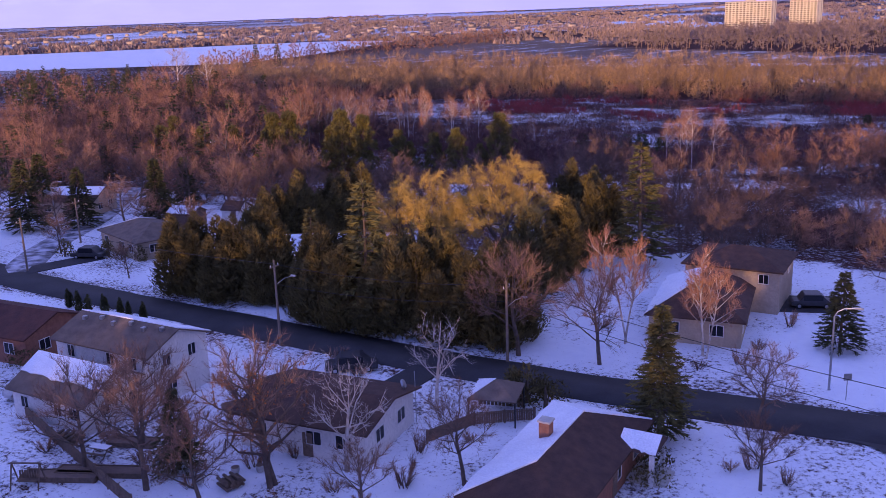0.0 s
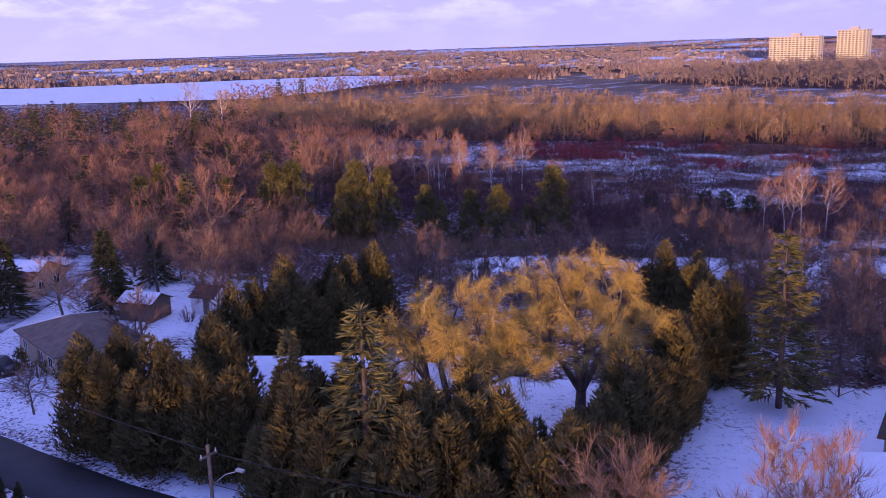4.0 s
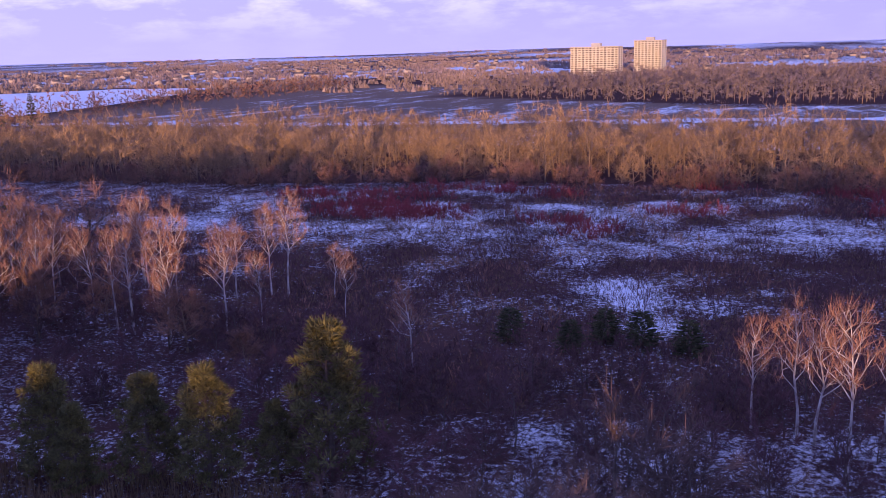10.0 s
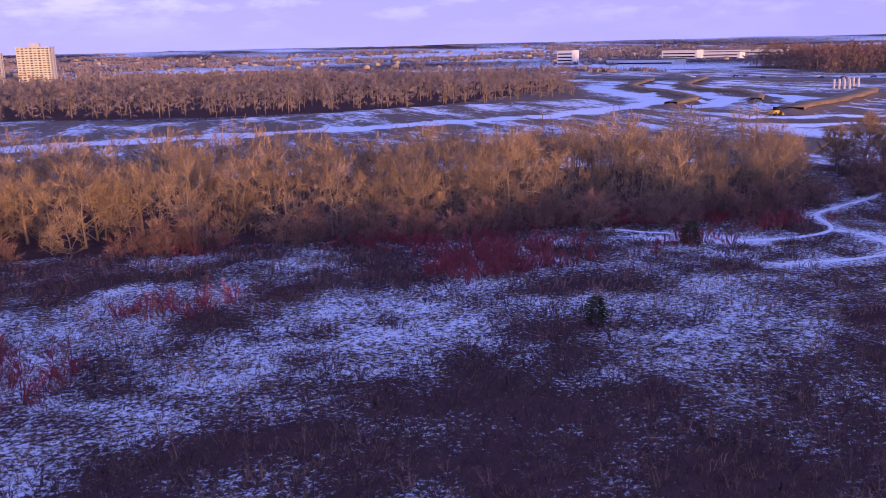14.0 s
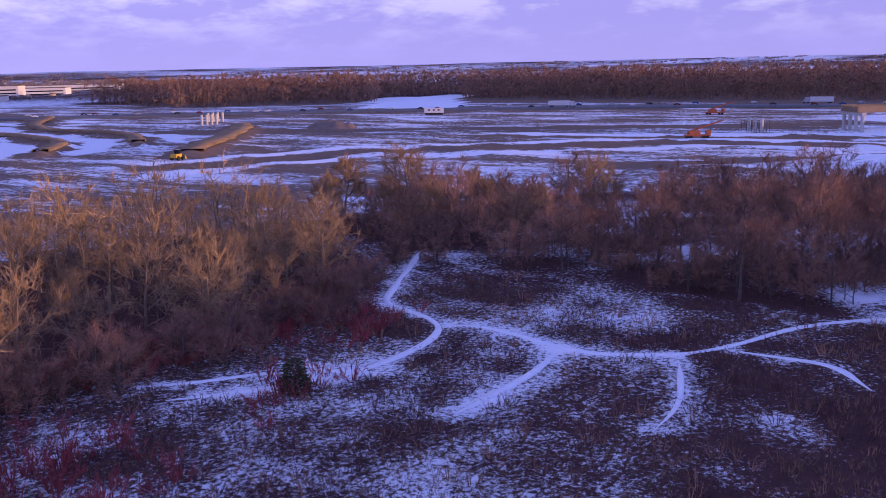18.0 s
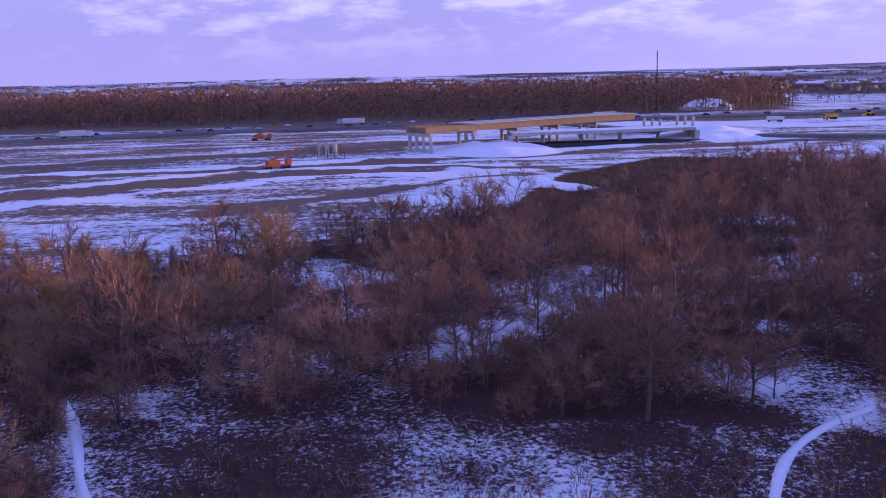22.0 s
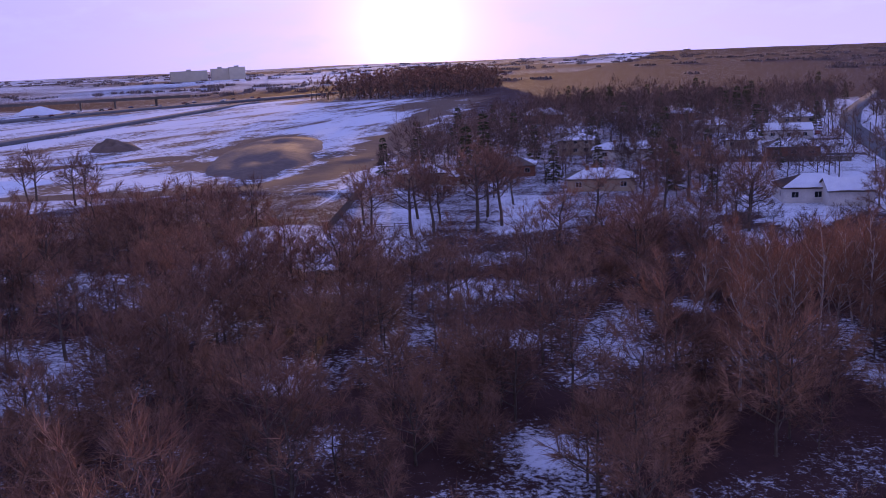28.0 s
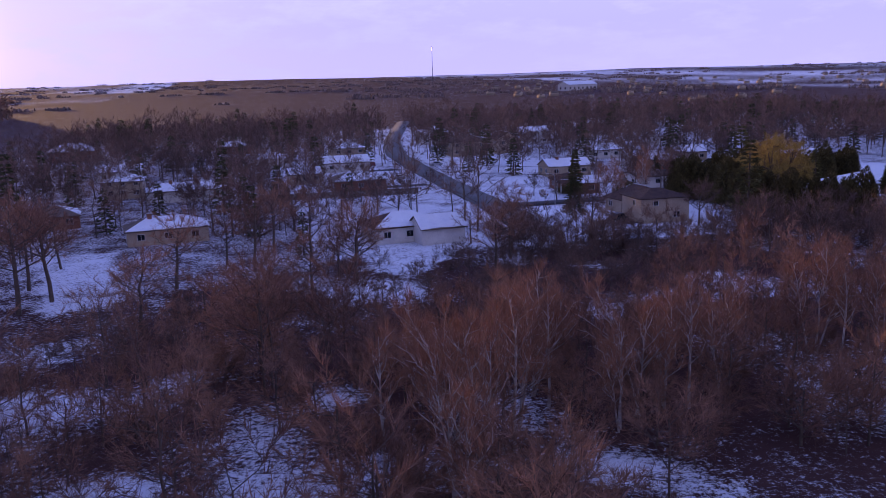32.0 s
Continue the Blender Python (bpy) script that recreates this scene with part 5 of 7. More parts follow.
plant_row("spruce_tree", [conifer(226, 12, 3.2, 22, 9, sprays=14, spray=0.9, wide=0.2, ragged=0.35)], [BARK, SPRUCE], "tall dark spruce rising over the woodland", "tree", [(-397.4, 459.2, 1.58), (-394.3, 475.9, 1.52), (-415.6, 362.5, 0.85), (-396.1, 355.2, 1.05), (-389.7, 356.4, 0.9), (-248, 250.6, 1.3), (-240, 253, 1.1), (-253, 256, 1.1), (-236, 248, 0.9), (-244, 246, 1.0), (105.0, 162.4, 0.27)])
plant_row("spruce_tree", [conifer(224, 12, 4.0, 19, 10, sprays=24, spray=0.9, wide=0.16, droop=0.05, ragged=0.35, tip=0.8)], [BARK, PINE], "tall pale green spruce with open tiers of boughs", "tree", [(-62.9, 89.5, 1.4), (-43.3, 125.4, 1.38), (-77, 98, 0.9)])
PINES = [pine_tree(230, 12.0, 4.1), pine_tree(231, 12.0, 3.7), pine_tree(232, 12.0, 4.4)]
plant_row("pine_tree", PINES, [BARK, PINE], "clumpy olive-green pine lit at its top", "tree", [(-91.9, 182.4, 1.1), (-140.3, 167.0, 1.14), (-136.9, 168.5, 1.16), (-124.1, 170.3, 1.2), (-119.9, 172.2, 1.1), (-105.6, 178.0, 0.75), (-100.4, 178.5, 0.84), (-150.2, 165.0, 0.9), (-164.8, 169.0, 0.74), (-113.5, 176.5, 0.8), (-109.5, 174.5, 0.62), (-129.5, 173.5, 0.85), (-145.5, 171.0, 0.8), (-157.5, 162.0, 0.85), (-168.0, 160.0, 0.9), (-96.0, 181.0, 0.55), (-133.0, 180.0, 0.8), (-176.0, 172.0, 0.95)])
plant_row("young_pine", [conifer(236, 8, 4.2, 13, 11, droop=-0.15, clear=0.02, sprays=26, spray=1.2, wide=0.22, ragged=0.4, tip=0.4)], [BARK, SPRUCE], "dark young pine among low shrubs", "tree", [(-77.1, 220.9, 0.5), (-73.0, 219.7, 0.55), (-68.0, 218.8, 0.5), (-80.3, 217.1, 0.45), (-29.8, 280.4, 0.4), (2.5, 312.5, 0.45), (-87.5, 218.8, 0.5)])
MAPLES = [bare_tree(240 + i, 10, 4.2, 0.24, 15, 9, 22, clear=0.22, twig_len=1.0, twig_w=0.034, sides=7) for i in range(3)]
plant_row("maple_tree", MAPLES, [BARK, TWIG_MID], "bare rounded maple on a snowy lawn", "tree", [(-135.8, 105.7, 0.8), (-128.4, 113.1, 0.9), (-106.8, 106.6, 0.8), (-121.5, 112.3, 0.7), (-142.3, 129.2, 1.0), (-107.4, 119.6, 0.9), (-129.1, 129.1, 1.0), (-140.2, 96.6, 0.8), (-151.0, 107.8, 0.9), (-156.4, 127.5, 1.1), (-125.0, 97.4, 0.6), (-100.5, 125.1, 0.9), (-64.3, 51.7, 0.9), (-51.3, 51.0, 0.8), (-40.6, 55.6, 0.6), (-35.6, 89.2, 0.95), (-43.8, 88.1, 1.15), (-57.5, 51.6, 1.05), (-104.2, 92.0, 0.5), (-19.3, 81.7, 0.7), (-17.0, 71.4, 0.6), (-63.0, 56.3, 0.9), (-36.4, 62.7, 0.75), (-118.6, 127.8, 1.05), (-114.4, 134.7, 1.1), (-107.2, 136.4, 1.1), (-92.0, 140.4, 1.05), (-129.2, 159.2, 0.9), (-61.8, 163.1, 1.05), (-58.0, 165.4, 1.0), (-70.3, 169.1, 0.9), (-52.4, 159.8, 0.9), (-32.4, 126.0, 0.9), (-12.3, 120.8, 0.95), (183.1, 135.2, 1.3)])
BIG_OAKS = [bare_tree(280 + i, 12, 5.0, 0.3, 14, 9, 16, clear=0.3, up=0.25, lead=0.75, twig_len=1.3, twig_w=0.045, sides=6) for i in range(3)]
band_spots = [(-79.7, 355.3, 1.0), (-70.7, 364.6, 1.1), (-85.7, 354.0, 0.8), (-55.3, 366.4, 0.9), (-44.9, 370.9, 1.0), (-32.5, 358.8, 1.05), (-19.3, 355.2, 0.85), (-4.0, 368.6, 1.15), (5.6, 362.6, 1.1), (32.6, 333.4, 1.0), (13.8, 354.4, 0.9), (44.6, 346.2, 0.95), (-98.3, 355.5, 0.95), (-112.4, 354.1, 1.0), (-126.8, 351.2, 0.9), (-143.4, 345.9, 1.0), (-160.3, 339.5, 0.9), (25.2, 374.6, 1.0), (-62.6, 350.3, 0.75), (-8.0, 346.3, 0.7), (-179.2, 343.0, 1.0), (56.4, 364.6, 1.0)]
plant_row("oak_tree", BIG_OAKS, [BARK_OAK, TWIG_OAK], "tall pale-limbed bare oak lit by low sun", "tree", band_spots, "oaks along the meadow")
thicket_spots = [(84.7, 156.2, 1.3), (81.6, 149.7, 1.2), (96.0, 159.8, 1.1), (53, 184, 1.0), (207, 123, 1.1), (190, 130, 0.95), (57, 283.4, 0.85), (92, 159, 1.1), (38, 151, 1.0), (62.5, 282.0, 0.85), (87.8, 212.4, 1.0), (68.8, 286.7, 0.6), (107.1, 295.4, 0.7), (100.7, 277.3, 0.75), (92.1, 303.9, 0.65), (86.7, 313.7, 0.7), (48.1, 262.2, 0.7), (38.1, 152.7, 0.9), (17.3, 155.9, 0.9), (52.8, 139.1, 1.0), (53.3, 191.6, 1.0), (59.0, 187.9, 0.85), (104.0, 158.8, 0.9), (206.3, 126.6, 1.0), (112.6, 232.4, 0.8), (131.6, 216.7, 0.9), (64.5, 235.8, 0.7), (26.6, 194.5, 0.75), (-0.1, 180.9, 0.8), (126.7, 270.1, 0.8), (142.7, 249.9, 0.75), (74.4, 212.9, 0.75), (92.9, 195.7, 0.8), (45.9, 167.6, 0.85), (67.2, 173.1, 0.9), (11.0, 142.8, 0.8), (43.2, 133.0, 0.9), (57.2, 131.8, 0.8), (64.5, 147.5, 0.95), (86.4, 141.0, 1.05), (93.5, 149.9, 0.9), (99.9, 143.5, 1.0), (108.6, 150.5, 0.9), (40.0, 146.2, 0.7), (6.2, 129.1, 0.85), (48.9, 119.9, 0.9), (56.2, 103.8, 0.85), (84.4, 125.4, 0.8), (14.0, 128.2, 0.6), (44.0, 101.9, 0.9)]
plant_row("thicket_tree", BIG_OAKS, [BARK, TWIG], "bare brown tree with dark trunk rising from brush", "tree", thicket_spots, "trees of the thicket")
CROWNS = [bare_tree(294 + i, 12, w, 0.26, 18, 10, 34, clear=0.12, up=0.35, lead=0.65, twig_len=1.3, twig_w=0.055, sides=6, low=-0.45) for i, w in enumerate((5.2, 4.4, 4.0))]
plant_row("thicket_tree", CROWNS, [BARK_OAK, TWIG_OAK], "broad bare tree with orange-brown crown in low sun", "tree", [(100.4, 365.0, 1.2), (89.7, 374.2, 1.05), (81.8, 356.3, 0.8), (113.6, 327.2, 1.0), (84.4, 347.9, 0.72), (91.5, 341.6, 0.75), (83.3, 331.9, 0.7), (89.9, 328.4, 0.76), (112.6, 355.2, 0.72), (94.5, 355.0, 0.7), (75.0, 366.0, 0.9), (104.0, 345.0, 0.7), (73.0, 345.0, 0.65)], "lit trees at the site's edge")
plant_row("round_bush", CROWNS, [BARK_OAK, TWIG], "rounded reddish bare bush among dark shrubs", "bush", [(-121.6, 206.2, 0.62), (-142.6, 206.4, 0.72), (-128.5, 158.9, 0.58), (-137.0, 212.0, 0.5), (-110.0, 200.0, 0.45)], "round bushes by the pines")
plant_row("tall_bare_tree", [bare_tree(298, 20, 6.0, 0.45, 15, 7, 10, clear=0.3, up=0.5, lead=0.8, twig_len=1.8, twig_w=0.06, sides=6)], [BARK_PALE, TWIG_OAK], "tall pale-limbed bare tree near the frozen lake", "tree", [(-335.0, 330.0, 1.05), (-322.0, 336.0, 0.85)])
plant_row("oak_tree", [bare_tree(290, 12, 5.0, 0.34, 15, 9, 18, clear=0.22, up=0.35, lead=0.7, twig_len=0.9, twig_w=0.03, sides=8, stems=2, leaves=420)], [BARK, TWIG_MID, DRY_LEAF], "large two-stemmed oak with a few rusty leaves", "tree", [(-48.8, 56.3, 1.0)])
DEAD = [bare_tree(246, 7.4, 3.6, 0.2, 11, 7, 9, clear=0.25, twig_len=0.7, twig_w=0.03, sides=7)]
plant_row("pale_bare_tree", DEAD, [BARK_PALE, BARK_PALE], "pale grey bare tree with crooked limbs", "tree", [(-45.7, 74.8, 1.0), (-45.5, 60.6, 1.15)])
BIRCHES = [bare_tree(250 + i, 10, 1.5, 0.15, 12, 7, 17, clear=0.28, up=0.9, lead=0.95, twig_len=0.9, twig_w=0.03, sides=5, stems=st) for i, st in enumerate((2, 3, 1))]
birch_spots = [(-34.6, 95.9, 1.2), (-26.9, 95.2, 1.05), (45, 220, 1.15), (37, 222, 1.3), (38, 217, 1.2), (28, 210, 1.1), (21, 215, 1.2), (18, 213, 1.1), (16, 214, 1.2), (12, 211, 1.05), (-4, 203, 1.2), (-5, 207, 1.0), (-8, 208, 1.1), (29, 207, 1.25), (42, 235, 1.2), (38, 218, 1.3), (32, 213, 1.2), (34, 219, 1.35), (41, 226, 1.2), (24, 217, 1.0)]
slender_spots = [(-61.4, 200.5, 1.0), (-57.8, 199.1, 1.16), (-56.6, 197.2, 1.2), (-54.4, 193.7, 1.35), (-51.5, 198.6, 1.2), (-115.5, 231.4, 0.75), (-117.7, 216.0, 0.95), (-95.1, 207.9, 0.9), (-110.0, 223.1, 0.82)]
for k in range(34):
    slender_spots.append((random.uniform(-163, -120), random.uniform(199, 233), random.uniform(1.0, 1.45)))
plant_row("birch_tree", BIRCHES, [BARK_PALE, TWIG_BIRCH], "slender bare birch with pale stem and reddish twigs", "tree", birch_spots, "birches by the meadow")
SLENDER = [bare_tree(256 + i, 10, 1.5, 0.12, 14, 6, 9, clear=0.3, up=0.8, lead=0.95, twig_len=0.9, twig_w=0.032, sides=4) for i in range(3)]
plant_row("birch_tree", SLENDER, [BARK_PALE, TWIG_BIRCH], "slender bare birch with reddish upright twigs", "tree", slender_spots, "birches behind the pines")
plant_row("garden_bush", [shrub(260, 1.6, 1.5, 16, 22, 0.03), shrub(261, 1.2, 1.4, 14, 22, 0.03)], [BARK, TWIG], "leafless garden bush in the snow", "bush", [(-58.7, 78.0, 1.3), (-55.7, 76.6, 1.2), (-61.7, 74.0, 1.0), (-52.7, 71.3, 1.2), (-42.0, 65.6, 1.2), (-39.3, 69.2, 1.0), (-23.5, 94.9, 1.1), (-22.8, 99.6, 1.3), (-31.9, 93.7, 1.0), (-35.0, 59.5, 1.4), (-52.3, 57.9, 1.3), (-62.7, 60.7, 1.4), (-66.8, 56.1, 1.3), (-54.7, 53.3, 1.2), (-45.3, 52.5, 1.4), (-41.9, 57.1, 1.1), (-60.1, 63.5, 1.2), (-44.6, 57.7, 1.3), (-50.7, 60.6, 0.9), (-66.1, 64.2, 1.0), (-40.3, 60.7, 1.5), (-32.7, 57.2, 1.3), (-37.5, 55.1, 1.2), (-60.9, 54.6, 1.4), (-69.9, 58.7, 1.2), (-113.2, 109.6, 1.4), (-124.8, 107.2, 1.3), (-128.1, 123.9, 1.5), (-113.8, 120.5, 1.2), (-26.7, 92.0, 1.2), (-21.0, 107.9, 1.2), (-39.1, 99.4, 1.3), (-77.8, 71.8, 1.0), (-67.5, 69.8, 1.1), (-18.2, 74.4, 1.2), (-19.6, 73.4, 1.0), (-15.5, 72.9, 0.9), (-69.9, 52.4, 1.4), (-85.7, 75.7, 0.9)], "garden bushes")
plant_row("evergreen_cone", [cedar_tree(272, 2.4, 0.42, 1300, 0.07)], [BARK, SPRUCE], "narrow dark evergreen cone planted along the road", "shrub", [(-100.9, 79.5, 1.0), (-98.8, 79.2, 1.05), (-96.9, 79.3, 0.95), (-94.9, 79.8, 1.0), (-92.1, 79.9, 0.95), (-90.7, 79.9, 0.85), (-87.9, 79.6, 1.0)], "evergreen cones along the road")
plant_row("evergreen_shrub", [cedar_tree(270, 2.2, 0.9, 420, 0.1), cedar_tree(271, 1.6, 1.1, 420, 0.1)], [BARK, CEDAR], "small dark evergreen shrub beside the road", "shrub", [(-38.3, 78.1, 1.7), (-36.5, 78.0, 1.5), (-40.0, 78.5, 1.4), (-37.3, 79.6, 1.3), (-24.8, 70.7, 1.2), (-24.1, 68.7, 1.0), (-116.4, 99.1, 1.3), (-113.1, 98.6, 1.2), (-109.8, 99.4, 1.3), (-106.7, 100.6, 1.2), (-122.8, 96.4, 1.3), (-88.2, 64.8, 1.4), (-60.7, 67.9, 1.3), (-57.5, 54.4, 1.2)], "evergreen shrubs")


# ---- houses ----
def slope_snow(a, b, c, d, lift, thick, ragged=0.35, seed=0):
    """A snow blanket over a roof slope with corners a, b (eave) and c, d (ridge), its edges uneven."""
    r = random.Random(seed)
    a, b, c, d = (Vector(p) for p in (a, b, c, d))
    nrm = (b - a).cross(d - a).normalized()
    if nrm.z < 0:
        nrm.negate()
    n = 14
    bm = bmesh.new()
    rows = []
    for j, v in enumerate((0.0, 0.5, 1.0)):
        row = []
        for i in range(n + 1):
            u = i / n
            p = (a + (b - a) * u) * (1 - v) + (d + (c - d) * u) * v
            if v == 0:
                p = p + (d - a).normalized() * r.uniform(0, ragged)
            row.append((bm.verts.new(p + nrm * (lift + thick)), bm.verts.new(p + nrm * lift)))
        rows.append(row)
    for j in range(2):
        for i in range(n):
            bm.faces.new((rows[j][i][0], rows[j][i + 1][0], rows[j + 1][i + 1][0], rows[j + 1][i][0]))
    for i in range(n):
        bm.faces.new((rows[0][i][1], rows[0][i + 1][1], rows[0][i + 1][0], rows[0][i][0]))
        bm.faces.new((rows[2][i + 1][1], rows[2][i][1], rows[2][i][0], rows[2][i + 1][0]))
    for i in (0, n):
        for j in range(2):
            bm.faces.new((rows[j][i][1], rows[j][i][0], rows[j + 1][i][0], rows[j + 1][i][1]))
    bmesh.ops.recalc_face_normals(bm, faces=bm.faces)
    return bm


WINDOWS = {}


def window(parent, m, w, h, wide_sash=False):
    """A framed window with its pane, at the pose m on a wall that faces -y."""
    key = (w, h)
    if key not in WINDOWS:
        f = 0.07
        fr = boxes((-w / 2 - f, -0.05, -h / 2 - f, w / 2 + f, 0.04, -h / 2), (-w / 2 - f, -0.05, h / 2, w / 2 + f, 0.04, h / 2 + f), (-w / 2 - f, -0.05, -h / 2, -w / 2, 0.04, h / 2), (w / 2, -0.05, -h / 2, w / 2 + f, 0.04, h / 2), (-0.03, -0.04, -h / 2, 0.03, 0.03, h / 2))
        WINDOWS[key] = (data_of("window", fr, TRIM), data_of("pane", boxes((-w / 2, -0.015, -h / 2, w / 2, 0.02, h / 2)), GLASS))
    fr = part("window", WINDOWS[key][0], None, parent, at=m)
    part("pane", WINDOWS[key][1], None, fr)


def house(x, y, turn, w, d, eave, rise, wall, roof, label, hip=False, snow=(), chimney=None, openings=(), garage=0, door=True, snow_part=1.0, name="house", soffit=0.45):
    """A house with its ridge along its own x. Openings: (side, along, height, width, tall)."""
    root = thing(name, pose(x, y, 0, 0, 0, turn), label, "house")
    hw, hd, o = w / 2, d / 2, soffit
    if hip:
        part("wall", boxes((-hw, -hd, -0.4, hw, hd, eave)), wall, root)
        k = hd + o
        rx = max(0.2, hw - hd * 0.95)
        e = eave - 0.06
        corners = [(-hw - o, -k, e), (hw + o, -k, e), (hw + o, k, e), (-hw - o, k, e)]
        ridge = [(-rx, 0, e + rise), (rx, 0, e + rise)]
        low = [(px, py, pz - 0.16) for px, py, pz in corners]
        bm = solid(low + corners + ridge, [(0, 1, 2, 3), (0, 1, 5, 4), (1, 2, 6, 5), (2, 3, 7, 6), (3, 0, 4, 7), (4, 5, 9, 8), (5, 6, 9), (6, 7, 8, 9), (7, 4, 8)])
        part("roof", bm, roof, root)
        faces = {"s": (corners[0], corners[1], ridge[1], ridge[0]), "e": (corners[1], corners[2], ridge[1], ridge[1]), "n": (corners[2], corners[3], ridge[0], ridge[1]), "w": (corners[3], corners[0], ridge[0], ridge[0])}
    else:
        part("wall", extrude_profile([(-hd, -0.4), (hd, -0.4), (hd, eave), (0, eave + rise), (-hd, eave)], -hw, hw), wall, root)
        s = rise / hd
        faces = {}
        for side, sg in (("s", -1), ("n", 1)):
            prof = [(0, eave + rise + 0.02), (sg * (hd + o), eave - s * o + 0.02), (sg * (hd + o), eave - s * o + 0.17), (0, eave + rise + 0.17)]
            part("roof_slope", extrude_profile(prof, -hw - o * 0.8, hw + o * 0.8), roof, root)
            z0, z1 = eave - s * o + 0.17, eave + rise + 0.17
            a, b = (-hw - o * 0.8, sg * (hd + o), z0), (hw + o * 0.8, sg * (hd + o), z0)
            faces[side] = (a, b, (b[0], 0, z1), (a[0], 0, z1))
    for i, s in enumerate(snow):
        a, b, c, e = (Vector(p) for p in faces[s])
        if snow_part < 1:
            a, b = a + (e - a) * (1 - snow_part), b + (c - b) * (1 - snow_part)
        part("roof_snow", slope_snow(a, b, c, e, 0.01, 0.10, seed=int(abs(x) * 7 + i)), SNOW, root, "uneven snow blanket")
    if chimney:
        cx, cy = chimney
        ch = part("chimney", boxes((cx - 0.4, cy - 0.4, eave * 0.5, cx + 0.4, cy + 0.4, eave + rise + 0.7)), BRICK, root)
        part("chimney_cap", boxes((cx - 0.5, cy - 0.5, eave + rise + 0.7, cx + 0.5, cy + 0.5, eave + rise + 0.85), bevel=0.03), CONCRETE, ch)
    for side, along, z, ww, hh in openings:
        m = {"s": pose(along, -hd - 0.01, z), "n": pose(along, hd + 0.01, z, 0, 0, 180), "e": pose(hw + 0.01, along, z, 0, 0, 90), "w": pose(-hw - 0.01, along, z, 0, 0, -90)}[side]
        window(root, m, ww, hh)
    if door:
        dr = part("door", boxes((0.15, -hd - 0.06, 0.0, 1.05, -hd + 0.03, 2.05), bevel=0.01), WOOD, root)
        part("handle", boxes((0.92, -hd - 0.12, 0.98, 0.98, -hd - 0.06, 1.06)), STEEL, dr)
    for g in range(garage):
        gx0 = -hw + 0.6 + g * 3.1
        gd = part("garage_door", boxes(*[(gx0, -hd - 0.05, 0.55 * k, gx0 + 2.7, -hd + 0.03, 0.55 * k + 0.53) for k in range(4)], bevel=0.012), TRIM, root)
    return root


def four_sides(w, d, z, ww=1.3, hh=1.1, n=3):
    out = []
    for k in range(n):
        a = (k + 0.5) / n - 0.5
        out += [("s", a * w + (1.2 if abs(a) < 0.01 else 0), z, ww, hh), ("n", a * w, z, ww, hh)]
    for a in (-0.22, 0.22):
        out += [("e", a * d, z, ww, hh), ("w", a * d, z, ww, hh)]
    return out


# beside the first crossing
house(-29.7, 105.2, 97, 13.5, 9.2, 2.9, 2.9, SIDING_TAN, ROOF_BROWN, "tan bungalow with brown shingled hip roof", hip=True, snow=("n",), openings=four_sides(13.5, 10, 1.6))
house(-28.1, 115.7, 0, 10.4, 9.0, 5.0, 1.5, SIDING_TAN, ROOF_BROWN, "tan two-storey wing with brown roof behind a bungalow", hip=True, openings=[("e", 1.5, 3.9, 1.0, 1.0), ("n", 2.0, 3.9, 1.0, 0.9), ("n", -2.5, 1.5, 1.3, 1.1), ("s", 3.5, 3.9, 1.0, 1.0)], door=False)
house(-29.8, 65.4, 90, 16.0, 7.6, 2.7, 1.55, BRICK, ROOF_BROWN, "brick bungalow with dark hip roof half covered in snow", hip=True, snow=("n", "e"), chimney=(0.2, 1.3), openings=four_sides(16, 7.6, 1.5))
house(-50.7, 65.4, 6, 11.6, 8.6, 3.0, 0.9, SIDING, ROOF_BROWN, "low white house with flat dark brown roof", openings=four_sides(11.6, 8.6, 1.7), soffit=0.7)
two_storey = house(-74.2, 65.9, 0, 12.4, 7.2, 5.0, 1.4, SIDING, ROOF_GREY, "white two-storey house with weathered grey roof", snow=("n",), openings=four_sides(12.4, 7.2, 4.0, 0.9, 1.1) + [("e", -1.2, 1.6, 1.1, 1.1), ("s", -4, 1.6, 1.1, 1.1)])
for k in range(6):
    vx, vy = -5.0 + 2.0 * k, -0.55 if k % 2 else -0.95
    part("roof_vent", boxes((vx - 0.2, vy - 0.2, 6.0 + 0.39 * (0.95 + vy), vx + 0.2, vy + 0.2, 6.5 + 0.39 * (0.95 + vy)), bevel=0.04), STEEL, two_storey, "dark roof vent")
house(-73.8, 59.4, 0, 9.6, 7.0, 2.8, 1.9, SIDING, ROOF_GREY, "low white wing with half-snowed grey roof", snow=("s",), snow_part=0.6, openings=four_sides(9.6, 7, 1.6, 0.9, 1.0), door=False)
house(-95.7, 67.8, 4, 15, 8.4, 3.0, 1.5, BRICK, ROOF_RED, "red brick bungalow with dark red roof", openings=four_sides(15, 8.4, 1.7), chimney=(-3, 0.5))
house(-114.4, 105.0, -18, 13, 9.0, 2.9, 1.7, SIDING_TAN, ROOF_GREY, "tan bungalow with grey-brown roof behind cedars", hip=True, snow=("w",), openings=four_sides(13, 9, 1.6))
house(-148.3, 119.8, 20, 11, 8, 2.9, 1.7, SIDING_TAN, ROOF_BROWN, "brown-roofed bungalow among dark spruces", snow=("s",), snow_part=0.6, openings=four_sides(11, 8, 1.6))
house(-77.5, 106.5, 27, 18, 9.5, 3.0, 2.2, SIDING, ROOF_GREY, "white house with snow-covered roof behind cedars", snow=("s", "n"), openings=four_sides(9, 7, 1.6))
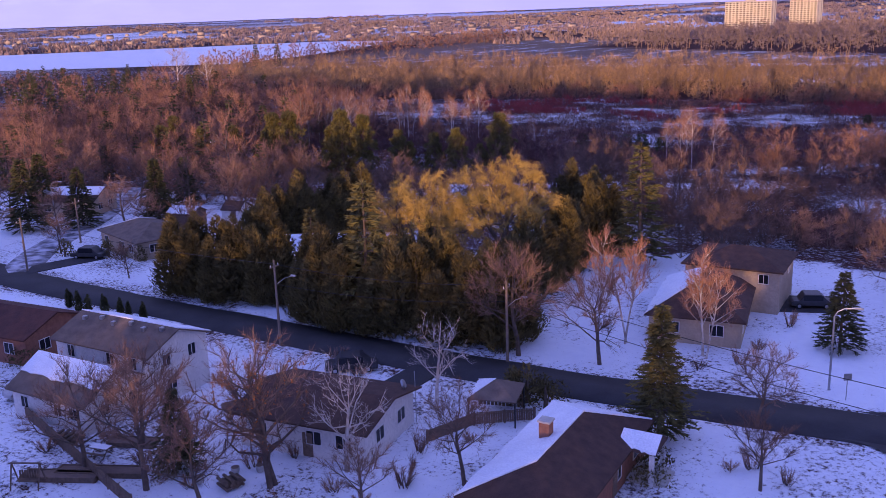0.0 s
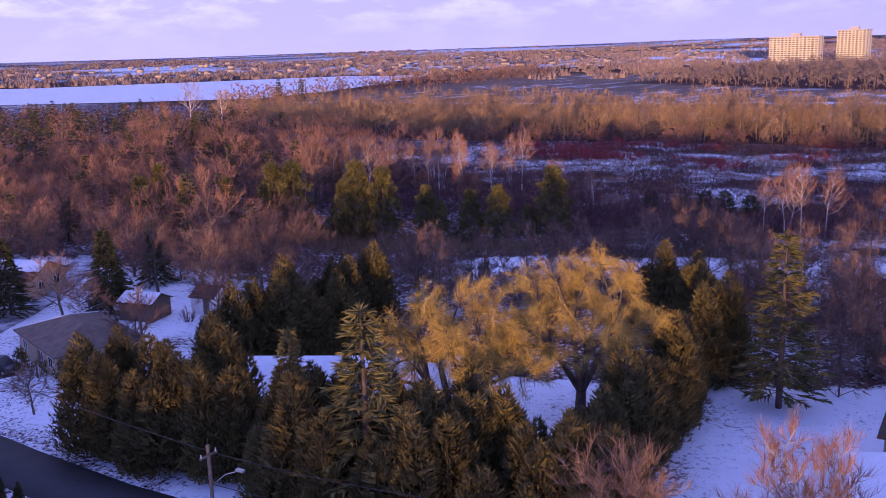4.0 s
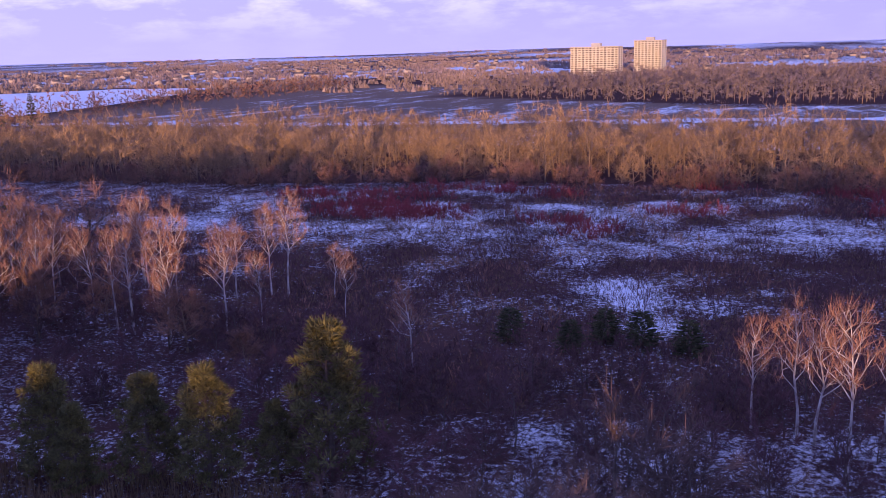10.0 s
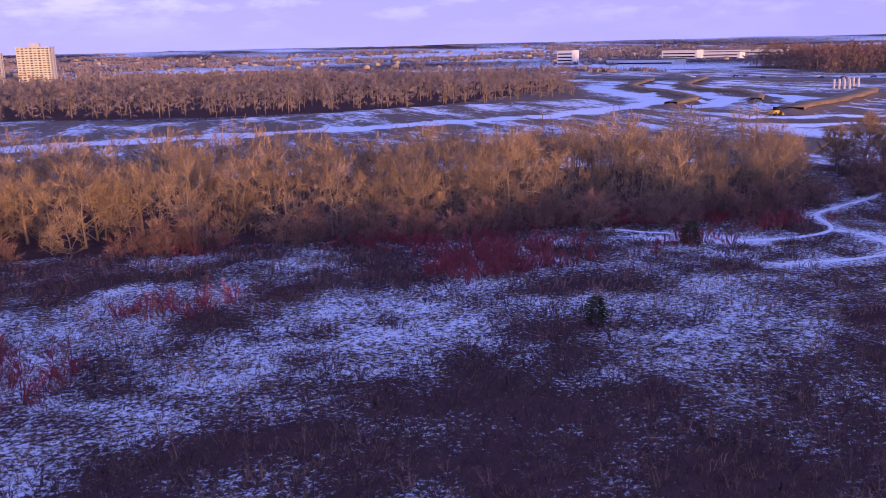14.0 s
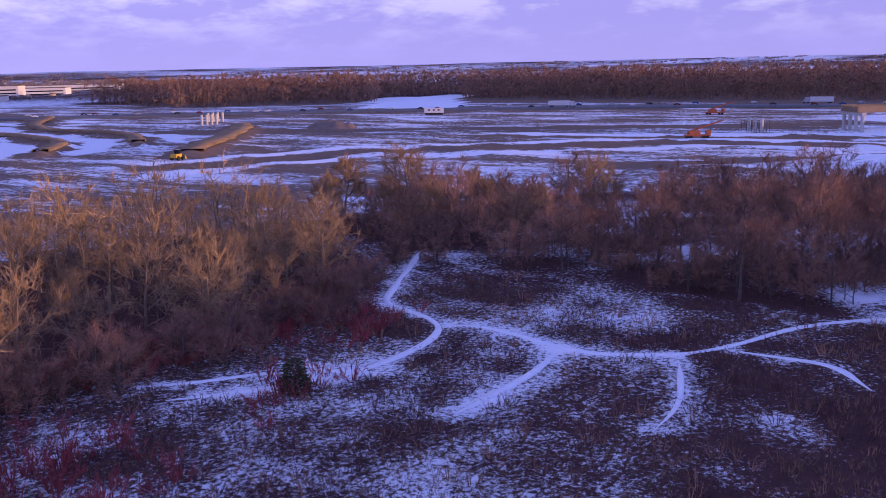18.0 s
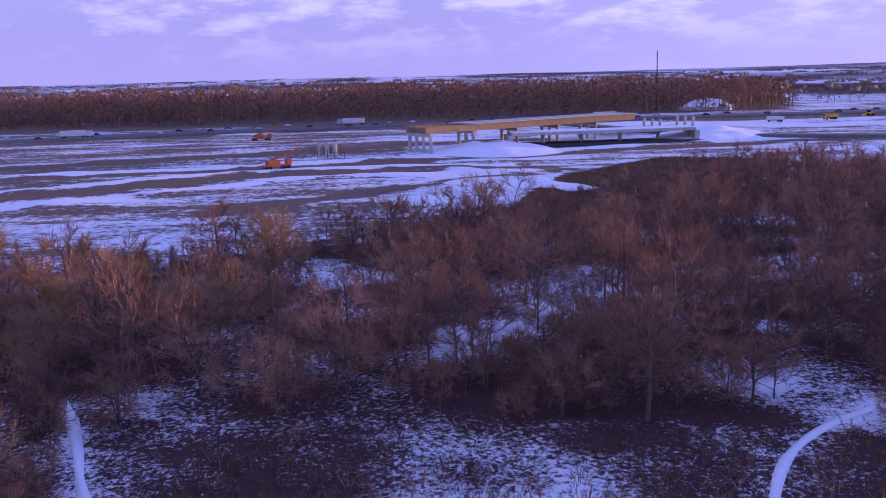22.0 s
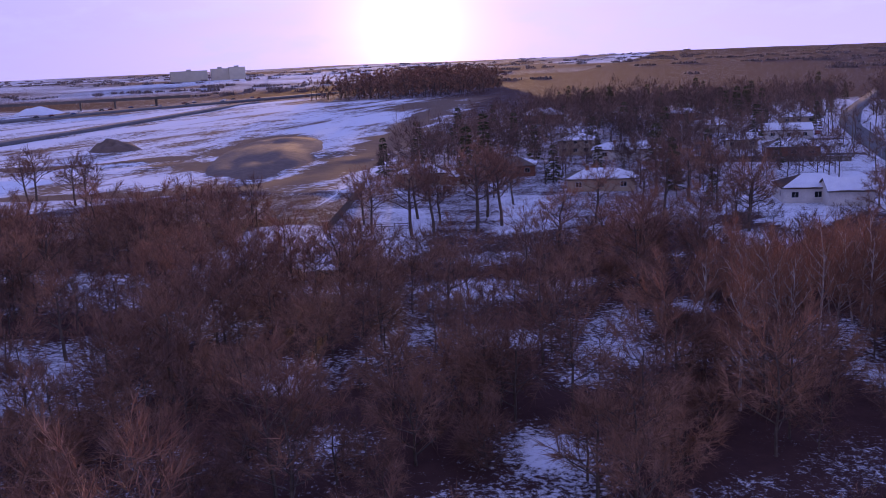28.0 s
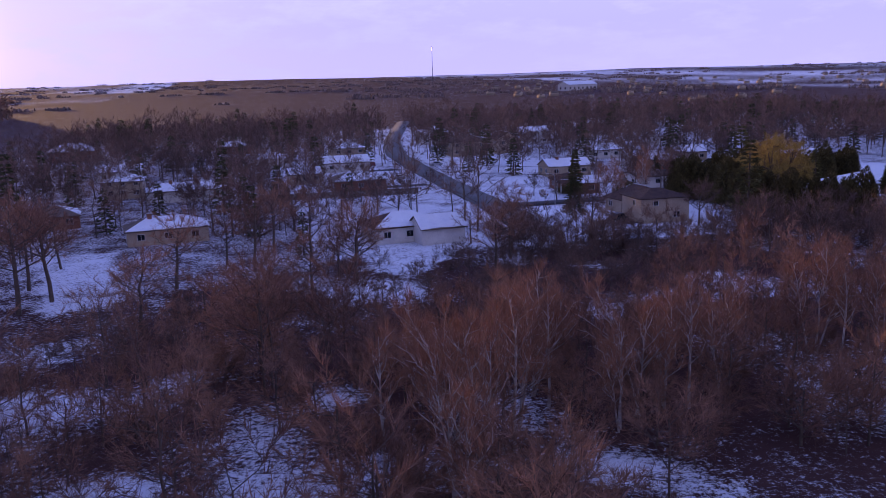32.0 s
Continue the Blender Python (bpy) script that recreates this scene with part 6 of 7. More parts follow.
house(-114.9, 125.6, 12, 3.4, 4.0, 2.2, 1.1, SIDING, ROOF_BROWN, "small white garden shed with dark door", name="garden_shed", openings=(), soffit=0.2)
house(-120.6, 119.6, 12, 5.0, 4.0, 2.2, 0.9, WOOD, ROOF_BROWN, "low brown garden shed with snowy roof", name="garden_shed", snow=("s",), soffit=0.25)
# beyond the thicket
house(24.8, 117.7, 8, 13, 9.5, 3.0, 2.2, SIDING, ROOF_BROWN, "pale grey bungalow with snow-streaked brown roof", hip=True, snow=("n",), openings=four_sides(13, 9.5, 1.6))
house(19.1, 122.7, 8, 8.4, 7.4, 2.9, 1.9, SIDING, ROOF_GREY, "pale grey garage wing with snow on its roof", snow=("n",), openings=[("w", 0, 1.6, 1.0, 0.9)], door=False, garage=0)
TOWN_HOUSES = (
    (22.6, 37.8, 5, 14, 10, 2.9, 2.1, BRICK, True, ("n", "w"), "brown brick bungalow with snowy hip roof"),
    (19.8, -14.0, 3, 15, 9, 2.9, 1.9, SIDING, False, ("n", "s"), "pale bungalow with snow-covered gable roof"),
    (-30.6, -50.0, 0, 14, 11, 5.4, 2.3, SIDING_TAN, True, ("w",), "brown two-storey house among bare trees"),
    (-47.0, -54.0, 90, 11, 9, 5.4, 2.4, SIDING_TAN, False, ("n",), "tan two-storey house with gabled roof"),
    (-31.7, -113.0, 5, 13, 10, 5.2, 2.2, SIDING, True, ("n", "e"), "pale two-storey house with snowy hip roof"),
    (68.7, 102.6, 8, 15, 9, 2.9, 1.9, SIDING_TAN, True, ("w", "n"), "tan bungalow with brown roof partly snowed"),
    (67.3, 39.7, 4, 21, 9, 2.9, 1.7, SIDING, True, ("n", "e"), "long pale bungalow with snowy roof"),
    (84.4, 26.6, 0, 10, 9, 4.6, 2.0, SIDING_TAN, True, ("n", "w"), "two-storey house with snow-covered hip roof"),
    (118.7, -109.0, 10, 18, 12, 4.0, 3.0, BRICK, True, ("n", "e", "w"), "large house under a snow-covered roof"),
    (103.0, 96.0, 8, 6, 5, 2.4, 1.3, SIDING, False, ("n",), "small white garage with snowy roof"),
    (35.4, 16.1, 5, 9, 7, 2.8, 1.6, SIDING_TAN, False, ("n", "s"), "small bungalow with snow-covered roof"),
    (115.3, 91.1, 12, 13, 9, 2.9, 1.9, SIDING_TAN, True, ("n",), "bungalow with snowy roof behind tall bare trees"),
    (94.7, 76.1, 8, 12, 9, 2.9, 1.8, BRICK, True, ("w",), "brick bungalow among bare trees"),
    (-111.3, 40.6, 0, 12, 9, 2.9, 1.9, SIDING, False, ("n",), "white house with snowy roof on the main road"),
    (-118.5, -62.8, 10, 13, 9, 3.0, 2.2, SIDING, False, ("n", "s"), "bungalow with bright snow-covered roof"),
    (-132.0, -171.5, 0, 15, 10, 3.0, 2.1, SIDING_TAN, True, ("n",), "bungalow with partly snowed brown roof"),
    (-143.3, -137.1, 20, 10, 9, 3.0, 2.6, SIDING_TAN, False, (), "tan house with steep brown roof"),
    (-40.2, 30.4, 2, 13, 9, 2.9, 1.8, SIDING_TAN, False, ("n",), "bungalow with snow on its back slope"),
    (-71.2, 26.1, 0, 14, 9, 2.9, 1.8, BRICK, True, ("n", "w"), "brick bungalow with snowy hip roof"),
    (-70.0, -14.5, 5, 12, 9, 2.9, 1.8, SIDING, False, ("n",), "white bungalow among garden trees"),
    (-91.3, 7.7, 0, 11, 8, 2.9, 1.8, SIDING_TAN, False, ("n",), "tan bungalow with snowy roof"),
    (42.2, -42.3, 6, 13, 9, 2.9, 1.9, SIDING, True, ("n",), "pale bungalow with snow-covered roof"),
    (55.0, -110.9, 0, 14, 10, 3.0, 2.0, BRICK, True, ("n", "e"), "brick house with snowy hip roof"),
    (11.4, -75.4, 4, 13, 9, 2.9, 1.9, SIDING_TAN, True, ("n", "w"), "tan bungalow with snowy roof by the street"),
    (91.2, -20.4, 8, 14, 9, 2.9, 1.8, SIDING, False, ("n",), "pale house with snow-covered roof"),
    (-175.2, 21.9, 0, 13, 9, 2.9, 1.9, SIDING, False, ("n",), "white house with snowy roof"),
    (-189.9, -54.6, 10, 13, 9, 2.9, 1.9, SIDING_TAN, True, ("n",), "tan house with snowy roof"),
    (-68.9, -87.1, 0, 13, 9, 5.2, 2.0, SIDING, False, ("n",), "pale two-storey house with snowy roof"),
)
for x, y, turn, w, d, e, rs, wm, hip, sn, lab in TOWN_HOUSES:
    rm = ROOF_BROWN if (int(x) % 2) else ROOF_GREY
    house(x, y, turn, w, d, e, rs, wm, rm, lab, hip=hip, snow=sn, openings=four_sides(w, d, 1.6) + (four_sides(w, d, 4.1, 1.0, 1.0) if e > 4.3 else []), chimney=(w * 0.2, 0.6) if int(y) % 3 == 0 else None)
house(655, 110, 62, 36, 22, 2.4, 6.0, SIDING, ROOF_GREY, "wide storage barn under a smooth snowy roof", hip=True, snow=("n", "s", "e", "w"), name="storage_barn", openings=(), door=False)
for x, y, turn, w, d, h, lab in ((516.1, 1236.6, -50, 90, 40, 7, "long white industrial hall beyond the trees"), (635.5, 1345.8, -50, 50, 30, 16, "pale office block on the horizon"), (725.6, 1384.9, -50, 60, 30, 11, "white industrial block on the horizon"), (855.2, 1504.4, -50, 150, 40, 12, "long pale warehouse on the horizon"), (446.3, 1317.2, -50, 22, 20, 20, "tall narrow grey block on the horizon")):
    hall = thing("industrial_building", pose(x, y, 0, 0, 0, turn), lab, "building", "far industrial buildings")
    part("wall", boxes((-w / 2, -d / 2, -1, w / 2, d / 2, h)), SIDING, hall)
    part("roof", boxes((-w / 2 - 0.4, -d / 2 - 0.4, h, w / 2 + 0.4, d / 2 + 0.4, h + 0.8)), ROOF_GREY, hall)
    for k in range(int(h / 4.5)):
        part("window_band", boxes((-w * 0.45, -d / 2 - 0.12, 2 + 4.2 * k, w * 0.45, -d / 2 + 0.1, 3.6 + 4.2 * k)), GLASS, hall)
house(-455.0, -1030.0, 25, 62, 22, 9, 5, SIDING, ROOF_GREY, "long pale school building far beyond the fields", name="school_building", snow=("n", "s"), openings=four_sides(62, 22, 4, 3, 3, 7), door=False)

# porch of the brick bungalow
porch = thing("porch", pose(-25.4, 70.0, 0), "small gabled entrance porch with white columns", "porch")
part("porch_roof", extrude_profile([(-1.7, 2.5), (1.7, 2.5), (0, 3.4)], -1.3, 1.6), ROOF_BROWN, porch)
part("roof_snow", slope_snow((-1.3, -1.7, 2.5), (1.6, -1.7, 2.5), (1.6, 0, 3.4), (-1.3, 0, 3.4), 0.01, 0.06, seed=4), SNOW, porch)
for sy in (-1.4, 1.4):
    part("column", boxes((1.1, sy - 0.17, -0.2, 1.44, sy + 0.17, 2.5), bevel=0.02), TRIM, porch, "square white column")
part("step", boxes((-1.0, -1.5, -0.2, 1.9, 1.5, 0.18), (1.9, -1.2, -0.2, 2.3, 1.2, 0.09)), CONCRETE, porch)

# gazebo
gaz = thing("gazebo", pose(-39.5, 74.4, 0, 0, 0, 14), "open garden gazebo with dark canopy and dusted snow", "gazebo")
part("canopy", solid([(-2.1, -2.1, 2.3), (2.1, -2.1, 2.3), (2.1, 2.1, 2.3), (-2.1, 2.1, 2.3), (0, 0, 3.4), (-2.1, -2.1, 2.2), (2.1, -2.1, 2.2), (2.1, 2.1, 2.2), (-2.1, 2.1, 2.2)], [(0, 1, 4), (1, 2, 4), (2, 3, 4), (3, 0, 4), (0, 5, 6, 1), (1, 6, 7, 2), (2, 7, 8, 3), (3, 8, 5, 0), (5, 8, 7, 6)]), ROOF_GREY, gaz)
part("canopy_snow", slope_snow((-2.1, 2.1, 2.3), (-2.1, -2.1, 2.3), (0, 0, 3.4), (0, 0, 3.4), 0.01, 0.06, seed=8), SNOW, gaz)
for px in (-2, 2):
    for py in (-2, 2):
        part("post", boxes((px - 0.06, py - 0.06, -0.3, px + 0.06, py + 0.06, 2.3)), DARK_METAL, gaz)
part("hedge_panel", boxes(*[(-2 + 0.34 * k, 2.0, 0.0, -1.75 + 0.34 * k, 2.06, 1.2) for k in range(12)]), WOOD, gaz)


# ---- poles, lamps, wires ----
def utility_pole(x, y, h, label="weathered wooden utility pole", lamp=None):
    root = thing("utility_pole", pose(x, y, 0), label, "utility pole", "poles along the street")
    part("shaft", rods(((0, 0, -0.5), (0, 0, h), 0.16, 0.11), n=9), POLE_WOOD, root)
    part("crossarm", boxes((-0.06, -0.7, h - 0.75, 0.06, 0.7, h - 0.63)), POLE_WOOD, root)
    for sy in (-0.6, 0, 0.6):
        part("insulator", rods(((0, sy, h - 0.63), (0, sy, h - 0.42), 0.05, 0.035), n=7), TRIM, root)
    if lamp:
        dx, dy = lamp
        arm = part("lamp_arm", rods(((0, 0, h - 2.7), (dx * 0.5, dy * 0.5, h - 2.0), 0.035), ((dx * 0.5, dy * 0.5, h - 2.0), (dx, dy, h - 1.75), 0.035), n=6), STEEL, root)
        part("lamp_head", boxes((dx - 0.32, dy - 0.14, h - 1.85, dx + 0.32, dy + 0.14, h - 1.68), bevel=0.05), STEEL, arm)
    return root


utility_pole(-44.0, 85.9, 8.4, lamp=(1.4, 1.0))
utility_pole(-68.0, 80.1, 9.4, lamp=(1.6, 1.0))
utility_pole(-120.9, 88.5, 7.8)
utility_pole(-108.8, 109.1, 7.8)
utility_pole(-128.0, 103.5, 7.2)
utility_pole(-146.3, 154.0, 9.0)
for x, y in ((0.9, 70.9), (2.7, 40.9), (2.8, 9.9), (1.6, -26.4), (0.0, -66.4)):
    utility_pole(x, y, 9.0)


def street_lamp(x, y, h, dx, dy):
    root = thing("street_lamp", pose(x, y, 0), "galvanised street lamp with a curved arm", "street lamp", "street lamps")
    part("mast", rods(((0, 0, -0.4), (0, 0, h - 0.8), 0.11, 0.075), n=9), STEEL, root)
    seg = [(0, 0, h - 0.8), (dx * 0.12, dy * 0.12, h - 0.35), (dx * 0.4, dy * 0.4, h - 0.05), (dx, dy, h)]
    part("arm", rods(*[(seg[i], seg[i + 1], 0.05) for i in range(3)], n=7), STEEL, root)
    part("lamp_head", boxes((dx - 0.35, dy - 0.15, h - 0.08, dx + 0.35, dy + 0.15, h + 0.1), bevel=0.05), STEEL, root)
    return root


street_lamp(-15.1, 92.0, 7.7, 1.9, 0.5)
street_lamp(-139.2, 107.8, 8.4, 1.8, 0.5)
street_lamp(1.6, 53.2, 7.7, -1.9, 0)


def wire(p, q, sag, r=0.03):
    p, q = np.array(p), np.array(q)
    t = np.linspace(0, 1, 13)[:, None]
    pts = p + (q - p) * t - np.array([0, 0, sag]) * 4 * t * (1 - t)
    side = np.cross(q - p, (0, 0, 1))
    side = side / np.linalg.norm(side)
    up = np.array([0, 0, 1.0])
    v = np.concatenate([pts + side * r, pts + up * r, pts - side * r, pts - up * r])
    f = []
    for i in range(12):
        for a, b in ((0, 1), (1, 2), (2, 3), (3, 0)):
            f += [(a * 13 + i, b * 13 + i, b * 13 + i + 1), (a * 13 + i, b * 13 + i + 1, a * 13 + i + 1)]
    return tagged(new("overhead_wire", tri_mesh("overhead_wire", v, f, [DARK_METAL])), "thin dark overhead wire between utility poles", "wire", "overhead wires")


for a, b in (((-44.0, 85.9, 8.0), (-68.0, 80.1, 9.0)), ((-68.0, 80.1, 9.0), (-120.9, 88.5, 7.4)), ((-44.0, 85.9, 8.0), (0.9, 70.9, 8.6)), ((-44.0, 85.9, 6.3), (-68.0, 80.1, 6.8)), ((-44.0, 85.9, 6.3), (0.9, 70.9, 6.6)), ((0.9, 70.9, 8.6), (2.7, 40.9, 8.6)), ((2.7, 40.9, 8.6), (2.8, 9.9, 8.6)), ((2.8, 9.9, 8.6), (1.6, -26.4, 8.6))):
    wire(a, b, 0.7)


# ---- fences ----
BOARDS = {}


def fence(points, h, label, mat=WOOD, gap=2.4, board=True):
    root = thing("fence", Matrix(), label, "fence")
    posts, rails = [], []
    for (x0, y0), (x1, y1) in zip(points[:-1], points[1:]):
        n = max(1, round(math.hypot(x1 - x0, y1 - y0) / gap))
        for i in range(n + 1):
            x, y = x0 + (x1 - x0) * i / n, y0 + (y1 - y0) * i / n
            part("post", boxes((-0.06, -0.06, -0.3, 0.06, 0.06, h + 0.08)), mat, root, at=pose(x, y, 0))
        a = math.degrees(math.atan2(y1 - y0, x1 - x0))
        for i in range(n):
            x, y = x0 + (x1 - x0) * (i + 0.5) / n, y0 + (y1 - y0) * (i + 0.5) / n
            seg = math.hypot(x1 - x0, y1 - y0) / n
            if board:
                if h not in BOARDS:
                    BOARDS[h] = data_of("board", boxes((-0.09, -0.02, 0.05, 0.09, 0.02, h)), mat)
                k = int(seg / 0.2)
                for j in range(k):
                    off = (j + 0.5) / k * seg - seg / 2
                    part("board", BOARDS[h], None, root, at=pose(x + off * math.cos(radians(a)), y + off * math.sin(radians(a)), random.uniform(-0.03, 0.02), 0, 0, a))
                part("rail", boxes((-seg / 2, 0.02, h * 0.75, seg / 2, 0.06, h * 0.75 + 0.09)), mat, root, at=pose(x, y, 0, 0, 0, a))
            else:
                part("rail", boxes((-seg / 2, -0.03, h - 0.12, seg / 2, 0.03, h - 0.02), (-seg / 2, -0.03, h * 0.45, seg / 2, 0.03, h * 0.45 + 0.1)), mat, root, at=pose(x, y, 0, 0, 0, a))
    return root


fence([(-42.3, 67.3), (-40.4, 71.9), (-36.2, 75.0)], 1.1, "low wooden fence between snowy gardens")
fence([(-34.1, 76.9), (-25.8, 76.0)], 0.9, "low rail fence on the snowy verge", board=False)
fence([(113.1, 157.2), (118.8, 134.1), (127.4, 100.7)], 1.8, "tall board fence round a snowy garden")
fence([(113.1, 157.2), (98.7, 153.5)], 1.0, "low rail fence at the garden's end", board=False)
fence([(9.1, 55.1), (28.9, 54.1), (49.4, 52.9)], 1.6, "weathered board fence behind a hedge")
fence([(-77.5, 56.0), (-64.3, 51.7), (-56.1, 49.0)], 1.2, "dark board fence in a snowy garden")


# ---- cars ----
def car(x, y, z, turn, paint, label, long=4.5, tall=1.45, wide=1.75, group="", name="car", detail=True):
    root = thing(name, pose(x, y, z, 0, 0, turn), label, "car", group)
    h = long / 2
    prof = [(-h, 0.35), (-h, 0.75), (-h + 0.25, 0.9), (-h * 0.62, 0.95), (-h * 0.40, tall), (h * 0.35, tall), (h * 0.72, 0.92), (h - 0.1, 0.8), (h, 0.6), (h, 0.35)]
    bm = extrude_profile(prof, -wide / 2, wide / 2)
    bmesh.ops.rotate(bm, verts=bm.verts, cent=(0, 0, 0), matrix=Matrix.Rotation(radians(-90), 3, "Z"))
    bmesh.ops.bevel(bm, geom=list(bm.edges), offset=0.06, segments=1, affect="EDGES")
    part("body", bm, paint, root)
    if detail:
        for sy in (-1, 1):
            part("side_window", boxes((-h * 0.45, sy * wide / 2 - 0.01, 0.98, h * 0.45, sy * wide / 2 + 0.012, tall - 0.12)), GLASS, root)
    for sx in (-0.62, 0.62):
        for sy in (-1, 1):
            wh = part("wheel", rods(((sx * h, sy * (wide / 2 - 0.2), 0.33), (sx * h, sy * (wide / 2 + 0.01), 0.33), 0.33), n=12), RUBBER, root)
            if detail:
                part("rim", rods(((sx * h, sy * (wide / 2 + 0.01), 0.33), (sx * h, sy * (wide / 2 + 0.025), 0.33), 0.2), n=10), STEEL, wh)
    return root


PAINTS = [material(n + "_car_paint", c, rough=0.35, scale=2) for n, c in (("silver", (0.45, 0.45, 0.47)), ("white", (0.7, 0.7, 0.7)), ("dark_grey", (0.05, 0.05, 0.055)), ("dark_red", (0.18, 0.03, 0.03)), ("blue", (0.05, 0.08, 0.2)))]
car(-20.0, 115.5, 0, 20, PAINTS[2], "dark grey sport utility vehicle parked on a driveway", 4.7, 1.7, 1.85)
car(-57.0, 77.6, 0, 35, PAINTS[2], "dark pickup truck parked beside a snowy verge", 5.2, 1.75, 1.9)
car(-81.6, 59.6, 0, 80, PAINTS[0], "silver car parked beside a white house")
car(-118.5, 97.3, 0, 20, PAINTS[2], "dark pickup parked on a snowy driveway", 5.2, 1.75, 1.9)
car(7.8, 19.5, 0, 3, PAINTS[1], "white car parked on a snowy driveway")
car(-11.2, -14.8, 0, 3, PAINTS[0], "silver car parked by the street")
car(9.1, -24.1, 0, 88, PAINTS[3], "dark red car parked by the street")


def along(line, dist):
    for (x0, y0), (x1, y1) in zip(line[:-1], line[1:]):
        s = math.hypot(x1 - x0, y1 - y0)
        if dist <= s:
            return x0 + (x1 - x0) * dist / s, y0 + (y1 - y0) * dist / s, math.degrees(math.atan2(y1 - y0, x1 - x0))
        dist -= s
    return None


rc = random.Random(12)
hw_total = sum(math.hypot(b[0] - a[0], b[1] - a[1]) for a, b in zip(HIGHWAY[:-1], HIGHWAY[1:]))
proto = {}
for k in range(90):
    spot = along(HIGHWAY, 420 + (hw_total - 520) * (k + rc.uniform(0, 0.7)) / 90)
    if not spot:
        continue
    x, y, a = spot
    lane = rc.choice((-11, -7.5, 7.5, 11))
    px, py = x - math.sin(radians(a)) * lane, y + math.cos(radians(a)) * lane
    key = k % 5
    m = pose(px, py, 1.45, 0, 0, a + (180 if lane > 0 else 0))
    if key not in proto:
        proto[key] = car(px, py, 1.45, a, PAINTS[key], "small car on the distant highway", group="highway traffic", detail=False)
    else:
        copy_thing(proto[key], m)


def truck(x, y, z, turn, paint, label):
    root = thing("truck", pose(x, y, z, 0, 0, turn), label, "truck", "highway traffic")
    part("trailer", boxes((-9, -1.3, 1.1, 5, 1.3, 4.1), bevel=0.06), TRIM, root, "long white trailer")
    part("cab", boxes((5.4, -1.25, 0.6, 8.2, 1.25, 3.6), (8.2, -1.1, 0.6, 9.2, 1.1, 1.9), bevel=0.15), paint, root)
    part("windscreen", boxes((8.19, -1.05, 2.1, 8.23, 1.05, 3.2)), GLASS, root)
    for wx in (-7.6, -6.3, 3.4, 5.9, 8.2):
        for sy in (-1.15, 1.15):
            part("wheel", rods(((wx, sy - 0.18, 0.52), (wx, sy + 0.18, 0.52), 0.52), n=12), RUBBER, root)
    return root


for dist, lane, pt in ((800, -9, 1), (960, 9, 0), (1120, -9, 3), (1400, 9, 1), (1480, -9, 4)):
    x, y, a = along(HIGHWAY, dist)
    truck(x - math.sin(radians(a)) * lane, y + math.cos(radians(a)) * lane, 1.45, a + (180 if lane > 0 else 0), PAINTS[pt], "articulated truck with a white trailer on the highway")
# ---- bridge works ----
A, B = Vector((352, 312, 0)), Vector((417, 217, 0))
ax = (B - A).normalized()
turn_b = math.degrees(math.atan2(ax.y, ax.x))


def bent(x, y, turn, n, spacing, h, label, cap=True, mat=CONCRETE):
    root = thing("bridge_pier", pose(x, y, 0, 0, 0, turn), label, "bridge pier", "bridge piers")
    for k in range(n):
        off = (k - (n - 1) / 2) * spacing
        part("column", rods(((0, off, -0.5), (0, off, h), 0.75, 0.75), n=12), mat, root)
    if cap:
        part("cap_beam", boxes((-0.9, -(n - 1) / 2 * spacing - 1.3, h, 0.9, (n - 1) / 2 * spacing + 1.3, h + 1.4), bevel=0.05), mat, root)
    return root


bent(A.x, A.y, turn_b, 4, 5.2, 6.5, "row of four round concrete columns under a cap beam")
for k in range(1, 5):
    p = A + (B - A) * (k / 5)
    bent(p.x, p.y, turn_b, 3, 5.2, 6.5, "concrete columns carrying bridge girders")
for x, y in ((432, 200), (447, 180)):
    bent(x, y, turn_b, 3, 5.2, 6.8, "row of bare concrete bridge columns", cap=False)
bridge = thing("bridge_girders", pose(A.x, A.y, 7.9, 0, 0, turn_b), "long ochre steel girders laid over concrete piers", "bridge")
blen = (B - A).length
for k in range(5):
    off = (k - 2) * 3.6
    part("girder", boxes((-2, off - 0.08, 0.1, blen, off + 0.08, 2.6), (-2, off - 0.45, 0.0, blen, off + 0.45, 0.1), (-2, off - 0.4, 2.6, blen, off + 0.4, 2.7)), GIRDER, bridge)
part("deck_form", boxes((20, -9, 2.72, blen, 9, 2.95)), CONCRETE, bridge, "bare concrete deck")
C, D = Vector((368.0, 268.6, 0)), Vector((373.8, 202.3, 0))
t2 = math.degrees(math.atan2((D - C).y, (D - C).x))
over = thing("overpass", pose(C.x, C.y, 0, 0, 0, t2), "low concrete overpass with a snow-covered deck", "bridge")
ln = (D - C).length
part("deck", boxes((-6, -7, 5.0, ln + 6, 7, 6.2), bevel=0.05), CONCRETE, over)
part("deck_snow", boxes((-6, -6.6, 6.21, ln + 6, 6.6, 6.35)), SNOW, over)
for k in range(4):
    part("column", rods(((ln * (k + 0.5) / 4, 0, -0.5), (ln * (k + 0.5) / 4, 0, 5.0), 0.8), n=12), CONCRETE, over)
for x0, x1 in ((-7.5, -5.5), (ln + 5.5, ln + 7.5)):
    part("abutment", boxes((x0, -7, -0.5, x1, 7, 5.0)), CONCRETE, over)


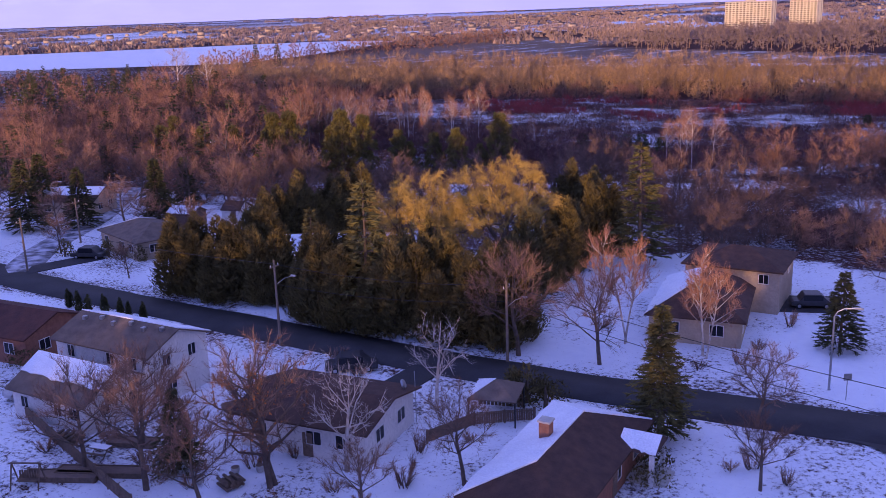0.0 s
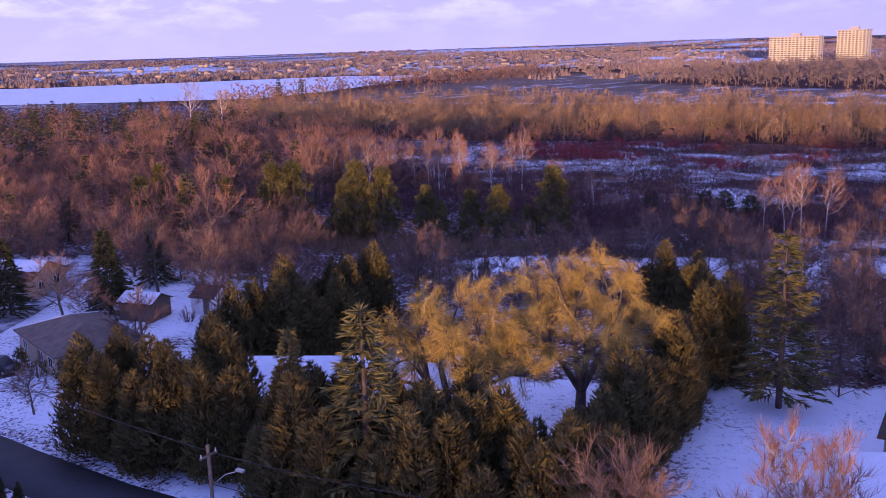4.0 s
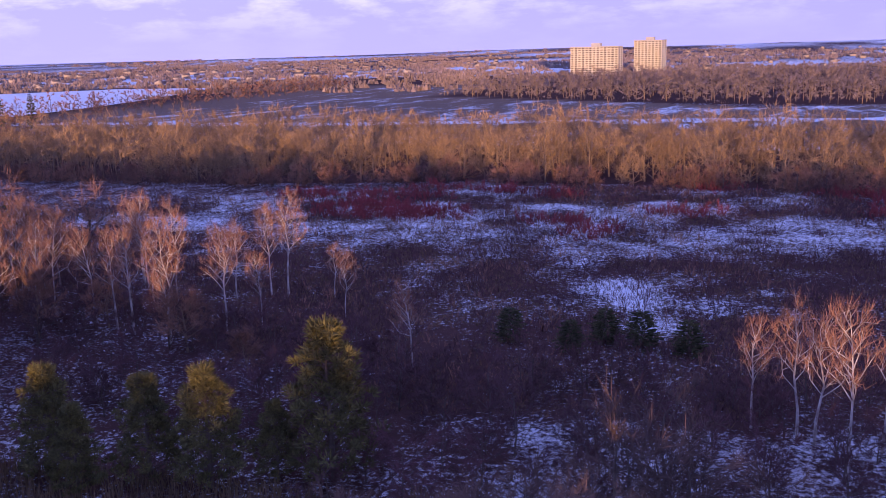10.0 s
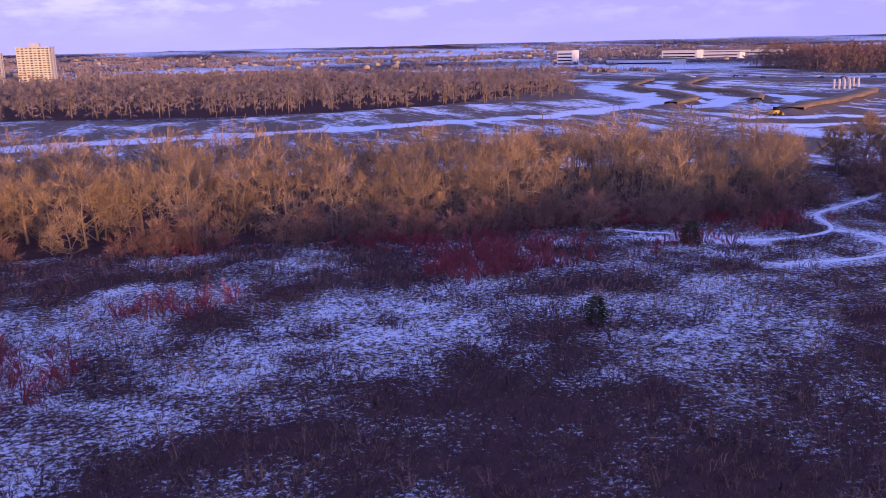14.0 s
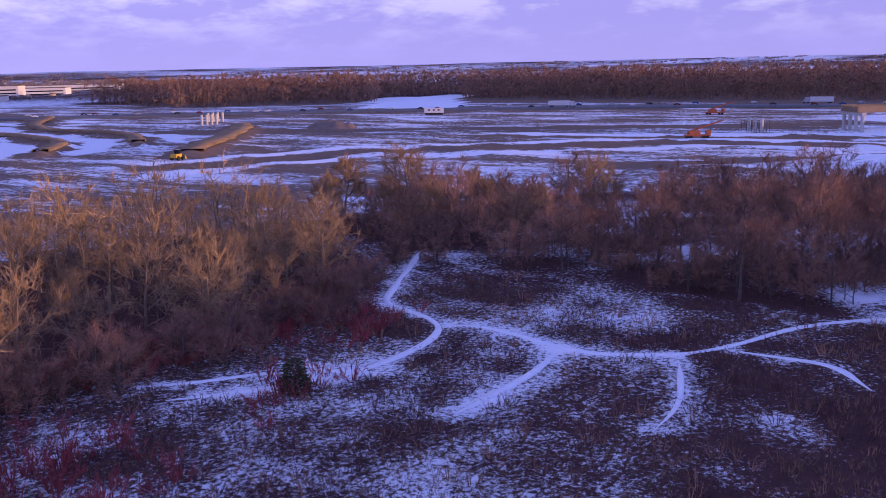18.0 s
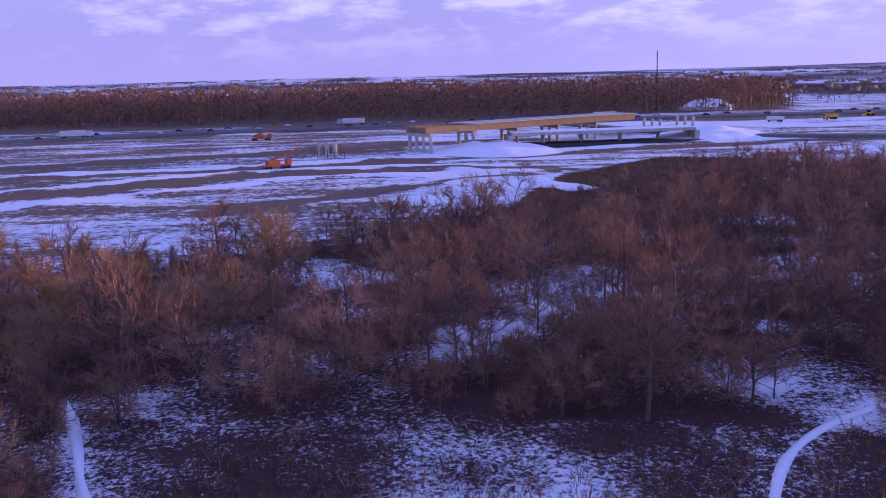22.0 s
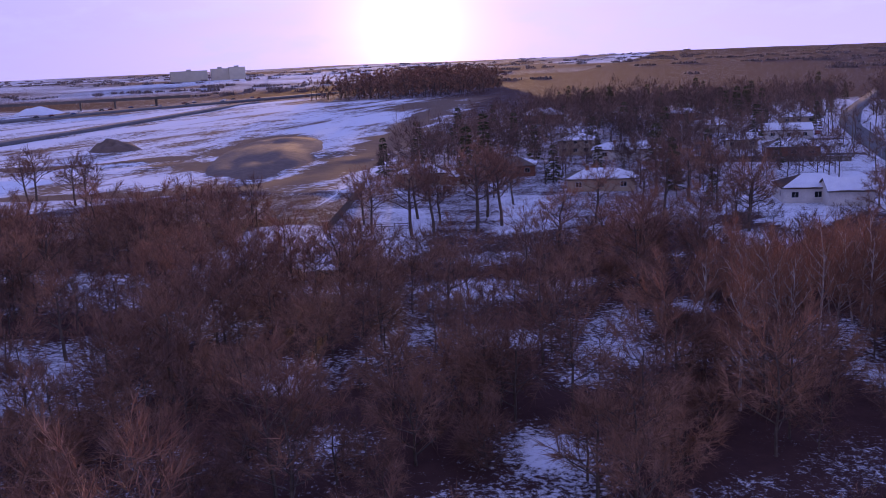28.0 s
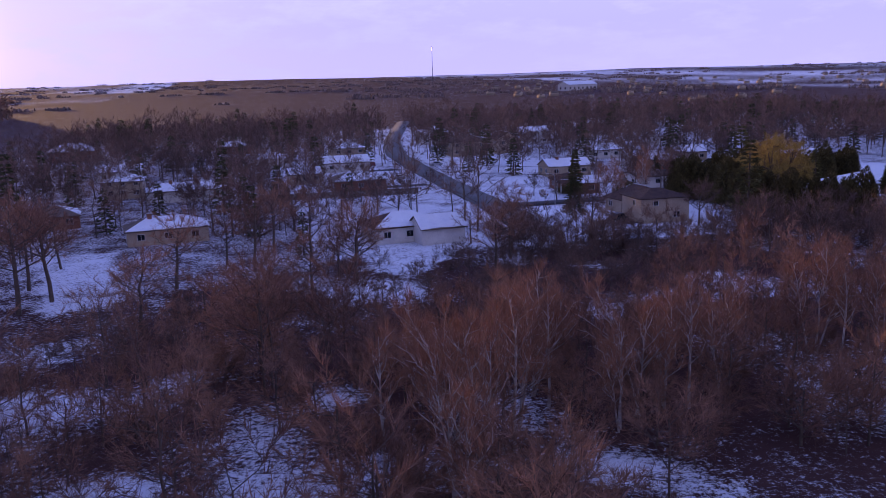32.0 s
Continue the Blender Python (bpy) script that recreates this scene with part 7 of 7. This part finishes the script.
def heap(x, y, r, h, mat, label, seed, stretch=1.6, turn=0.0, name="earth_mound"):
    bm = bmesh.new()
    bmesh.ops.create_grid(bm, x_segments=26, y_segments=26, size=1)
    co = np.array([v.co[:2] for v in bm.verts])
    bump = smooth_noise(co * 3.1 + seed * 5, 0.8, seed)
    for v, b in zip(bm.verts, bump):
        f = max(0.0, 1 - math.hypot(v.co.x, v.co.y) ** 1.7)
        v.co = Vector((v.co.x * r * stretch, v.co.y * r, h * f ** 0.8 * (0.65 + 0.6 * b) - 0.25))
    for f in bm.faces:
        f.smooth = True
    ob = new(name, data_of(name, bm, mat))
    ob.matrix_basis = pose(x, y, 0, 0, 0, turn)
    return tagged(ob, label, "mound", "earth and snow mounds")


heap(352.9, 282.8, 26, 3.6, SNOW, "snow-covered embankment beside the bridge", 1, 1.3, 20)
heap(390.6, 185.1, 24, 5.0, SNOW, "snow-covered embankment at the overpass end", 2, 1.4, -60)
heap(313.3, 557.3, 14, 4, DIRT, "brown earth mound on the building site", 3, 1.8, 40)
heap(198, 10, 19, 3.0, DIRT, "long dark brown earth heap in the snow", 4, 4.2, -70)
heap(278.5, -9.9, 9, 5, DIRT, "pointed earth heap on the works", 7, 1.2, 0)
heap(233.5, 281.9, 10, 2.5, SNOW, "snow bank at the site's edge", 8, 2.4, 60)
heap(352, 52, 11, 5, DIRT, "dark earth heap on the works", 15, 2.2, 65)
heap(598, -352, 18, 6, SNOW, "snow-covered bank under a distant bridge", 17, 1.4, -20)
heap(249.7, 109.7, 20, 2.5, SNOW, "low snow-covered spoil on the works", 16, 2.2, 75)
heap(301.3, 129.7, 9, 4, DIRT, "dark earth heap beside the haul road", 11, 1.6, 60)


def crane_truck(x, y, turn, paint, label):
    root = thing("crane_truck", pose(x, y, 0.3, 0, 0, turn), label, "construction machine")
    part("chassis", boxes((-5, -1.3, 0.8, 5, 1.3, 1.5), bevel=0.08), paint, root)
    part("cab", boxes((3.4, -1.25, 1.5, 5.2, 1.25, 3.2), bevel=0.15), paint, root)
    part("slewing_deck", boxes((-3.6, -1.4, 1.5, 1.0, 1.4, 3.0), bevel=0.12), paint, root)
    part("boom", rods(((-2.6, 0, 2.8), (9.5, 0, 6.8), 0.42, 0.25), n=4), paint, root)
    for wx in (-4, -2.6, 2.4, 3.9):
        for sy in (-1.2, 1.2):
            part("wheel", rods(((wx, sy - 0.2, 0.55), (wx, sy + 0.2, 0.55), 0.6), n=12), RUBBER, root)
    return root


crane_truck(296.9, 360.6, -60, ORANGE, "orange-red mobile crane with its boom lowered")
crane_truck(449.5, 396.4, -70, ORANGE, "red machine on the snowy site")
crane_truck(592.1, 5.5, 130, YELLOW, "yellow crane with raised boom near the highway")


def loader(x, y, turn, label):
    root = thing("wheel_loader", pose(x, y, 0.3, 0, 0, turn), label, "construction machine", "yellow machines")
    part("body", boxes((-3, -1.2, 0.9, 1.2, 1.2, 2.2), bevel=0.15), YELLOW, root)
    part("cab", boxes((-0.6, -0.9, 2.2, 1.0, 0.9, 3.6), bevel=0.08), GLASS, root)
    part("bucket", solid([(2.6, -1.6, 0.1), (4.0, -1.6, 0.1), (2.6, -1.6, 1.5), (2.6, 1.6, 0.1), (4.0, 1.6, 0.1), (2.6, 1.6, 1.5)], [(0, 1, 2), (3, 5, 4), (0, 3, 4, 1), (0, 2, 5, 3), (1, 4, 5, 2)]), YELLOW, root)
    for sy in (-0.8, 0.8):
        part("lift_arm", rods(((0.4, sy, 1.7), (2.9, sy, 0.8), 0.16), n=5), YELLOW, root)
    for wx in (-1.9, 1.5):
        for sy in (-1.25, 1.25):
            part("wheel", rods(((wx, sy - 0.28, 0.75), (wx, sy + 0.28, 0.75), 0.8), n=14), RUBBER, root)
    return root


def dump_truck(x, y, turn, paint, label):
    root = thing("dump_truck", pose(x, y, 0.4, 0, 0, turn), label, "truck", "site trucks")
    part("chassis", boxes((-4.2, -0.9, 0.8, 4.2, 0.9, 1.2)), DARK_METAL, root)
    part("cab", boxes((2.2, -1.2, 1.0, 4.4, 1.2, 3.0), bevel=0.12), paint, root)
    part("windscreen", boxes((4.39, -1.0, 2.0, 4.43, 1.0, 2.8)), GLASS, root)
    part("tipper_bed", solid([(-4.4, -1.3, 1.3), (2.0, -1.3, 1.3), (2.0, 1.3, 1.3), (-4.4, 1.3, 1.3), (-5.0, -1.5, 2.9), (2.2, -1.5, 3.1), (2.2, 1.5, 3.1), (-5.0, 1.5, 2.9)], [(0, 1, 2, 3), (0, 1, 5, 4), (1, 2, 6, 5), (2, 3, 7, 6), (3, 0, 4, 7), (4, 5, 6, 7)]), paint, root)
    for wx in (-3.2, -1.8, 3.0):
        for sy in (-1.15, 1.15):
            part("wheel", rods(((wx, sy - 0.22, 0.5), (wx, sy + 0.22, 0.5), 0.55), n=12), RUBBER, root)
    return root


for k, (x, y, a) in enumerate(((520.2, 13.4, 100), (518.6, -13.0, 80), (519.1, -56.6, 100), (521.5, -122.3, 95), (524.3, -187.5, 80), (494.5, 86.8, 110), (484.6, 121.0, 70))):
    dump_truck(x, y, a, (DARK_METAL, YELLOW, PAINTS[1], DARK_METAL)[k % 4], "dump truck parked along the snowy works")
loader(160.7, 503.5, 20, "yellow wheel loader on the snowy site")
loader(521.4, 52.9, 100, "yellow loader beside the highway")
loader(506.2, -15.6, 60, "yellow loader beside the highway")
# formwork with three raw columns
form = thing("pier_formwork", pose(338.0, 348.2, 0, 0, 0, turn_b), "half-built pier with formwork and rebar", "formwork")
for k in range(3):
    part("column", rods(((0, (k - 1) * 7, -0.3), (0, (k - 1) * 7, 6.0), 0.8), n=12), CONCRETE, form)
for k in range(16):
    part("scaffold_post", rods(((-1.8 if k % 2 else 1.8, -11 + k * 1.45, -0.3), (-1.8 if k % 2 else 1.8, -11 + k * 1.45, 4.2), 0.09), n=5), DARK_METAL, form)
for z in (1.4, 2.8, 4.1):
    part("scaffold_rail", boxes((-1.9, -11.2, z, -1.75, 11.2, z + 0.12), (1.75, -11.2, z, 1.9, 11.2, z + 0.12)), WOOD, form)
for x, y in ((311.2, 643.5), (330.2, 658.0)):
    bent(x, y, 70, 4, 3.0, 6.0, "row of pale concrete columns on the works", cap=False)
E, F = Vector((702, -313, 0)), Vector((520, -447, 0))
t3 = math.degrees(math.atan2((F - E).y, (F - E).x))
span = (F - E).length
for k in (0.06, 0.32, 0.62, 0.75, 0.91):
    p = E + (F - E) * k
    bent(p.x, p.y, t3, 4, 4, 5.2, "distant bridge pier of dark columns", mat=CONCRETE_DARK)
far_bridge = thing("far_bridge", pose(E.x, E.y, 0, 0, 0, t3), "distant low highway bridge on dark piers", "bridge")
part("deck", boxes((-10, -8, 6.7, span + 10, 8, 7.9)), CONCRETE_DARK, far_bridge)
for py in (-7.8, 7.6):
    part("parapet", boxes((-10, py, 7.9, span + 10, py + 0.3, 8.8)), CONCRETE_DARK, far_bridge)
# added dark asphalt sheet, paints the shade below the overpass deck
ribbon("underpass_road", [(368.2, 280.4), (368.0, 268.6), (373.8, 202.3), (376.6, 192.4)], 9.0, 1.15, ASPHALT, "dark strip standing in for the shade under the overpass", "road", step=8, wobble=0.5, thick=1.2)
trailer = thing("site_trailer", pose(426.2, 565.4, 0.6, 0, 0, -60), "pale blue site trailer standing in snow", "trailer")
part("body", boxes((-6, -1.5, 0.6, 6, 1.5, 3.6), bevel=0.05), TRIM, trailer)
part("skirt", boxes((-5.5, -1.3, -0.6, 5.5, 1.3, 0.6)), DARK_METAL, trailer)
for k in (-3, 0, 3):
    window(trailer, pose(k, -1.52, 2.4), 1.2, 0.9)


def mast(x, y, h, label):
    root = thing("radio_mast", pose(x, y, 0), label, "mast")
    part("pole", rods(((0, 0, -1), (0, 0, h), 0.6, 0.3), n=8), DARK_METAL, root)
    part("antenna", boxes((-1.2, -0.3, h - 5, 1.2, 0.3, h - 2.5), (-0.9, -0.3, h - 9, 0.9, 0.3, h - 7)), STEEL, root)
    return root


mast(670, 144, 44, "tall steel mast beyond the highway")
mast(-330.0, -1480.0, 84, "tall radio mast on the horizon")


# ---- apartment towers ----
def tower(x, y, turn, w, d, h, storeys, bays, label):
    root = thing("apartment_tower", pose(x, y, 0, 0, 0, turn), label, "apartment building", "apartment towers")
    part("wall", boxes((-w / 2, -d / 2, -1, w / 2, d / 2, h)), APARTMENT, root)
    part("roof", boxes((-w / 2 - 0.3, -d / 2 - 0.3, h, w / 2 + 0.3, d / 2 + 0.3, h + 0.9), (-5, -4, h + 0.9, 5, 4, h + 4.5)), CONCRETE, root)
    fh = h / storeys
    bw = w / bays
    pane = data_of("window", boxes((-bw * 0.3, -0.06, -fh * 0.24, bw * 0.3, 0.06, fh * 0.24)), GLASS)
    slab = data_of("balcony", boxes((-bw * 0.44, -1.3, -0.1, bw * 0.44, 0, 0.1), (-bw * 0.44, -1.3, 0.1, bw * 0.44, -1.22, 1.0)), APARTMENT)
    for s in range(1, storeys):
        for k in range(bays):
            part("window", pane, None, root, at=pose((k + 0.5 - bays / 2) * bw, -d / 2 - 0.03, (s + 0.55) * fh))
            if k % 2 == 0:
                part("balcony", slab, None, root, at=pose((k + 0.5 - bays / 2) * bw, -d / 2, s * fh + 0.15))
    ew = data_of("window", boxes((-0.06, -0.9, -0.7, 0.06, 0.9, 0.7)), GLASS)
    for s in range(1, storeys):
        for k in (-1, 1):
            part("window", ew, None, root, at=pose(w / 2 + 0.03, k * d * 0.25, (s + 0.5) * fh))
    return root


tower(-246, 1186, -8, 56, 18, 32, 13, 13, "wide cream apartment tower lit by the low sun")
tower(-198, 1290, -8, 34, 24, 38, 15, 8, "tall cream apartment tower lit by the low sun")
for x, y, w, h in ((1231.0, -1638.0, 85, 30), (1218.0, -1761.0, 43, 33), (1182.0, -1781.0, 40, 35)):
    tower(x, y, 36, w, 20, h, 12, 8, "distant dark apartment block on the skyline")


# ---- garden things near the start ----
def bench_swing(x, y, turn):
    root = thing("garden_swing", pose(x, y, 0, 0, 0, turn), "reddish wooden garden swing seat on a frame", "swing")
    part("seat", boxes(*[(-0.8, -0.3 + 0.15 * k, 0.5, 0.8, -0.18 + 0.15 * k, 0.54) for k in range(4)]), WOOD, root)
    part("backrest", boxes(*[(-0.8 + 0.2 * k, 0.3, 0.55, -0.66 + 0.2 * k, 0.34, 1.15) for k in range(8)]), WOOD, root)
    for sx in (-1.1, 1.1):
        for sy in (-0.7, 0.7):
            part("leg", rods(((sx, sy, -0.2), (sx, 0, 1.9), 0.06), n=5), WOOD, root)
    part("top_beam", rods(((-1.2, 0, 1.9), (1.2, 0, 1.9), 0.07), n=6), WOOD, root)
    return root


bench_swing(-66.1, 47.9, 25)


def garden_table(x, y, turn):
    root = thing("picnic_table", pose(x, y, 0, 0, 0, turn), "weathered picnic table dusted with snow", "table")
    part("tabletop", boxes(*[(-0.9, -0.4 + 0.17 * k, 0.7, 0.9, -0.25 + 0.17 * k, 0.74) for k in range(5)]), WOOD, root)
    for sy in (-0.75, 0.75):
        part("bench", boxes((-0.9, sy - 0.13, 0.42, 0.9, sy + 0.13, 0.46)), WOOD, root)
    for sx in (-0.6, 0.6):
        part("leg", rods(((sx, -0.6, -0.1), (sx, 0.25, 0.72), 0.05), ((sx, 0.6, -0.1), (sx, -0.25, 0.72), 0.05), n=4), WOOD, root)
    part("snow_cap", boxes((-0.85, -0.36, 0.742, 0.85, 0.4, 0.8), bevel=0.03), SNOW, root)
    return root


garden_table(-65.1, 53.9, 10)
garden_table(-54.2, 49.5, 60)


def garden_tractor(x, y, turn):
    root = thing("garden_tractor", pose(x, y, 0, 0, 0, turn), "small red ride-on mower parked under a tree", "mower")
    part("hood", boxes((0.1, -0.3, 0.4, 0.95, 0.3, 0.85), bevel=0.08), ORANGE, root)
    part("body", boxes((-0.8, -0.42, 0.3, 0.15, 0.42, 0.58), bevel=0.06), ORANGE, root)
    part("seat", boxes((-0.65, -0.25, 0.6, -0.2, 0.25, 0.7), (-0.72, -0.25, 0.6, -0.6, 0.25, 1.05), bevel=0.04), RUBBER, root)
    part("steering_wheel", rods(((0.0, 0, 0.95), (0.03, 0, 0.99), 0.2), n=12), RUBBER, root)
    for wx, wr in ((-0.5, 0.34), (0.65, 0.24)):
        for sy in (-0.48, 0.48):
            wheel = part("wheel", rods(((wx, sy - 0.1, wr), (wx, sy + 0.1, wr), wr), n=12), RUBBER, root)
            part("rim", rods(((wx, sy - 0.11, wr), (wx, sy + 0.11, wr), wr * 0.5), n=10), TRIM, wheel)
    return root


garden_tractor(-59.9, 57.4, 20)


def wood_pile(x, y, turn, n, seed):
    r = random.Random(seed)
    root = thing("wood_pile", pose(x, y, 0, 0, 0, turn), "low stack of dark weathered logs in the snow", "wood pile")
    for i in range(n):
        for j in range(3 - i % 2):
            z = 0.14 + 0.24 * j
            part("log", rods(((0.27 * i + 0.13 * (j % 2), -0.6 - r.uniform(0, 0.2), z), (0.27 * i + 0.13 * (j % 2), 0.6 + r.uniform(0, 0.2), z), 0.125), n=7), WOOD, root)
    return root


wood_pile(-70.6, 54.2, 15, 8, 1)
wood_pile(-52.3, 54.2, 70, 6, 2)
wood_pile(-59.6, 65.0, 40, 9, 3)


def timber_border(x, y, turn, w, d):
    root = thing("raised_bed", pose(x, y, 0, 0, 0, turn), "long raised garden bed edged with dark timber", "garden bed")
    for sy in (-d / 2, d / 2):
        part("side_board", boxes((-w / 2, sy - 0.06, -0.1, w / 2, sy + 0.06, 0.38), bevel=0.015), WOOD, root)
    for sx in (-w / 2, w / 2):
        part("end_board", boxes((sx - 0.06, -d / 2, -0.1, sx + 0.06, d / 2, 0.38), bevel=0.015), WOOD, root)
    part("soil", boxes((-w / 2 + 0.06, -d / 2 + 0.06, -0.1, w / 2 - 0.06, d / 2 - 0.06, 0.3)), DIRT, root, "dark frozen soil")
    return root


for x, y, a, w in ((-62.6, 51.8, 24, 7.0), (-64.9, 49.9, 24, 6.0), (-64.3, 56.5, 20, 4.0), (-60.5, 67.5, 60, 6.0)):
    timber_border(x, y, a, w, 1.3)


def planter(x, y):
    root = thing("planter", pose(x, y, 0), "round dark planter standing in the snow", "planter")
    part("pot", rods(((0, 0, -0.05), (0, 0, 0.5), 0.26, 0.36), n=12), CONCRETE, root)
    part("soil", rods(((0, 0, 0.44), (0, 0, 0.51), 0.31), n=12), DIRT, root)
    return root


for x, y in ((-53.1, 56.5), (-51.6, 57.6), (-54.6, 54.2), (-21.7, 64.4), (-21.1, 65.7)):
    planter(x, y)


def sign_post(x, y, h, mat, label, turn=0):
    root = thing("road_sign", pose(x, y, 0, 0, 0, turn), label, "road sign")
    part("post", rods(((0, 0, -0.3), (0, 0, h), 0.04), n=6), STEEL, root)
    part("plate", boxes((-0.35, -0.05, h - 0.6, 0.35, -0.02, h + 0.05), bevel=0.01), mat, root)
    return root


sign_post(-13.5, 90.3, 2.4, STEEL, "grey road sign on a steel post at the corner", 30)
sign_post(-114.3, 128.8, 2.2, YELLOW, "yellow road sign on a steel post", 20)
for x, y, a in ((-53.3, 69.2, 0), (-45.2, 70.4, 0)):
    ant = thing("antenna_pole", pose(x, y, 0), "thin metal pole beside a low house", "pole")
    part("pole", rods(((0, 0, -0.3), (0, 0, 4.6), 0.04), n=6), STEEL, ant)
dish = thing("satellite_dish", pose(-45.5, 69.0, 3.6, 0, 0, 40), "round grey satellite dish on a roof corner", "satellite dish")
part("dish", rods(((0, 0, 0.3), (0.12, -0.05, 0.36), 0.42, 0.36), n=16), STEEL, dish)
part("bracket", rods(((0, 0, -0.7), (0, 0, 0.3), 0.03), n=6), STEEL, dish)
for i, (x, y, turn, w, dp) in enumerate(((-21.5, 116.0, 20, 9.5, 6.0), (-84.6, 73.7, 88, 10, 3.2), (-50.7, 76.7, 85, 8.5, 3.5), (-119.6, 93.4, 70, 11, 4), (9.7, 36.6, 4, 14, 3.5), (8.8, -8.2, 3, 12, 3.5))):
    bm = boxes((-w / 2, -dp / 2, -0.2, w / 2, dp / 2, 0.05 + 0.004 * i))
    ob = tagged(new("driveway", data_of("driveway", bm, ASPHALT)), "dark asphalt driveway cleared of snow", "driveway", kind="structure")
    ob.matrix_basis = pose(x, y, 0, 0, 0, turn)
